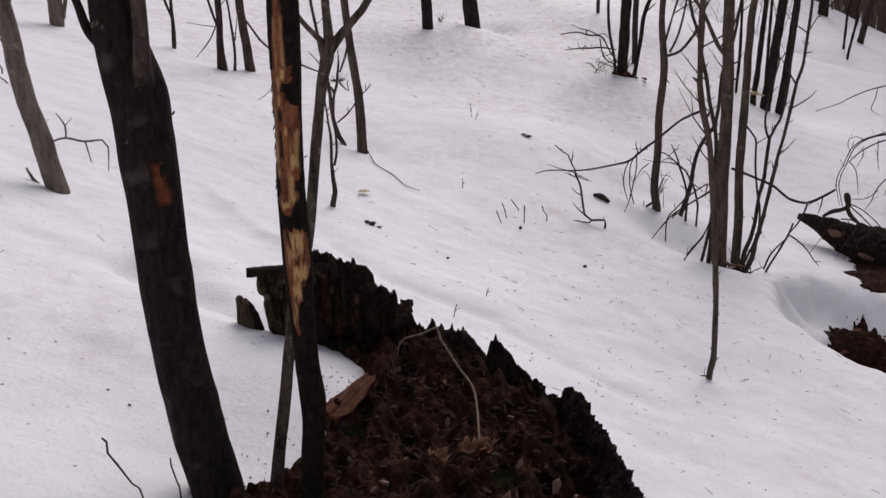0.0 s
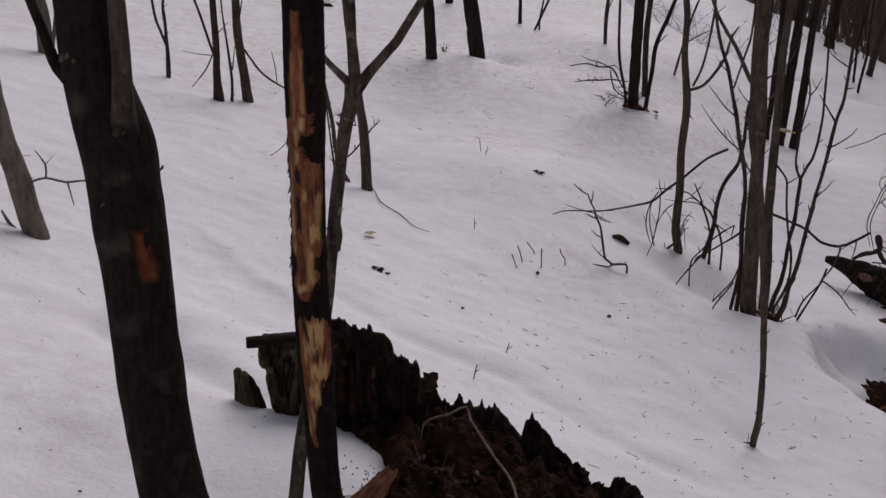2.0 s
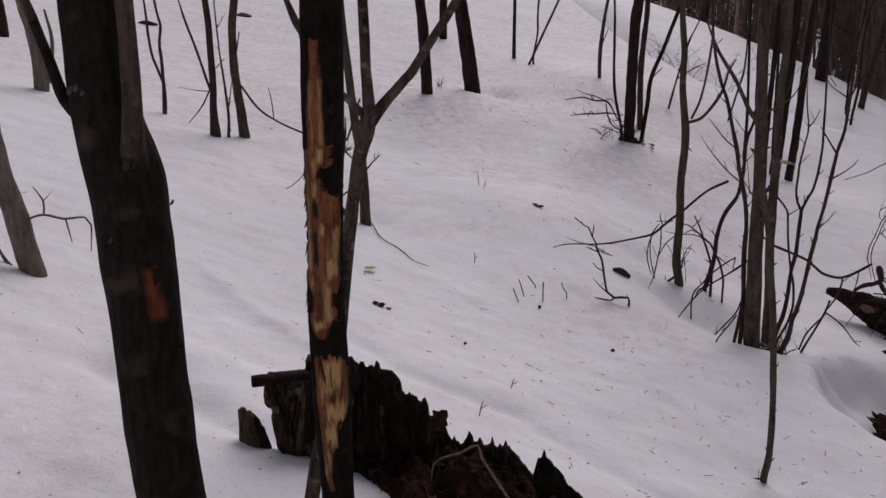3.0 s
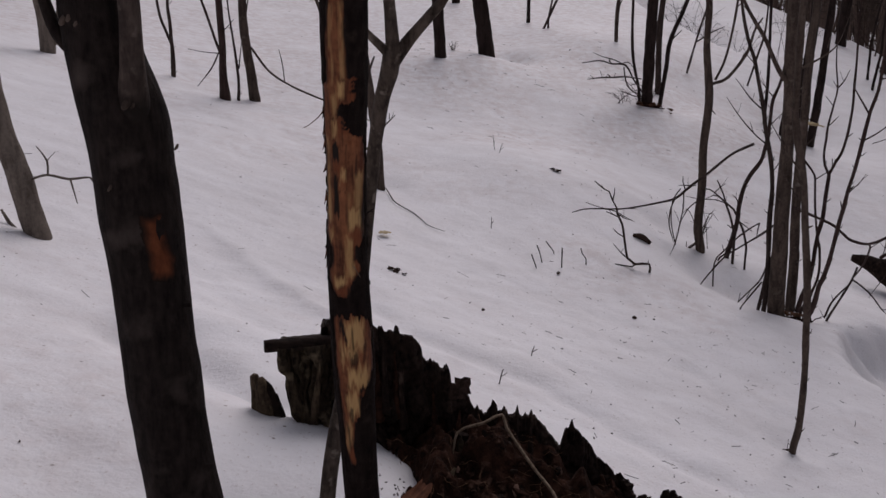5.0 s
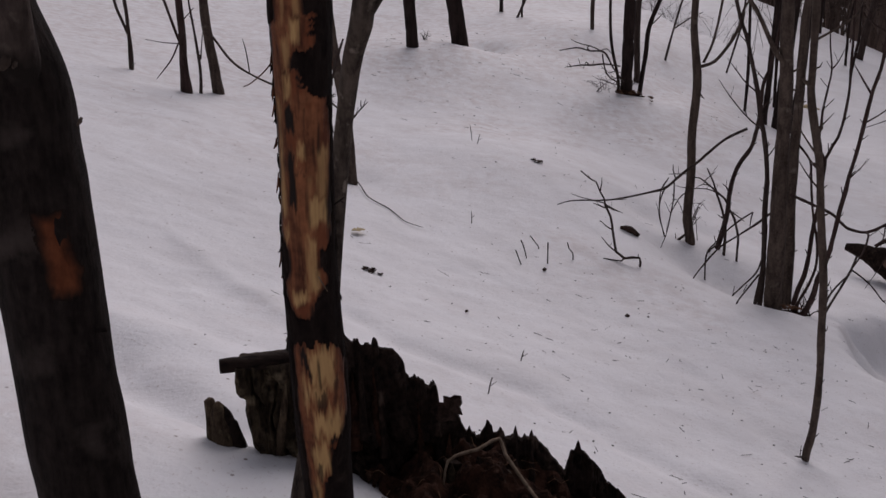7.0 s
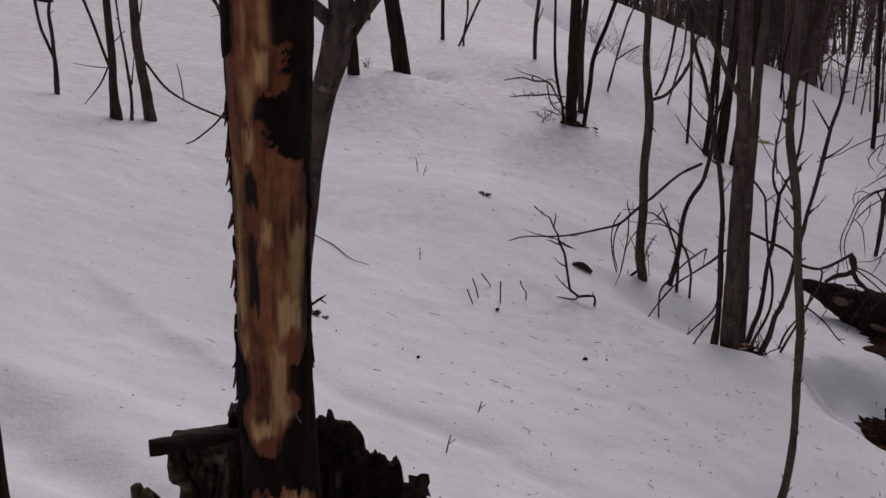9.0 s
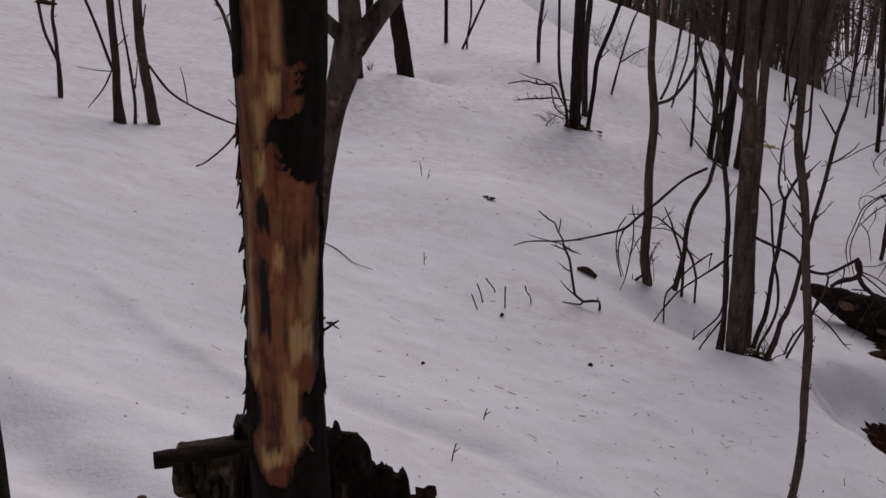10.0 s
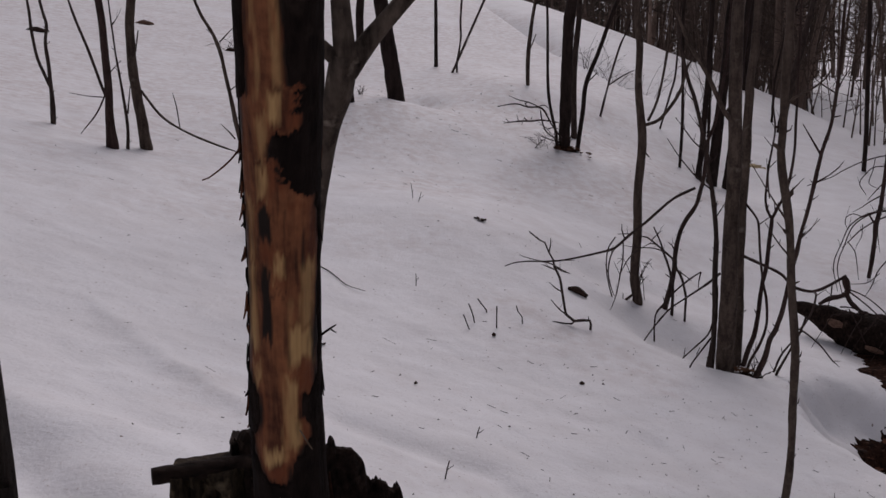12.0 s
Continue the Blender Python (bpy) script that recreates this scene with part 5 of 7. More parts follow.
# ---- the half-stripped burnt trunk ----
def burnt_wood():
    """Bare wood: pale sapwood streaks over red-brown, scorched along its edges."""
    m = material("stripped_scorched_wood", (0.055, 0.0165, 0.008), (0.25, 0.094, 0.040), (60, 60, 3.0), rough=0.55, bump=0.25, fine=90)
    n, l = m.node_tree.nodes, m.node_tree.links
    b = n["Principled BSDF"]
    old = b.inputs["Base Color"].links[0].from_socket
    at = n.new("ShaderNodeAttribute")
    at.attribute_name = "scorch"
    x = n.new("ShaderNodeMix")
    x.data_type = "RGBA"
    l.new(at.outputs["Fac"], x.inputs["Factor"])
    l.new(old, x.inputs["A"])
    x.inputs["B"].default_value = (0.012, 0.007, 0.005, 1)
    y = n.new("ShaderNodeMix")
    y.data_type = "RGBA"
    tan = n.new("ShaderNodeAttribute")
    tan.attribute_name = "rust"
    l.new(tan.outputs["Fac"], y.inputs["Factor"])
    l.new(old, y.inputs["A"])
    y.inputs["B"].default_value = (0.155, 0.043, 0.0165, 1)
    pale = n.new("ShaderNodeAttribute")
    pale.attribute_name = "pale"
    p = n.new("ShaderNodeMix")
    p.data_type = "RGBA"
    l.new(pale.outputs["Fac"], p.inputs["Factor"])
    l.new(y.outputs["Result"], p.inputs["A"])
    p.inputs["B"].default_value = (0.45, 0.275, 0.115, 1)
    l.new(p.outputs["Result"], x.inputs["A"])
    l.new(x.outputs["Result"], b.inputs["Base Color"])
    return m


AXIS = ((-0.397, 2.47, -0.05, 0.040), (-0.393, 2.46, 0.15, 0.035), (-0.384, 2.45, 0.285, 0.0335), (-0.376, 2.44, 0.375, 0.034), (-0.376, 2.435, 0.46, 0.0375), (-0.386, 2.43, 0.55, 0.0345), (-0.390, 2.42, 0.643, 0.0345),
        (-0.3925, 2.41, 0.744, 0.036), (-0.395, 2.40, 0.819, 0.0385), (-0.394, 2.39, 0.868, 0.0402), (-0.398, 2.36, 1.09, 0.0365), (-0.395, 2.345, 1.2, 0.0350), (-0.393, 2.33, 1.31, 0.0358), (-0.390, 2.315, 1.41, 0.0385),
        (-0.388, 2.30, 1.5, 0.0395), (-0.386, 2.29, 1.57, 0.039), (-0.38, 2.26, 1.8, 0.037), (-0.36, 2.22, 2.6, 0.032), (-0.34, 2.2, 3.8, 0.022))
# the bare patches of wood: at each height their left and right limits across the trunk (-1 to 1)
UPPER_LEFT = ((1.017, -0.37), (1.022, -0.5), (1.036, -0.75), (1.052, -0.88), (1.071, -0.87), (1.089, -0.69), (1.112, -0.69), (1.122, -0.83), (1.132, -0.94), (1.14, -1.05), (1.396, -1.05), (1.402, -0.83), (1.454, -0.78), (1.503, -0.7), (1.6, -0.57))
UPPER_RIGHT = ((1.017, -0.09), (1.022, 0.11), (1.036, 0.16), (1.046, 0.29), (1.052, 0.47), (1.062, 0.54), (1.071, 0.73), (1.082, 0.72), (1.089, 0.51), (1.112, 0.52), (1.122, 0.85), (1.14, 0.93), (1.292, 0.98), (1.298, 0.89), (1.307, 0.96), (1.312, 0.8),
               (1.317, 0.27), (1.322, 0.34), (1.326, 0.06), (1.33, 0.18), (1.335, -0.05), (1.339, 0.13), (1.344, 0.02), (1.347, -0.26), (1.36, -0.24), (1.364, -0.11), (1.368, 0.27), (1.372, 0.6), (1.383, 0.65), (1.388, 0.38), (1.392, 0.63), (1.396, 0.46),
               (1.399, 0.67), (1.402, 0.36), (1.405, 0.7), (1.409, 0.62), (1.411, 0.26), (1.437, 0.21), (1.503, 0.12), (1.6, -0.05))
LOWER_LEFT = ((0.661, -0.36), (0.686, -0.56), (0.704, -0.61), (0.816, -0.64), (0.867, -0.71), (0.89, -0.78), (0.964, -0.78), (0.975, -0.71), (0.981, -0.24))
LOWER_RIGHT = ((0.661, -0.22), (0.673, -0.13), (0.686, -0.05), (0.704, -0.18), (0.732, -0.1), (0.762, 0.02), (0.772, 0.33), (0.816, 0.42), (0.828, 0.75), (0.843, 0.82), (0.867, 0.97), (0.964, 0.96), (0.975, 0.68), (0.981, 0.49))
# marks on the wood: left, right, low, high and how strong
SCORCHES = ((-0.65, -0.23, 1.267, 1.301, 1.0), (0.09, 0.19, 1.261, 1.303, 0.7), (-0.6, -0.27, 1.169, 1.248, 1.0), (-0.61, 0.08, 1.219, 1.225, 0.9), (0.49, 0.82, 1.085, 1.112, 1.0), (-0.95, -0.67, 1.082, 1.122, 1.0),
            (-0.51, -0.1, 0.936, 0.972, 1.0), (-0.1, 0.38, 0.883, 0.911, 0.75), (0.27, 0.67, 0.817, 0.838, 1.0), (-0.22, 0.0, 0.767, 0.801, 0.8), (0.57, 0.77, 0.89, 0.925, 0.6))
PALES = ((-0.35, 0.09, 1.369, 1.407, 1.0), (-0.6, -0.27, 1.305, 1.343, 1.0), (-0.25, 0.15, 1.231, 1.259, 0.95), (-1.06, -0.64, 1.16, 1.248, 0.75), (-0.83, -0.6, 1.124, 1.153, 0.9), (0.13, 0.93, 1.145, 1.189, 0.95), (0.38, 0.93, 1.179, 1.253, 0.6),
         (-0.65, 0.05, 1.038, 1.063, 1.0), (-0.04, 0.49, 1.052, 1.14, 0.8), (-0.63, -0.41, 1.397, 1.535, 0.55), (-0.15, 0.15, 1.405, 1.535, 0.6), (-0.98, -0.67, 1.243, 1.318, 0.6), (-0.61, -0.24, 1.342, 1.388, 0.55), (0.07, 0.29, 1.14, 1.216, 0.4),
         (-0.24, 0.74, 0.911, 0.985, 0.95), (-0.59, 0.42, 0.888, 0.929, 0.85), (-0.25, 0.89, 0.828, 0.885, 1.0), (-0.39, 0.37, 0.764, 0.831, 0.95), (-0.6, -0.1, 0.693, 0.764, 0.6))
RUSTS = ((0.17, 0.75, 1.368, 1.411, 1.0), (-0.32, 0.2, 1.311, 1.344, 1.0), (0.67, 1.0, 1.296, 1.317, 1.0), (-0.64, -0.18, 1.247, 1.269, 0.9), (-0.38, 0.2, 1.225, 1.236, 0.9), (0.28, 0.9, 1.115, 1.147, 0.9), (0.29, 0.79, 1.066, 1.086, 1.0), (-0.68, 0.23, 1.017, 1.042, 1.0),
         (-0.56, -0.19, 1.299, 1.307, 0.9), (-0.95, -0.64, 1.017, 1.053, 0.8), (0.16, 0.94, 1.292, 1.305, 0.8), (-0.2, 0.51, 0.878, 0.915, 0.7), (0.2, 0.75, 0.814, 0.843, 0.8), (-0.71, -0.31, 0.763, 0.878, 0.5), (-0.67, 0.02, 0.658, 0.699, 1.0))


def bare(u, z):
    """How far inside a bare patch, in parts of the trunk's half width."""
    best = -1.0
    z += (0.005 if z > 1.0 else 0.022) * noise.noise(Vector((u * 5, z * 9, 21))) + 0.004 * noise.noise(Vector((u * 14, z * 25, 23))) + 0.002 * noise.noise(Vector((u * 33, z * 40, 25)))
    for left, right in ((UPPER_LEFT, UPPER_RIGHT), (LOWER_LEFT, LOWER_RIGHT)):
        if left[0][0] <= z <= left[-1][0]:
            lo, hi = np.interp(z, *zip(*left)), np.interp(z, *zip(*right))
            best = max(best, min(u - lo, hi - u))
    return best


def marked(marks, u, z, soft, rise):
    """The strongest of some marks at a place on the trunk."""
    best = 0.0
    for lo, hi, z0, z1, much in marks:
        best = max(best, much * min(1.0, (u - lo) / soft, (hi - u) / soft, (z - z0) / rise, (z1 - z) / rise))
    return best


def burnt_tree():
    ground_z = ground_at(-0.39, 2.46)
    base = (-0.39, 2.46, ground_z)
    ob = thing("burnt_tree", base, "burnt slim trunk with bark stripped to orange-brown wood", "tree")
    line = glide(AXIS, 0.02)
    heights = np.array([p[2] for p in line])

    def ring(z):
        return [float(np.interp(z, heights, [p[k] for p in line])) for k in (0, 1, 3)]

    zs = list(np.arange(-0.05, 0.62, 0.02)) + list(np.arange(0.62, 1.62, 0.0022)) + list(np.arange(1.66, 3.8, 0.05))
    sides = 128
    wood, bark, depth = [], [], []
    scorch, rust, pale = [], [], []
    for z in zs:
        cx, cy, r = ring(z)
        for k in range(sides):
            a = 2 * math.pi * k / sides
            sx, sy = math.sin(a), -math.cos(a)
            grain = noise.noise(Vector((a * 4, z * 2.5, 0)))
            rough = noise.noise(Vector((sx * 5, sy * 5, z * 22))) + 0.7 * noise.noise(Vector((sx * 12, sy * 12, z * 45)))
            j = 0.07 * noise.noise(Vector((sx * 7, z * 30, 2))) + 0.05 * noise.noise(Vector((sx * 22, z * 70, 5)))
            d = bare(sx, z) + j if sy < 0.05 else -1
            depth.append(d)
            wr = r * (0.952 + 0.014 * grain)
            br = r * (1.0 + 0.022 * rough) - r * 0.11 * min(1.0, max(0.0, (d + 0.03) / 0.07))
            wood.append((cx + wr * sx - base[0], cy + wr * sy - base[1], z - base[2]))
            bark.append((cx + br * sx - base[0], cy + br * sy - base[1], z - base[2]))
            jx = j + 0.14 * noise.noise(Vector((sx * 3, z * 16, 31))) + 0.09 * noise.noise(Vector((sx * 8, z * 40, 33))) + 0.05 * noise.noise(Vector((sx * 24, z * 60, 35)))
            wave = (1.0 if z > 1.0 else 2.0) * (0.011 * noise.noise(Vector((sx * 5, z * 12, 17))) + 0.009 * noise.noise(Vector((sx * 13, z * 24, 19)))) + 0.004 * noise.noise(Vector((sx * 34, z * 50, 27)))
            blot = noise.noise(Vector((sx * 4, z * 14, 9))) + 0.5 * noise.noise(Vector((sx * 11, z * 30, 11)))
            s = max(marked(SCORCHES, sx + 0.6 * jx, z + wave, 0.07, 0.005), min(0.8, (1.6 if z > 1.0 else 2.6) * (blot - 0.40)), (1.05 - d * 6.5 if z > 1.0 else 1.0 - d * 8) + 0.8 * blot)
            scorch.append(min(1.0, max(0.0, s)))
            streak = noise.noise(Vector((sx * 14, z * 5, 3)))
            q = marked(PALES, sx + 0.8 * jx, z + wave, 0.16, 0.010 if z > 1.0 else 0.02)
            much, least = (0.4, 0.2) if z > 1.0 else (0.14, 0.55)
            pale.append(min(1.0, q * max(least, 0.95 + much * streak + 0.3 * noise.noise(Vector((sx * 9, z * 34, 6))))))
            q = max(marked(RUSTS, sx + jx, z + wave, 0.16, 0.008), 1.1 - d * 3.6 + 0.6 * blot)
            rust.append(min(0.95, max(0.0, q)) * (0.75 + 0.25 * abs(grain)))
    rows = len(zs)
    quads = [(i * sides + k, i * sides + (k + 1) % sides, (i + 1) * sides + (k + 1) % sides, (i + 1) * sides + k) for i in range(rows - 1) for k in range(sides)]
    me = mesh_of("wood", wood, quads)
    for name, values in (("scorch", scorch), ("rust", rust), ("pale", pale)):
        layer = me.attributes.new(name, "FLOAT", "POINT")
        layer.data.foreach_set("value", values)
    part("bare_wood", me, burnt_wood(), ob, "stripped scorched orange-brown wood")
    # the bark dips under the wood where it has been stripped
    part("bark", mesh_of("bark", bark, [q for q in quads if min(depth[v] for v in q) < 0.12]), CHAR_BLACK, ob, "charred black bark")
    # curled bark splinters along the silhouette
    rng = random.Random(4)
    for k in range(46):
        z = rng.uniform(1.03, 1.35)
        cx, cy, r = ring(z)
        s = -1 if rng.random() < 0.68 else 1
        a = s * rng.uniform(1.3, 1.75)
        x, y = cx + r * math.sin(a), cy - r * math.cos(a)
        h, w = rng.uniform(0.004, 0.012) + 0.022 * rng.random() ** 3, rng.uniform(-0.001, 0.0045)
        part("bark_splinter", tube([(x, y, z + h, 0.0008), (x + s * w * 0.2, y, z + h * 0.5, 0.0014), (x + s * w, y, z, 0.0004)], base, 5, 0.006, 0.3, k), CHAR if k % 3 else REDWOOD, ob)
    # long curled sliver that sticks out
    part("bark_splinter", tube([(-0.426, 2.33, 1.360, 0.0010), (-0.430, 2.328, 1.352, 0.0011), (-0.437, 2.325, 1.343, 0.0010), (-0.446, 2.322, 1.335, 0.0009), (-0.457, 2.318, 1.327, 0.0007), (-0.463, 2.317, 1.325, 0.0004)], base, 6, 0.004, 0.5), REDWOOD, ob)
    part("bark_splinter", tube([(-0.362, 2.33, 1.172, 0.0012), (-0.352, 2.326, 1.180, 0.0011), (-0.346, 2.325, 1.184, 0.0006)], base, 6, 0.004, 0.5), CHAR, ob)
    part("bark_splinter", tube([(-0.352, 2.326, 1.180, 0.0010), (-0.346, 2.325, 1.176, 0.0005)], base, 6, 0.004, 0.5), CHAR, ob)
    part("bark_splinter", tube([(-0.383, 2.318, 1.082, 0.0008), (-0.376, 2.316, 1.070, 0.0010), (-0.372, 2.318, 1.062, 0.0005)], base, 6, 0.004, 0.3), ROOT, ob)
    for z, w in ((2.3, 1.0), (2.8, 3.4), (3.2, 5.2)):
        part("branch", tube([(-0.36, 2.22, z, 0.012), (-0.36 + 0.3 * math.cos(w), 2.22 + 0.3 * math.sin(w), z + 0.3, 0.008), (-0.36 + 0.6 * math.cos(w), 2.22 + 0.6 * math.sin(w), z + 0.7, 0.003)], base, 7, 0.08, 0.1), CHAR, ob)
    return ob


burnt_tree()

# ---- the rotten stump ----
RIM = ((-0.80, 3.58), (-0.55, 3.69), (-0.20, 3.755), (0.20, 3.72), (0.415, 3.76), (0.535, 3.48), (0.615, 3.0), (0.635, 2.4), (0.57, 2.1))


def mulch_height(x, y):
    """The heap of rotten wood inside the stump."""
    x, y = np.asarray(x, float), np.asarray(y, float)
    z = 0.13 - 0.14 * np.maximum(x + 0.25, 0) - 0.05 * np.minimum(x + 0.25, 0) + 0.05 * (y - 3.3)
    z = z - 0.08 * np.clip((y - 3.42) / 0.2, 0, 1) * np.clip((x + 0.02) / 0.1, 0, 1)
    z = z - 0.02 - 0.36 * np.maximum(x - 0.10, 0) - (0.6 - 0.4 * np.clip((2.9 - y) / 0.3, 0, 1)) * np.maximum(-0.42 - x, 0) + 0.08 * np.exp(-((x - 0.02) ** 2 + (y - 3.62) ** 2) / 0.03) - 0.09 * np.exp(-((x + 0.10) ** 2 + (y - 3.0) ** 2) / 0.018) - 0.06 * np.exp(-((x - 0.2) ** 2 + (y - 3.1) ** 2) / 0.012)
    return z


def rim_top(s, x):
    """Height of the broken rim at the way s along it."""
    keys = ((0.0, 0.48), (0.2, 0.50), (0.22, 0.535), (0.30, 0.53), (0.36, 0.515), (0.38, 0.495), (0.50, 0.455), (0.52, 0.43), (0.54, 0.375), (0.62, 0.335), (0.64, 0.27), (0.68, 0.245),
            (0.72, 0.172), (0.76, 0.17), (0.78, 0.20), (0.80, 0.178), (0.92, 0.175), (1.0, 0.06), (1.02, 0.03), (1.035, 0.11), (1.06, 0.125), (1.085, 0.112), (1.10, 0.073), (1.18, -0.02),
            (1.24, -0.085), (1.44, -0.106), (1.54, -0.03), (1.60, 0.01), (1.67, 0.026), (1.74, 0.012), (1.9, 0.0), (2.2, 0.02), (2.6, 0.06))
    return float(np.interp(s, [k[0] for k in keys], [k[1] for k in keys]))


def stump():
    base = (-0.05, 3.1, -0.2)
    ob = thing("rotten_stump", base, "large rotten tree stump with jagged dark broken rim", "stump")
    # way along the rim
    seg = [math.dist(a, b) for a, b in zip(RIM, RIM[1:])]
    total = sum(seg)

    def place(s):
        for (a, b), d in zip(zip(RIM, RIM[1:]), seg):
            if s <= d or d == seg[-1]:
                u = s / d
                n = ((b[1] - a[1]) / d, -(b[0] - a[0]) / d)
                return a[0] + (b[0] - a[0]) * u, a[1] + (b[1] - a[1]) * u, n
            s -= d

    rng = random.Random(12)
    # the broken rim: one ragged wall of fibrous wood
    dice = random.Random(77)
    steps = [dice.random() for k in range(800)]

    def rag(s):
        """Broken steps, small notches and a few spires."""
        broad, mid, small = steps[int(s / 0.045)], steps[200 + int((s + 0.006 * noise.noise(Vector((s * 30, 1, 1)))) / 0.019)], steps[400 + int(s / 0.009)]
        spire = 0.024 * max(0.0, 1 - abs((s / 0.047) % 1 - 0.5) * 6) * (steps[600 + int(s / 0.047)] > 0.5)
        if s < 0.62:
            return 0.024 * mid + 0.014 * small - 0.018 + (0.7 * spire if s > 0.38 else 0.0)
        return -0.022 + 0.016 * broad + 0.022 * mid + 0.014 * small + spire

    rows = 56
    ways = np.arange(0.205, total, 0.004)
    verts, faces = [], []
    for s in ways:
        x, y, n = place(s)
        top, foot = rim_top(s, x) + rag(s), ground_at(x, y) - 0.15
        for side in (1, 0):
            for j in range(rows + 1):
                z = min(foot + 0.0125 * j, top)
                if j == rows:
                    z = top
                v = max(0.0, 1 - (top - z) / 0.3)
                fibre = 0.06 * noise.noise(Vector((s * 12, z * 11, 15 + side))) + 0.04 * noise.noise(Vector((s * 27, z * 22, 5 + side))) + 0.02 * noise.noise(Vector((s * 60, z * 50, 7 + side)))
                d = (0.08 - 0.06 * v ** 2 if side else 0.0) + fibre * (1.2 - 0.9 * v)
                verts.append((x + n[0] * d - base[0], y + n[1] * d - base[1], z - base[2]))
    m = 2 * (rows + 1)
    for k in range(len(ways) - 1):
        for j in range(rows):
            a = k * m + j
            faces.append((a, a + m, a + m + 1, a + 1))
            a += rows + 1
            faces.append((a, a + 1, a + m + 1, a + m))
        a = k * m
        faces.append((a + rows, a + m + rows, a + m + 2 * rows + 1, a + 2 * rows + 1))
    part("rim", mesh_of("rim", verts, faces, False), ROT, ob, "jagged dark fibrous broken rim")
    # slabs of rotten wood that lean against the rim
    for k in range(26):
        s = rng.uniform(0.3, total - 0.1)
        x, y, n = place(s)
        top = rim_top(s, x) - rng.uniform(0.02, 0.10)
        low = max(float(mulch_height(x, y)) - 0.03, top - 0.22)
        if top - low < 0.03:
            continue
        r = rng.uniform(0.008, 0.02)
        o = rng.uniform(0.06, 0.10)
        part("splinter", tube([(x + n[0] * (o + 0.03), y + n[1] * (o + 0.03), low, r * 1.3), (x + n[0] * o, y + n[1] * o, (top + low) / 2, r), (x + n[0] * 0.05, y + n[1] * 0.05, top, r * 0.25)], base, 7, 0.02, 0.5, k), (ROT, SOIL)[k % 2], ob)
    # the weathered left end with a flat plank-like top
    def slab(x0, x1, y0, y1, z0, z1, seed, cut):
        verts, faces = [], []
        nx, nz = 56, 44
        for face in (0, 1):
            for j in range(nz + 1):
                for i in range(nx + 1):
                    u, v = i / nx, j / nz
                    taper = (cut + 0.05 * noise.noise(Vector((v * 5, seed, 1)))) * (1 - v) * (1 - u)
                    x = x0 + (x1 - x0) * (u + taper) + 0.008 * noise.noise(Vector((u * 9, v * 9, seed)))
                    z = z0 + (z1 - z0) * v + 0.006 * noise.noise(Vector((u * 12, v * 4, seed + 3)))
                    split = abs(noise.noise(Vector((u * 7 + 0.8 * noise.noise(Vector((u * 3, v * 3, seed))), v * 1.3, seed + 7))))
                    pit = noise.noise(Vector((u * 5, v * 6, seed + 11))) + 0.5 * noise.noise(Vector((u * 17, v * 13, seed + 13)))
                    y = (y0 if face == 0 else y1) + (x - x0) * 0.3 + (0.035 * (1 - min(1.0, split * 4)) + 0.022 * pit + 0.006 * noise.noise(Vector((u * 40, v * 22, seed))) if face == 0 else 0)
                    verts.append((x - base[0], y - base[1], z - base[2]))
        m = (nx + 1) * (nz + 1)
        for j in range(nz):
            for i in range(nx):
                a = j * (nx + 1) + i
                faces += [(a, a + 1, a + nx + 2, a + nx + 1), (m + a, m + a + nx + 1, m + a + nx + 2, m + a + 1)]
            a, b = j * (nx + 1), j * (nx + 1) + nx
            faces += [(a, a + nx + 1, m + a + nx + 1, m + a), (b, m + b, m + b + nx + 1, b + nx + 1)]
        for i in range(nx):
            a, c = i, nz * (nx + 1) + i
            faces += [(a, m + a, m + a + 1, a + 1), (c, c + 1, m + c + 1, m + c)]
        return mesh_of("slab", verts, faces, False)
    part("outer_wood", slab(-0.765, -0.46, 3.55, 3.68, 0.1, 0.468, 1, 0.22), OLDWOOD, ob, "weathered brown stump wood")
    part("outer_wood", slab(-0.63, -0.535, 3.66, 3.74, 0.3, 0.512, 5, 0.02), PLANK, ob)
    part("top_plank", tube([(-0.80, 3.57, 0.476, 0.021), (-0.70, 3.60, 0.474, 0.022), (-0.58, 3.64, 0.47, 0.021), (-0.46, 3.67, 0.468, 0.02)], base, 14, 0.01, 0.22, 2), PLANK, ob, "rounded weathered wood edge")
    part("bark_strip", tube([(-0.655, 3.580, 0.20, 0.008), (-0.642, 3.580, 0.28, 0.012), (-0.630, 3.583, 0.36, 0.010), (-0.626, 3.59, 0.42, 0.004)], base, 9, 0.01, 0.5, 3), STUBWOOD, ob, "pale split strip of old wood")
    part("bark_strip", tube([(-0.56, 3.585, 0.22, 0.012), (-0.55, 3.575, 0.30, 0.016), (-0.555, 3.58, 0.35, 0.008)], base, 9, 0.01, 0.6, 5), STUBWOOD, ob)
    stub = part("broken_stub", tube([(-0.800, 3.63, 0.02, 0.050), (-0.812, 3.63, 0.12, 0.044), (-0.826, 3.63, 0.21, 0.036), (-0.838, 3.63, 0.285, 0.026), (-0.846, 3.63, 0.335, 0.021), (-0.851, 3.63, 0.352, 0.016), (-0.852, 3.63, 0.358, 0.004)], base, 13, 0.010, 0.5, 9), STUBWOOD, ob, "short broken wood stub")
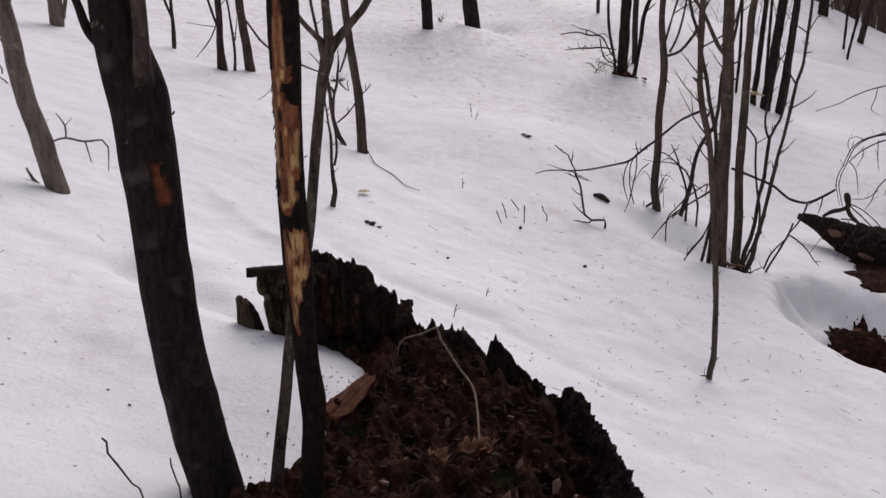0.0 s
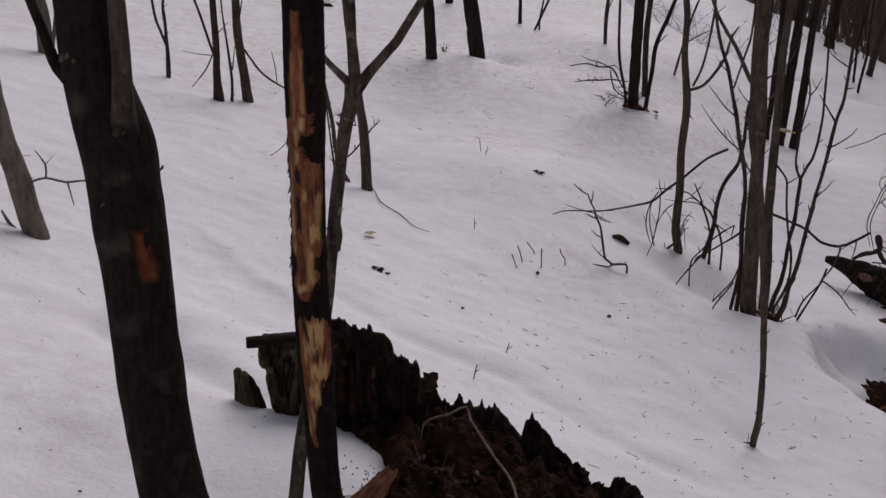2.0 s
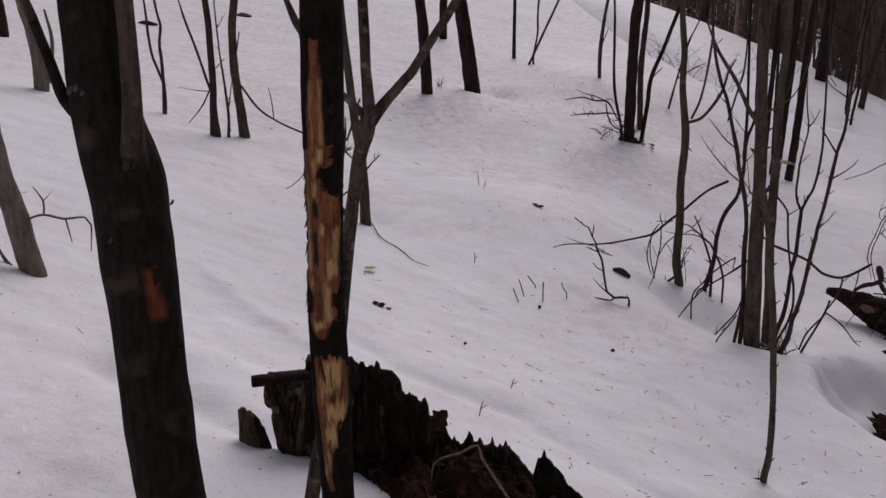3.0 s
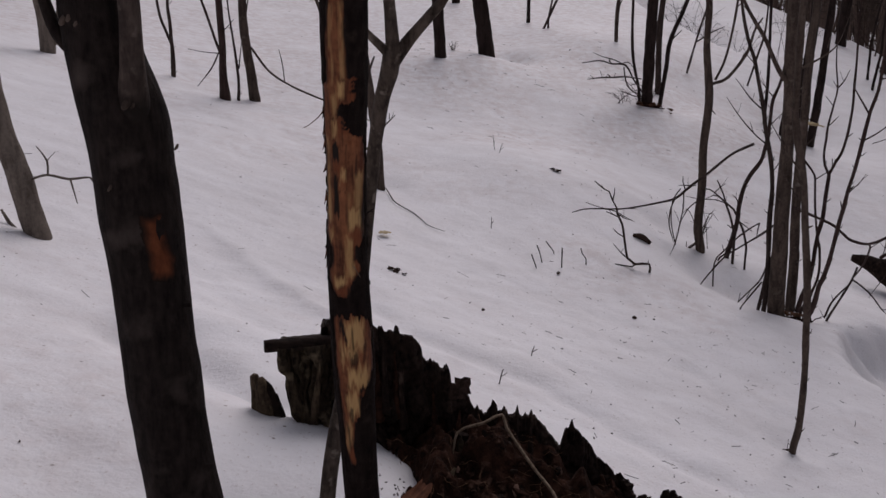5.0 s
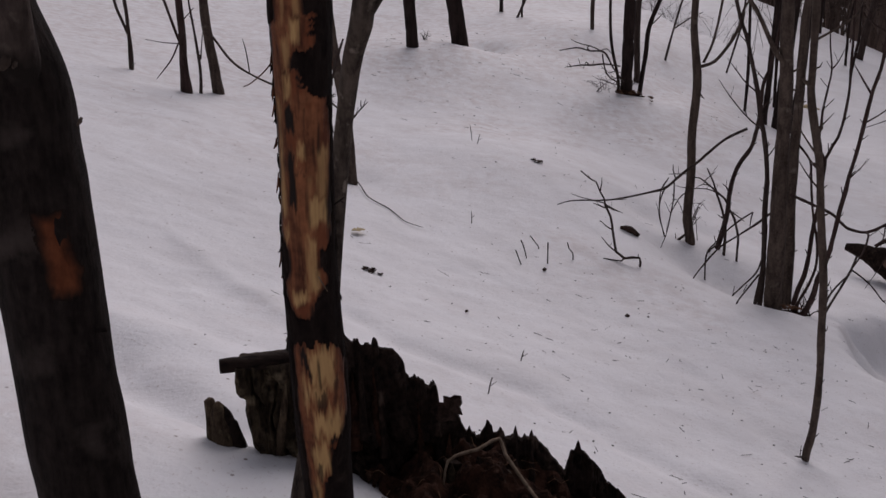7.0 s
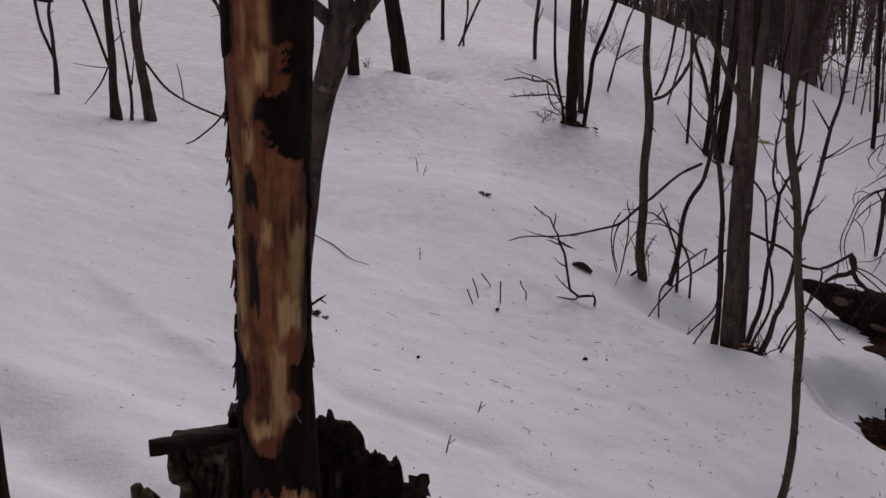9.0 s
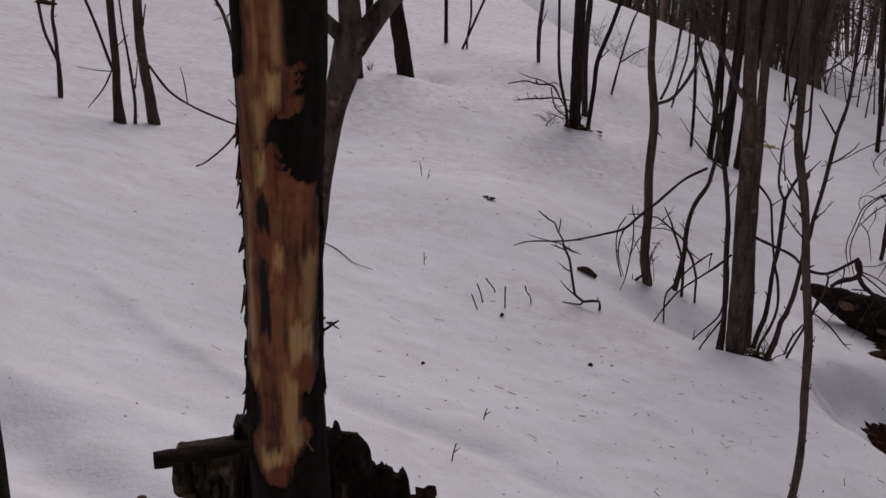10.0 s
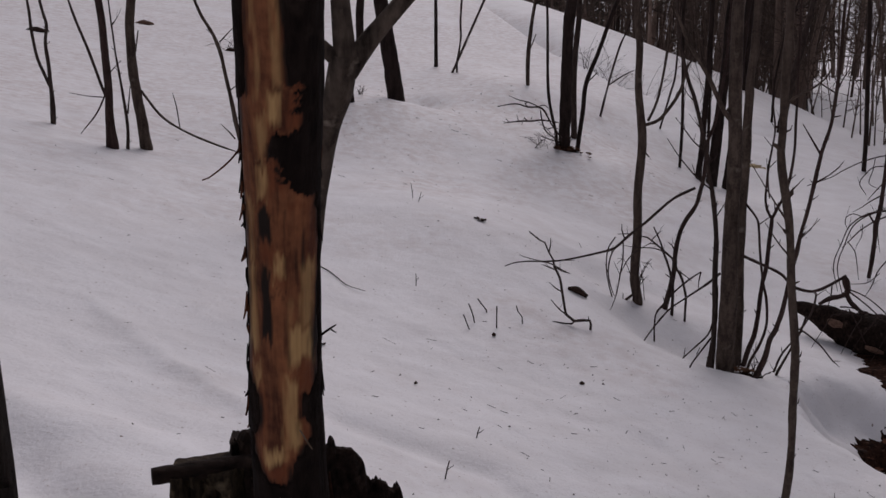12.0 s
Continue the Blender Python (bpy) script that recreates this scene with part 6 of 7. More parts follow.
    for x, y, top, r, tone in ((-0.822, 3.615, 0.350, 0.026, STUBWOOD), (-0.803, 3.613, 0.337, 0.024, PLANK), (-0.788, 3.61, 0.305, 0.023, PLANK), (-0.772, 3.605, 0.25, 0.022, PLANK), (-0.850, 3.61, 0.30, 0.015, STUBWOOD), (-0.812, 3.60, 0.25, 0.018, STUBWOOD)):
        part("splinter", tube([(x + 0.025, y, 0.02, r * 1.4), (x + 0.012, y, top * 0.6, r * 1.2), (x, y, top - 0.02, r * 0.8), (x - 0.004, y, top, r * 0.3)], base, 8, 0.012, 0.5, x * 50), tone, stub)
    # heap of rotten wood inside
    gx, gy = np.linspace(-0.74, 0.66, 142), np.linspace(1.7, 3.78, 200)
    verts, faces, keep = [], [], {}
    for j, y in enumerate(gy):
        for i, x in enumerate(gx):
            edge = float(np.interp(y, [1.7, 1.8, 2.0, 2.2, 2.5, 2.65, 2.75, 2.9, 3.15, 3.3, 3.45, 3.56, 3.62, 3.78], [-0.05, -0.3, -0.55, -0.70, -0.72, -0.66, -0.58, -0.46, -0.43, -0.39, -0.34, -0.37, -0.5, -0.5])) + 0.05 * noise.noise(Vector((y * 6, 0, 2)))
            right = float(np.interp(y, [1.7, 1.8, 2.0, 2.2, 2.4, 3.0, 3.48, 3.72, 3.78], [0.0, 0.25, 0.48, 0.58, 0.62, 0.60, 0.52, 0.42, 0.35]))
            if edge < x < right + 0.02:
                z = float(mulch_height(x, y))
                z += 0.09 * noise.noise(Vector((x * 7, y * 5, 1))) + 0.09 * noise.noise(Vector((x * 15, y * 10, 2))) + 0.022 * noise.noise(Vector((x * 38, y * 30, 3))) - 0.05 * max(0.0, noise.noise(Vector((x * 11, y * 7, 6))) - 0.15)
                near = min(x - edge, right + 0.02 - x)
                if near < 0.05:
                    z -= (0.05 - near) * 2.5
                keep[i, j] = len(verts)
                verts.append((x - base[0], y - base[1], z - base[2]))
    for j in range(len(gy) - 1):
        for i in range(len(gx) - 1):
            q = [(i, j), (i + 1, j), (i + 1, j + 1), (i, j + 1)]
            if all(c in keep for c in q):
                faces.append(tuple(keep[c] for c in q))
    part("rotten_heart", mesh_of("mulch", verts, faces, False), SOIL, ob, "crumbling dark brown rotten wood heap")
    # chunks, chips and fibres in the heap
    def flake(x, y, z, size, w, tilt, seed):
        """A flat, angular bit of rotten wood."""
        d = random.Random(seed)
        turn = Matrix.Rotation(w, 3, "Z") @ Matrix.Rotation(tilt, 3, "Y") @ Matrix.Rotation(d.uniform(-0.5, 0.5), 3, "X")
        n = d.choice((5, 6, 7))
        ring = [(math.cos(6.28 * k / n) * d.uniform(0.6, 1.1), math.sin(6.28 * k / n) * d.uniform(0.3, 0.55)) for k in range(n)]
        thick = d.uniform(0.12, 0.28)
        out = []
        for lift, shrink in ((-thick, 0.9), (thick * 0.6, 1.0), (thick, 0.8)):
            for a, c in ring:
                q = turn @ (Vector((a * shrink, c * shrink, lift * (1 + 0.4 * a))) * size)
                out.append((x + q.x - base[0], y + q.y - base[1], z + q.z - base[2]))
        faces = [tuple(range(n - 1, -1, -1)), tuple(range(2 * n, 3 * n))]
        for r in (0, n):
            faces += [(r + k, r + (k + 1) % n, r + n + (k + 1) % n, r + n + k) for k in range(n)]
        return mesh_of("flake", out, faces, False)

    for k in range(290):
        x, y = rng.uniform(-0.36, 0.48), 2.0 + 1.6 * rng.random() ** 1.2
        if x < -0.22 and y > 3.25:
            continue
        z = float(mulch_height(x, y)) + rng.uniform(-0.005, 0.02)
        size = rng.uniform(0.008, 0.03) + 0.025 * rng.random() ** 3
        bright = 0.14 + (0.32 if x > 0.1 and y < 2.9 else 0.0)
        tone = PINKWOOD if rng.random() < bright else (ROT, SOIL, ROT, OLDWOOD)[k % 4]
        part("wood_chip", flake(x, y, z, size, rng.uniform(0, 6.28), rng.gauss(0.2, 0.6), k), tone, ob)
    for k in range(170):
        x, y = rng.uniform(-0.36, 0.4), rng.uniform(2.1, 3.68)
        z = float(mulch_height(x, y)) + 0.012
        p, w = [], rng.uniform(0, 6.28)
        for q in range(4):
            p.append((x, y, z + rng.uniform(0, 0.025), 0.0011 if q < 3 else 0.0005))
            x, y, w = x + 0.022 * math.cos(w), y + 0.022 * math.sin(w), w + rng.uniform(-0.9, 0.9)
        part("rootlet", tube(p, base, 4, 0.015, 0.1, k), FIBRE, ob)
    return ob


stump()


def loose(name, mat, label, category, pts, sides=7, step=0.02, lumps=0.12, group=""):
    me = tube(pts, pts[0][:3], sides, step, lumps, pts[0][0] * 7)
    me.materials.append(mat)
    ob = new(name, me)
    ob.location = pts[0][:3]
    return tagged(ob, label, category, group)


def chunk():
    """A split slab of reddish wood leaning in the heap."""
    place = (-0.335, 3.085, 0.15)
    bm = bmesh.new()
    bmesh.ops.create_cube(bm, size=1)
    for v in bm.verts:
        v.co = Vector((v.co.x * 0.25, v.co.y * 0.075, v.co.z * 0.032))
    bmesh.ops.subdivide_edges(bm, edges=bm.edges[:], cuts=5, use_grid_fill=True)
    for v in bm.verts:
        v.co += Vector((0.012 * noise.noise(v.co * 40), 0.012 * noise.noise(v.co * 35 + Vector((3, 0, 0))), 0.006 * noise.noise(v.co * 50)))
        v.co.y = v.co.y * (1 - 0.45 * max(0.0, v.co.x / 0.125)) + 0.014 * max(0.0, -v.co.x / 0.125) ** 2
        v.co.x += 0.030 * noise.noise(Vector((v.co.y * 45, v.co.z * 60, 2))) * min(1.0, abs(v.co.x) / 0.1)
        v.co.z *= 1 + 0.5 * noise.noise(Vector((v.co.x * 12, v.co.y * 60, 5)))
    me = bpy.data.meshes.new("slab")
    bm.to_mesh(me)
    bm.free()
    me.materials.append(REDWOOD)
    ob = new("wood_chunk", me)
    ob.matrix_world = pose(*place, 22, -14, 60)
    return tagged(ob, "split reddish-brown wood chunk lying on rotten stump", "wood")


chunk()
loose("pale_root", ROOT, "pale bare forked root over the rotten stump", "root", [(-0.19, 3.50, 0.13, 0.003), (-0.175, 3.53, 0.19, 0.0045), (-0.13, 3.54, 0.21, 0.005), (-0.09, 3.54, 0.22, 0.005), (-0.026, 3.575, 0.235, 0.005), (-0.012, 3.545, 0.2, 0.0055), (0.059, 3.41, 0.135, 0.005), (0.115, 3.26, 0.11, 0.005), (0.126, 3.06, 0.10, 0.0045), (0.125, 2.865, 0.085, 0.004), (0.12, 2.75, 0.08, 0.003)])


def leaf(name, mat, place, size, turn, label, group="", curl=0.35):
    """A dry, curled leaf with a midrib."""
    verts, faces = [], []
    nu, nv = 8, 6
    for i in range(nu + 1):
        u = i / nu
        half = (0.34 + 0.10 * math.sin(u * 21 + turn)) * math.sin(math.pi * min(1, u * 0.96 + 0.03)) ** 0.8
        for j in range(nv + 1):
            v = (j / nv - 0.5) * 2
            z = curl * (abs(v) * half * 0.9 + 0.3 * (u - 0.5) ** 2) + (0.06 + 0.25 * curl) * noise.noise(Vector((u * 4, v * 2.2, turn * 3)))
            verts.append((size * (u - 0.5), size * v * half, size * z))
    for i in range(nu):
        for j in range(nv):
            a = i * (nv + 1) + j
            faces.append((a, a + 1, a + nv + 2, a + nv + 1))
    me = mesh_of("leaf", verts, faces)
    me.materials.append(mat)
    ob = new(name, me)
    ob.matrix_world = pose(*place, 12 * math.sin(turn), 14 * math.cos(turn * 2), turn * 57)
    sol = ob.modifiers.new("thickness", "SOLIDIFY")
    sol.thickness = 0.0012
    return tagged(ob, label, "leaf", group)


leaf("dead_leaf", LEAF, (0.10, 2.72, 0.115), 0.13, 0.4, "dry curled brown leaf on the rotten stump", "leaves on the stump", 1.0)
leaf("dead_leaf", LEAF, (-0.02, 2.68, 0.12), 0.10, 2.1, "dry curled brown leaf on the rotten stump", "leaves on the stump", 1.0)
leaf("dead_leaf", LEAF, (0.15, 2.80, 0.10), 0.09, 4.2, "dry curled brown leaf on the rotten stump", "leaves on the stump", 1.0)
flap = leaf("dead_leaf", CONE, (-0.155, 3.70, 0.275), 0.10, 0.7, "upturned dry leaf caught on the jagged rim", "leaves on the stump", 0.6)
flap.matrix_world = pose(-0.165, 3.69, 0.28, 60, -38, 25)


def moss(x, y, z, size):
    rng = random.Random(int(x * 1000))
    verts, faces = [], []
    for k in range(420):
        w, r = rng.uniform(0, 6.28), size * math.sqrt(rng.random())
        px, py = r * math.cos(w), r * math.sin(w)
        pz = (1 - (r / size) ** 2) * size * 0.35
        h, t = rng.uniform(0.006, 0.016), rng.uniform(0, 6.28)
        a = len(verts)
        verts += [(px - 0.002, py, pz), (px + 0.002, py, pz), (px + h * 0.6 * math.cos(t), py + h * 0.6 * math.sin(t), pz + h)]
        faces.append((a, a + 1, a + 2))
    me = mesh_of("moss", verts, faces, False)
    me.materials.append(MOSS)
    ob = new("moss", me)
    ob.location = (x, y, z)
    tagged(ob, "small cushion of green moss on rotten wood", "moss", kind="stuff")


moss(-0.30, 2.86, 0.125, 0.04)
moss(0.20, 2.58, 0.10, 0.05)


# ---- fallen log and bare soil at the thicket ----
def fallen_log():
    pts = [(3.52, 8.85, -0.60, 0.03), (3.60, 8.79, -0.615, 0.055), (3.72, 8.70, -0.66, 0.095), (3.9, 8.56, -0.745, 0.15), (4.12, 8.40, -0.84, 0.235), (4.45, 8.15, -0.95, 0.33), (5.2, 7.6, -1.15, 0.40), (6.4, 6.7, -1.6, 0.3)]
    base = pts[3][:3]
    ob = thing("fallen_log", base, "dark rotting fallen log half buried in snow", "log")
    part("trunk", tube(pts, base, 26, 0.03, 0.2, 4), ROT, ob)
    part("root", tube([(3.70, 8.69, -0.56, 0.016), (3.76, 8.64, -0.50, 0.019), (3.83, 8.59, -0.47, 0.022), (3.875, 8.57, -0.43, 0.026), (3.865, 8.58, -0.36, 0.029), (3.857, 8.585, -0.325, 0.030), (3.853, 8.59, -0.305, 0.018)], base, 10, 0.015, 0.3), BARK_RED, ob, "knobbly upturned root stub")
    part("root", tube([(3.87, 8.57, -0.45, 0.022), (3.90, 8.53, -0.52, 0.02), (3.97, 8.44, -0.60, 0.014)], base, 9, 0.015, 0.25), BARK_RED, ob)
    part("bark_patch", tube([(3.715, 8.56, -0.665, 0.014), (3.75, 8.515, -0.685, 0.034), (3.80, 8.47, -0.695, 0.020)], base, 9, 0.012, 0.4), PINKWOOD, ob, "torn pinkish bark patch")
    part("bark_patch", tube([(3.89, 8.27, -0.815, 0.012), (3.94, 8.23, -0.835, 0.026), (4.0, 8.18, -0.85, 0.014)], base, 9, 0.012, 0.4), PINKWOOD, ob)
    for p in ([(3.88, 8.56, -0.42, 0.012), (3.95, 8.40, -0.50, 0.011), (4.05, 8.26, -0.62, 0.009), (4.2, 8.08, -0.78, 0.006)],
              [(3.87, 8.57, -0.40, 0.010), (3.96, 8.44, -0.44, 0.009), (4.08, 8.32, -0.56, 0.008), (4.15, 8.1, -0.74, 0.005)],
              [(3.86, 8.50, -0.56, 0.010), (3.87, 8.38, -0.66, 0.008), (3.90, 8.28, -0.80, 0.006)],
              [(4.0, 8.36, -0.60, 0.009), (4.2, 8.1, -0.66, 0.008), (4.5, 7.8, -0.82, 0.006)]):
        part("root", tube([(x, y, z, r * 0.6) for x, y, z, r in p], base, 7, 0.02, 0.2, p[1][0] * 9), BARK_RED, ob)
    rng = random.Random(8)
    for k in range(16):
        x = rng.uniform(3.75, 4.6)
        y, z = 8.86 - (x - 3.5) * 0.75 - rng.uniform(0.0, 0.3), -0.56 - (x - 3.8) * 0.08
        p, w = [], rng.uniform(-0.5, 3.5)
        for q in range(6):
            p.append((x, y, z + 0.09 * math.sin(q * 0.7) * rng.uniform(0.3, 1) - 0.05 * q, 0.007 * (1 - q / 7)))
            x, y = x + 0.08 * math.cos(w), y - 0.03
            w += rng.uniform(-0.6, 0.6)
        part("branch", tube(p, base, 6, 0.04, 0.2, k), BARK_RED if k % 2 else BARK_BROWN, ob)
    return ob


fallen_log()


def soil_patch(cx, cy, rx, ry, lift, seed):
    """Bare forest soil where the snow has melted through."""
    verts, faces = [], []
    n, m = 260, 18
    for j in range(m + 1):
        q = j / m
        for i in range(n):
            w = 2 * math.pi * i / n
            edge = 1 + 0.25 * noise.noise(Vector((math.cos(w) * 1.7, math.sin(w) * 1.7, seed))) + 0.12 * noise.noise(Vector((math.cos(w) * 5, math.sin(w) * 5, seed))) + 0.06 * noise.noise(Vector((math.cos(w) * 14, math.sin(w) * 14, seed))) + 0.05 * noise.noise(Vector((math.cos(w) * 31, math.sin(w) * 31, seed))) + 0.03 * noise.noise(Vector((math.cos(w) * 70, math.sin(w) * 70, seed)))
            x, y = cx + rx * q * edge * math.cos(w), cy + ry * q * edge * math.sin(w)
            z = ground_at(x, y) + lift * (1 - q * q) - 0.03 * q ** 4 + 0.03 * noise.noise(Vector((x * 12, y * 12, seed))) * (1 - q)
            verts.append((x, y, z))
    for j in range(m):
        for i in range(n):
            faces.append((j * n + i, (j + 1) * n + i, (j + 1) * n + (i + 1) % n, j * n + (i + 1) % n))
    me = mesh_of("soil", verts, faces)
    me.materials.append(SOIL)
    return tagged(new("soil_patch", me), "dark bare soil with rotten leaves in melted snow", "soil", kind="structure")


soil_patch(3.58, 6.76, 0.58, 0.58, 0.05, 5)
soil_patch(2.49, 7.46, 0.17, 0.10, 0.03, 8)
soil_patch(4.66, 7.95, 1.06, 0.92, 0.10, 14)
soil_patch(2.5, 12.8, 0.22, 0.12, 0.03, 20)

rng = random.Random(21)
for k in range(34):
    x, y = 3.54 + rng.uniform(-0.42, 0.40), 6.80 + rng.uniform(-0.40, 0.40)
    leaf("dead_leaf", (LEAF, REDWOOD, CONE)[k % 3], (x, y, ground_at(x, y) + 0.055), rng.uniform(0.04, 0.09), rng.uniform(0, 6), "wet brown dead leaf on bare soil", "leaves on bare soil")
for k in range(12):
    x, y = 2.48 + rng.uniform(-0.13, 0.13), 7.44 + rng.uniform(-0.07, 0.07)
    leaf("dead_leaf", LEAF, (x, y, ground_at(x, y) + 0.04), rng.uniform(0.05, 0.08), rng.uniform(0, 6), "wet brown dead leaf at the thicket's foot", "leaves at the thicket")

# ---- small things on the snow ----
for x, y, s, turn in ((0.843, 9.09, 0.09, 0.5), (0.80, 9.12, 0.06, 2.5), (-0.51, 6.44, 0.07, 1.2), (-0.55, 6.45, 0.055, 3.9), (-0.46, 6.43, 0.05, 5.1)):
    leaf("dead_leaf", CONE, (x, y, ground_at(x, y) + 0.006), s, turn, "shrivelled dark leaf lying on snow", "leaves on the snow", 0.6)
leaf("dead_leaf", PALELEAF, (-0.62, 7.1, ground_at(-0.62, 7.1) + 0.02), 0.10, 0.6, "pale yellowish dry leaf lying on snow", "", 0.2)
leaf("dead_leaf", PALELEAF, (2.60, 7.69, 0.73), 0.14, 0.2, "pale dry leaf hanging from a thicket stem", "", 0.3)
loose("bark_piece", CONE, "dark chip of bark lying on snow", "bark", [(1.36, 8.13, ground_at(1.36, 8.13) + 0.015, 0.015), (1.43, 8.12, ground_at(1.43, 8.12) + 0.03, 0.03), (1.50, 8.11, ground_at(1.5, 8.11) + 0.015, 0.018)], 8, 0.015, 0.35)
for x, y, r in ((0.036, 6.158, 0.009), (1.061, 6.57, 0.013), (0.62, 7.12, 0.011), (1.2, 6.6, 0.007)):
    loose("cone_scale", CONE, "tiny dark cone fragment on snow", "cone", [(x - r, y, ground_at(x, y) + 0.004, r * 0.6), (x, y, ground_at(x, y) + 0.012, r), (x + r, y, ground_at(x, y) + 0.006, r * 0.5)], 7, 0.008, 0.3, "cone fragments on snow")


def brush(x, y, count, height, spread, label, mat, seed, group=""):
    """A low tangle of thin arching twigs with side twigs."""
    rng = random.Random(seed)
    base = (x, y, ground_at(x, y))
    ob = thing("brush", base, label, "twigs", group)
    for k in range(count):
        w, h, s = rng.uniform(0, 6.28), height * rng.uniform(0.4, 1), spread * rng.uniform(0.3, 1)
        px, py = x + rng.uniform(-0.3, 0.3) * spread, y + rng.uniform(-0.3, 0.3) * spread
        pz, r = ground_at(px, py) - 0.02, rng.uniform(0.003, 0.0055)
        c, d = math.cos(w) * s, math.sin(w) * s
        p = [(px, py, pz, r), (px + 0.3 * c, py + 0.3 * d, pz + 0.6 * h, r * 0.8), (px + 0.7 * c, py + 0.7 * d, pz + h, r * 0.6), (px + c, py + d, pz + h * rng.uniform(0.7, 1.3), r * 0.25)]
        arm = part("branch", tube(p, base, 5, 0.05, 0.2, seed), mat, ob)
        for m in range(3):
            a, q = p[rng.choice((1, 2))], rng.uniform(0, 6.28)
            e = spread * rng.uniform(0.15, 0.35)
            part("twig", tube([(*a[:3], r * 0.5), (a[0] + e * math.cos(q), a[1] + e * math.sin(q), a[2] + e * rng.uniform(-0.4, 0.9), r * 0.2)], base, 4, 0.05, 0.1, seed), mat, arm)
    return ob


brush(2.45, 12.85, 12, 0.28, 0.30, "tangle of dead twigs at the foot of dark trunks", BARK_RED, 3)
brush(2.15, 12.75, 9, 0.2, 0.32, "low heap of dead brown twigs on snow", BARK_BROWN, 4)
brush(2.56, 7.52, 9, 0.20, 0.22, "short brown twigs between the thicket stems", BARK_BROWN, 5)
brush(2.05, 8.55, 6, 0.35, 0.25, "thin brown shoots at the foot of young tree", BARK_BROWN, 6)
brush(4.5, 19.5, 12, 0.6, 0.7, "bare twiggy bush on the snowy shoulder", BARK_BROWN, 7)
brush(4.25, 8.1, 12, 0.15, 0.3, "dark tangle of dead twigs over the rotting log", BARK_RED, 9)

brush(4.95, 19.6, 12, 0.9, 1.0, "bare twiggy bush behind the snow crest", BARK_BROWN, 11, "bushes behind the crest")
brush(5.5, 18.9, 12, 1.0, 1.0, "bare twiggy bush behind the snow crest", BARK_RED, 12, "bushes behind the crest")
brush(5.1, 20.8, 12, 1.2, 1.2, "bare twiggy bush behind the snow crest", BARK_BROWN, 13, "bushes behind the crest")
brush(6.4, 18.6, 10, 1.3, 1.0, "bare twiggy bush behind the snow crest", BARK_RED, 14, "bushes behind the crest")
brush(-2.3, 18.9, 7, 0.3, 0.45, "small clump of dead twigs up the slope", BARK_BROWN, 15)
brush(-0.05, 14.4, 6, 0.16, 0.15, "few dead twigs beside a tree foot", BARK_BROWN, 16)


def lump(x, y, long, tall, mat, label, seed):
    """A piece of rotten wood or bark half sunk in the snow."""
    z = ground_at(x, y)
    return loose("bark_piece", mat, label, "bark", [(x - long, y, z, tall * 0.3), (x - long * 0.5, y + 0.03, z + tall * 0.25, tall * 0.6), (x, y, z + tall * 0.3, tall * 0.7), (x + long * 0.5, y - 0.02, z + tall * 0.2, tall * 0.5), (x + long, y, z, tall * 0.25)], 9, 0.06, 0.45)


lump(-5.42, 18.2, 0.2, 0.08, CONE, "dark rotten wood piece far up the slope", 1)
lump(-4.2, 21.0, 0.2, 0.075, PINKWOOD, "pale tan bark piece far up the slope", 2)
lump(-2.25, 18.8, 0.10, 0.06, CONE, "dark bark piece beside dead twigs", 3)

rng = random.Random(31)
for k in range(14):
    x, y = rng.gauss(2.5, 0.14), rng.gauss(12.75, 0.08)
    leaf("dead_leaf", LEAF, (x, y, ground_at(x, y) + 0.03), rng.uniform(0.06, 0.11), rng.uniform(0, 6), "reddish dead leaf caught among twigs", "leaves at the far clump", 0.5)

loose("fallen_twig", BARK_BROWN, "thin bare brown twig lying over the snow", "twig",
      [(x, y, ground_at(x, y) + 0.012, r) for x, y, r in ((-0.70, 8.40, 0.0045), (-0.654, 8.156, 0.0045), (-0.598, 7.931, 0.0042), (-0.533, 7.834, 0.004), (-0.44, 7.744, 0.0038), (-0.378, 7.639, 0.0035), (-0.312, 7.527, 0.003), (-0.193, 7.481, 0.002))], 6, 0.03)


def tuft():
    """A dry tuft of fine twigs caught in the thin sapling's fork."""
    rng = random.Random(2)
    base = (-0.746, 6.6, 0.951)
    ob = thing("twig_tuft", base, "dry tuft of fine twigs caught in a sapling", "twigs")
    for k in range(44):
        w, h = rng.uniform(0, 6.28), rng.uniform(0.025, 0.075)
        d = Vector((math.cos(w), math.sin(w) * 0.6, rng.gauss(0.05, 0.3))) * h
        part("twig", tube([base + (0.002,), (base[0] + d.x * 0.6, base[1] + d.y * 0.6, base[2] + d.z * 0.4, 0.0016), (base[0] + d.x, base[1] + d.y, base[2] + d.z + 0.25 * h, 0.0008)], base, 4, 0.03, 0.1, k), BARK_BROWN, ob)


tuft()


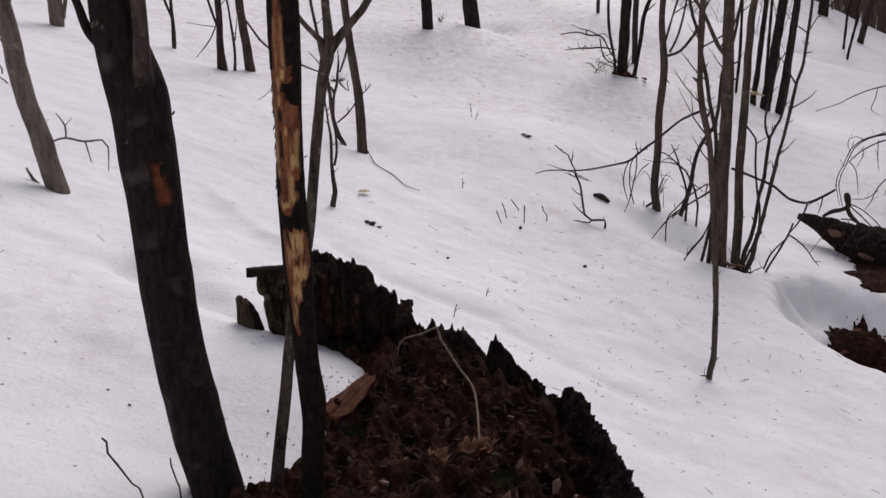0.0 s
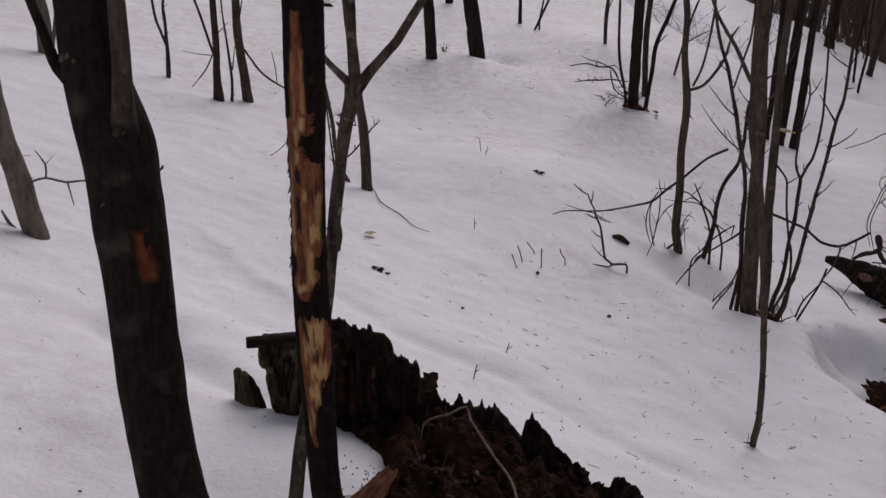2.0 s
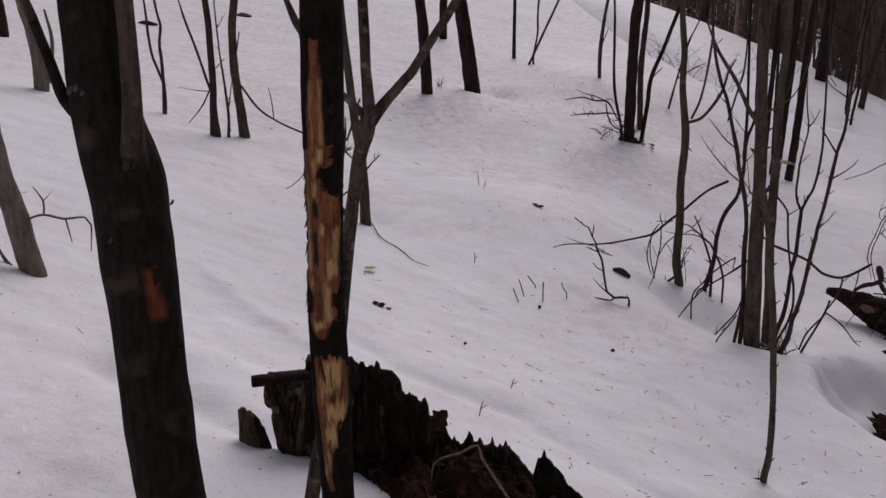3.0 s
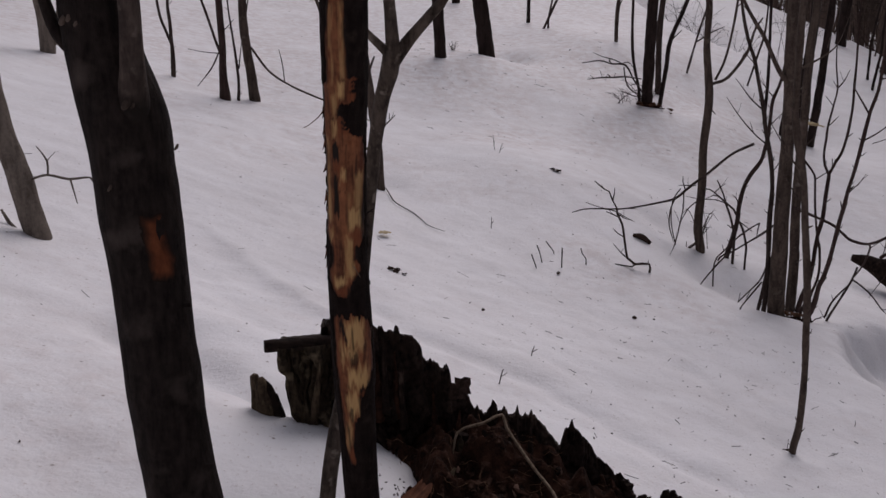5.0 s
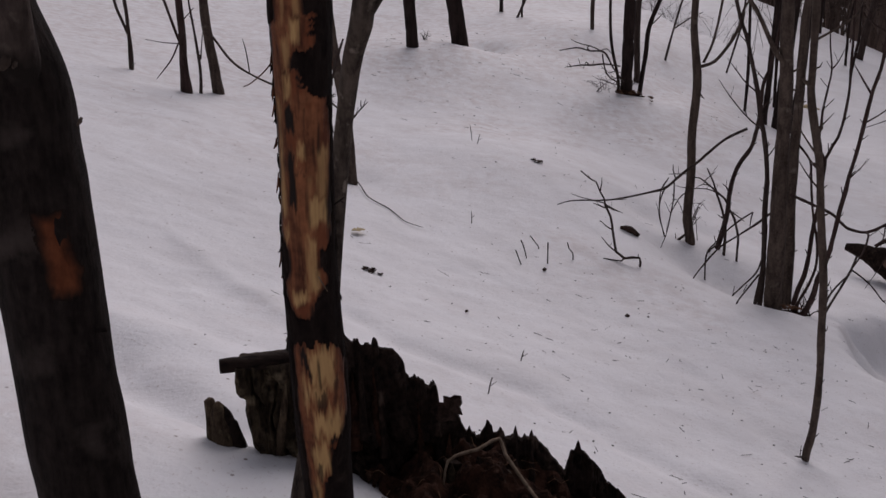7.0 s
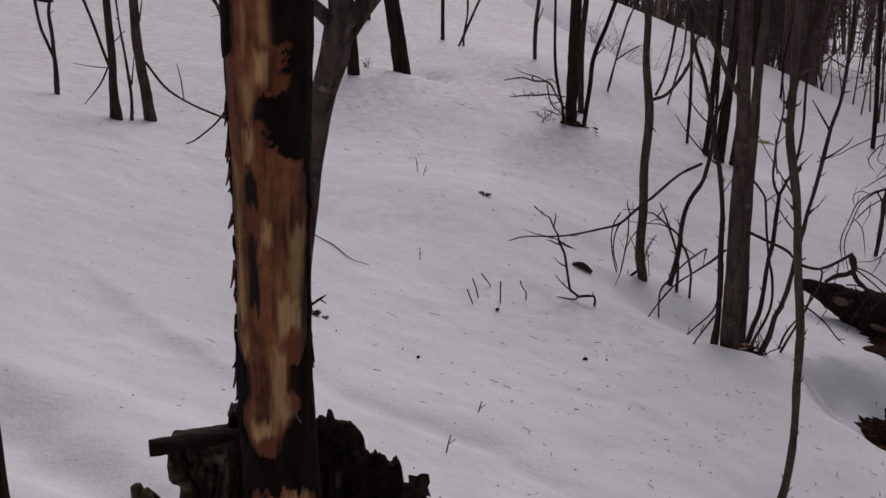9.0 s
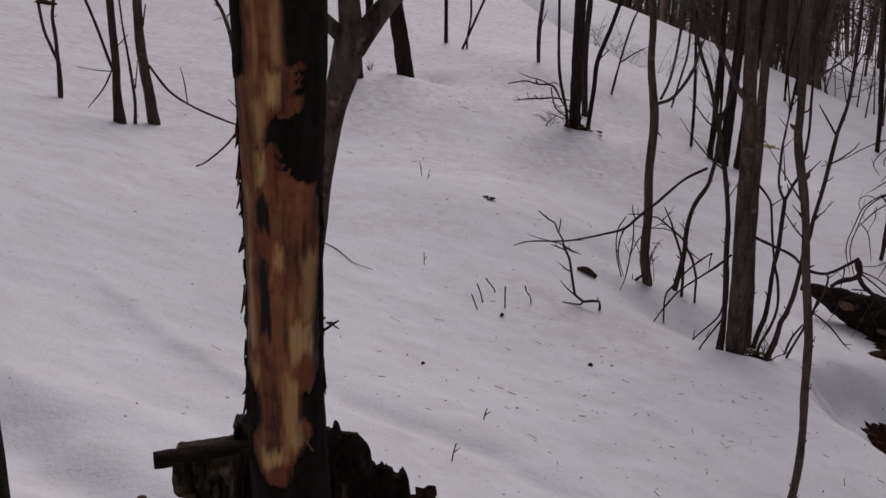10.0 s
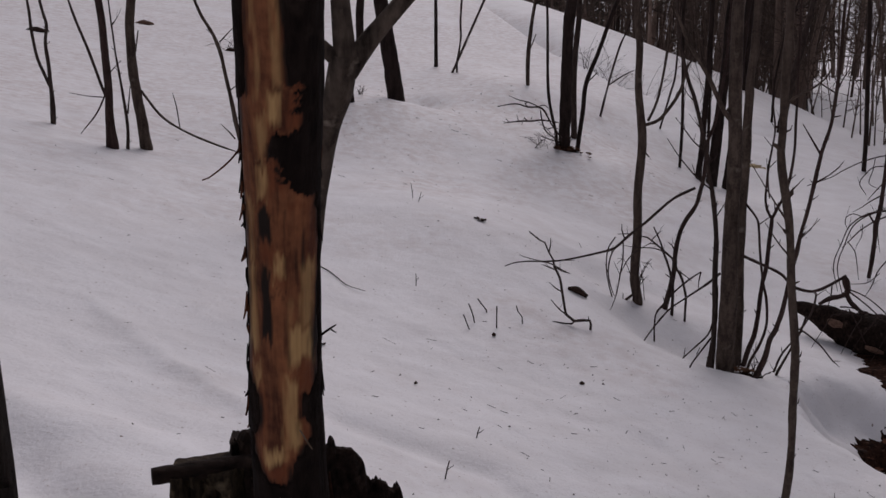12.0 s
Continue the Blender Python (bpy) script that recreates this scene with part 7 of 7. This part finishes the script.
def litter():
    """Needles, twig ends and bud scales strewn over the snow."""
    rng = random.Random(5)
    verts, faces = [], []
    spots = []
    for k in range(640):
        q = rng.random()
        if q < 0.36:
            x, y = rng.gauss(1.2, 0.9), rng.gauss(5.6, 1.1)
        elif q < 0.66:
            x, y = rng.uniform(-3.2, 4.0), rng.uniform(2.6, 12)
        else:
            x, y = rng.gauss(1.4, 1.6), rng.gauss(13.3, 1.7)
        if y > 2.2 and not (-0.85 < x < 0.65 and y < 3.85):
            spots.append((x, y))
    for k in range(105):
        y = rng.uniform(2.45, 3.4)
        x = float(np.interp(y, (2.5, 2.75, 2.9, 3.15, 3.4), (-0.66, -0.52, -0.45, -0.43, -0.36))) - 0.22 * rng.random() ** 2 + 0.03
        spots.append((x, y))
    zs = ground(np.array([s[0] for s in spots]), np.array([s[1] for s in spots]))
    for (x, y), z in zip(spots, zs):
        z += 0.022 * noise.noise(Vector((x * 1.3, y * 1.3, 0))) + 0.011 * noise.noise(Vector((x * 3.6, y * 3.6, 3)))
        far = 1 + max(0.0, (y - 7) * 0.10)
        long = min(0.045, rng.lognormvariate(-4.75, 0.75)) * far
        r = rng.uniform(0.0008, 0.002) * far
        if rng.random() < (0.9 if y < 3.45 and x < -0.3 else 0.3):
            long, r = rng.uniform(0.002, 0.005) * far, rng.uniform(0.002, 0.004) * far
        w, lift = rng.gauss(2.3, 1.1), rng.uniform(-0.1, 0.35)
        d = Vector((math.cos(w), math.sin(w), lift)) * long
        s = Vector((-math.sin(w), math.cos(w), 0)) * r
        c = Vector((x, y, z + 0.004 * far))
        a = len(verts)
        up = Vector((0, 0, r * 1.4))
        verts += [c - d - s, c - d + s, c - d + up, c + d - s * 0.6, c + d + s * 0.6, c + d + up]
        faces += [(a, a + 1, a + 4, a + 3), (a + 1, a + 2, a + 5, a + 4), (a + 2, a, a + 3, a + 5), (a, a + 2, a + 1), (a + 3, a + 4, a + 5)]
    me = mesh_of("litter", verts, faces, False)
    me.materials.append(LITTER)
    tagged(new("needle_litter", me), "scattered needles and twig bits on old snow", "litter", kind="stuff")


litter()


# ---- the woods in the valley beyond the ridge ----
def far_woods():
    rng = random.Random(33)
    bark, bf, twig, tf, leafv, lf = [], [], [], [], [], []

    def stick(verts, faces, a, b, r0, r1, sides=5):
        a, b = Vector(a), Vector(b)
        d = (b - a).normalized()
        s = d.orthogonal().normalized()
        o = d.cross(s)
        n = len(verts)
        for p, r in ((a, r0), (b, r1)):
            for k in range(sides):
                w = 2 * math.pi * k / sides
                verts.append(p + (s * math.cos(w) + o * math.sin(w)) * r)
        for k in range(sides):
            faces.append((n + k, n + (k + 1) % sides, n + sides + (k + 1) % sides, n + sides + k))

    count, singles = 0, []
    while count < 330:
        w = radians(rng.uniform(10, 42))
        d = 22 + 75 * rng.random() ** 1.2
        x, y = d * math.sin(w), d * math.cos(w)
        if x < 11.0 or (x < 12.5 and rng.random() < 0.6) or (w > radians(26.3) and d < 70 and rng.random() < 0.85):
            continue
        count += 1
        z = float(slope(x, y))
        h, r = rng.uniform(7, 13), rng.uniform(0.03, 0.08) + 0.11 * rng.random() ** 3
        lean = (rng.gauss(0, 0.13) * h, rng.gauss(0, 0.08) * h)
        single = d < 36 and len(singles) < 60
        store = (bark, bf, twig, tf)
        if single:
            singles.append((x, y, z))
            bark, bf, twig, tf = [], [], [], []
        mid = (x + lean[0] * 0.4, y + lean[1] * 0.4, z + h * 0.45)
        stick(bark, bf, (x, y, z - 0.3), mid, r, r * 0.75, 6)
        stick(bark, bf, mid, (x + lean[0], y + lean[1], z + h), r * 0.75, r * 0.2, 6)
        for k in range(34):
            q = rng.uniform(0.14, 0.9)
            a = (x + lean[0] * q, y + lean[1] * q, z + h * q)
            v, l = rng.uniform(0, 6.28), rng.uniform(0.5, 2.0)
            b = (a[0] + l * math.cos(v), a[1] + l * math.sin(v), a[2] + l * rng.uniform(-0.1, 0.9))
            stick(twig, tf, a, b, rng.uniform(0.012, 0.028), 0.006, 3)
            for m in range(4):
                u, e = rng.uniform(0.3, 1), rng.uniform(0.3, 0.9)
                c = tuple(a[i] + (b[i] - a[i]) * u for i in range(3))
                stick(twig, tf, c, (c[0] + rng.uniform(-e, e), c[1] + rng.uniform(-e, e), c[2] + rng.uniform(-0.2, e)), 0.012, 0.004, 3)
        if single:
            ob = thing("forest_tree", (x, y, z), "bare brown tree standing in the valley woods", "tree", "trees of the valley woods")
            for name, verts, faces, mat in (("trunk", bark, bf, FARBARK), ("crown", twig, tf, FARTWIG)):
                part(name, mesh_of(name, [v - Vector((x, y, z)) for v in verts], faces, name == "trunk"), mat, ob)
            bark, bf, twig, tf = store
    # thin understorey behind the ridge
    for k in range(520):
        x, y = rng.uniform(10.6, 26), rng.uniform(14, 50)
        if math.atan2(x, y) > radians(26.3) and rng.random() < 0.75:
            continue
        z, h = float(slope(x, y)), rng.uniform(1.5, 6)
        a, b = Vector((x, y, z - 0.1)), Vector((x + rng.gauss(0, 0.14) * h, y, z + h))
        stick(twig, tf, a, b, rng.uniform(0.012, 0.03), 0.006, 4)
        for m in range(6):
            c = a.lerp(b, rng.uniform(0.15, 0.95))
            e = rng.uniform(0.3, 1.0)
            stick(twig, tf, c, c + Vector((rng.uniform(-e, e), rng.uniform(-e, e), rng.uniform(-0.1, 0.9) * e)), 0.008, 0.003, 3)
    # slender saplings just behind the crest
    for k in range(110):
        x, y = rng.uniform(9.4, 13.0), rng.uniform(15, 29)
        if math.atan2(x, y) > radians(26) and rng.random() < 0.8:
            continue
        z, h = float(slope(x, y)), rng.uniform(2.0, 4.5)
        a, b = Vector((x, y, z - 0.1)), Vector((x + rng.gauss(0, 0.22) * h, y + rng.gauss(0, 0.1) * h, z + h))
        stick(twig, tf, a, b, rng.uniform(0.010, 0.022), 0.005, 4)
        for m in range(14):
            c = a.lerp(b, rng.uniform(0.12, 0.98))
            e = rng.uniform(0.2, 0.8)
            tip = c + Vector((rng.uniform(-e, e), rng.uniform(-e, e), rng.uniform(0.1, 1.0) * e))
            stick(twig, tf, c, tip, 0.007, 0.003, 3)
            c = c.lerp(tip, 0.5)
            stick(twig, tf, c, c + Vector((rng.uniform(-e, e), 0, rng.uniform(0.0, 0.8) * e)) * 0.5, 0.004, 0.002, 3)
    # dark spruces deeper in the wood, and light blockers added lower down beyond view
    for k in range(110):
        if k < 8:
            w, d = radians(rng.uniform(10, 25.5)), rng.uniform(70, 120)
        else:
            # unseen trees along the slope's lower side, added to darken the snow at right
            w, d = radians(rng.uniform(55, 130)), rng.uniform(26, 48)
        x, y = d * math.sin(w), d * math.cos(w)
        if x < 8:
            continue
        z, h = float(slope(x, y)), rng.uniform(11, 19)
        stick(bark, bf, (x, y, z - 0.3), (x, y, z + h), 0.16, 0.03, 6)
        for i in range(150):
            q = rng.uniform(0.06, 1) ** 0.9
            l = (1 - q) * h * 0.20 + 0.3
            v = rng.uniform(0, 6.28)
            p = Vector((x, y, z + h * q))
            e = p + Vector((l * math.cos(v), l * math.sin(v), -0.25 * l))
            s = Vector((-math.sin(v), math.cos(v), 0)) * l * 0.22
            n = len(leafv)
            leafv += [p, p.lerp(e, 0.5) + s, e, p.lerp(e, 0.5) - s + Vector((0, 0, -0.15 * l))]
            lf.append((n, n + 1, n + 2, n + 3))
    for name, verts, faces, mat, label in (("far_trunks", bark, bf, FARBARK, "dense bare brown trunks of the far woods and of unseen light-blocking spruces"),
                                           ("far_twigs", twig, tf, FARTWIG, "tangled bare branches of the far woods"),
                                           ("far_and_screening_spruces", leafv, lf, SPRUCE, "dark drooping spruce boughs, few in far woods, most added unseen to block light")):
        me = mesh_of(name, verts, faces, False)
        me.materials.append(mat)
        tagged(new(name, me), label, "woods", kind="stuff")


far_woods()
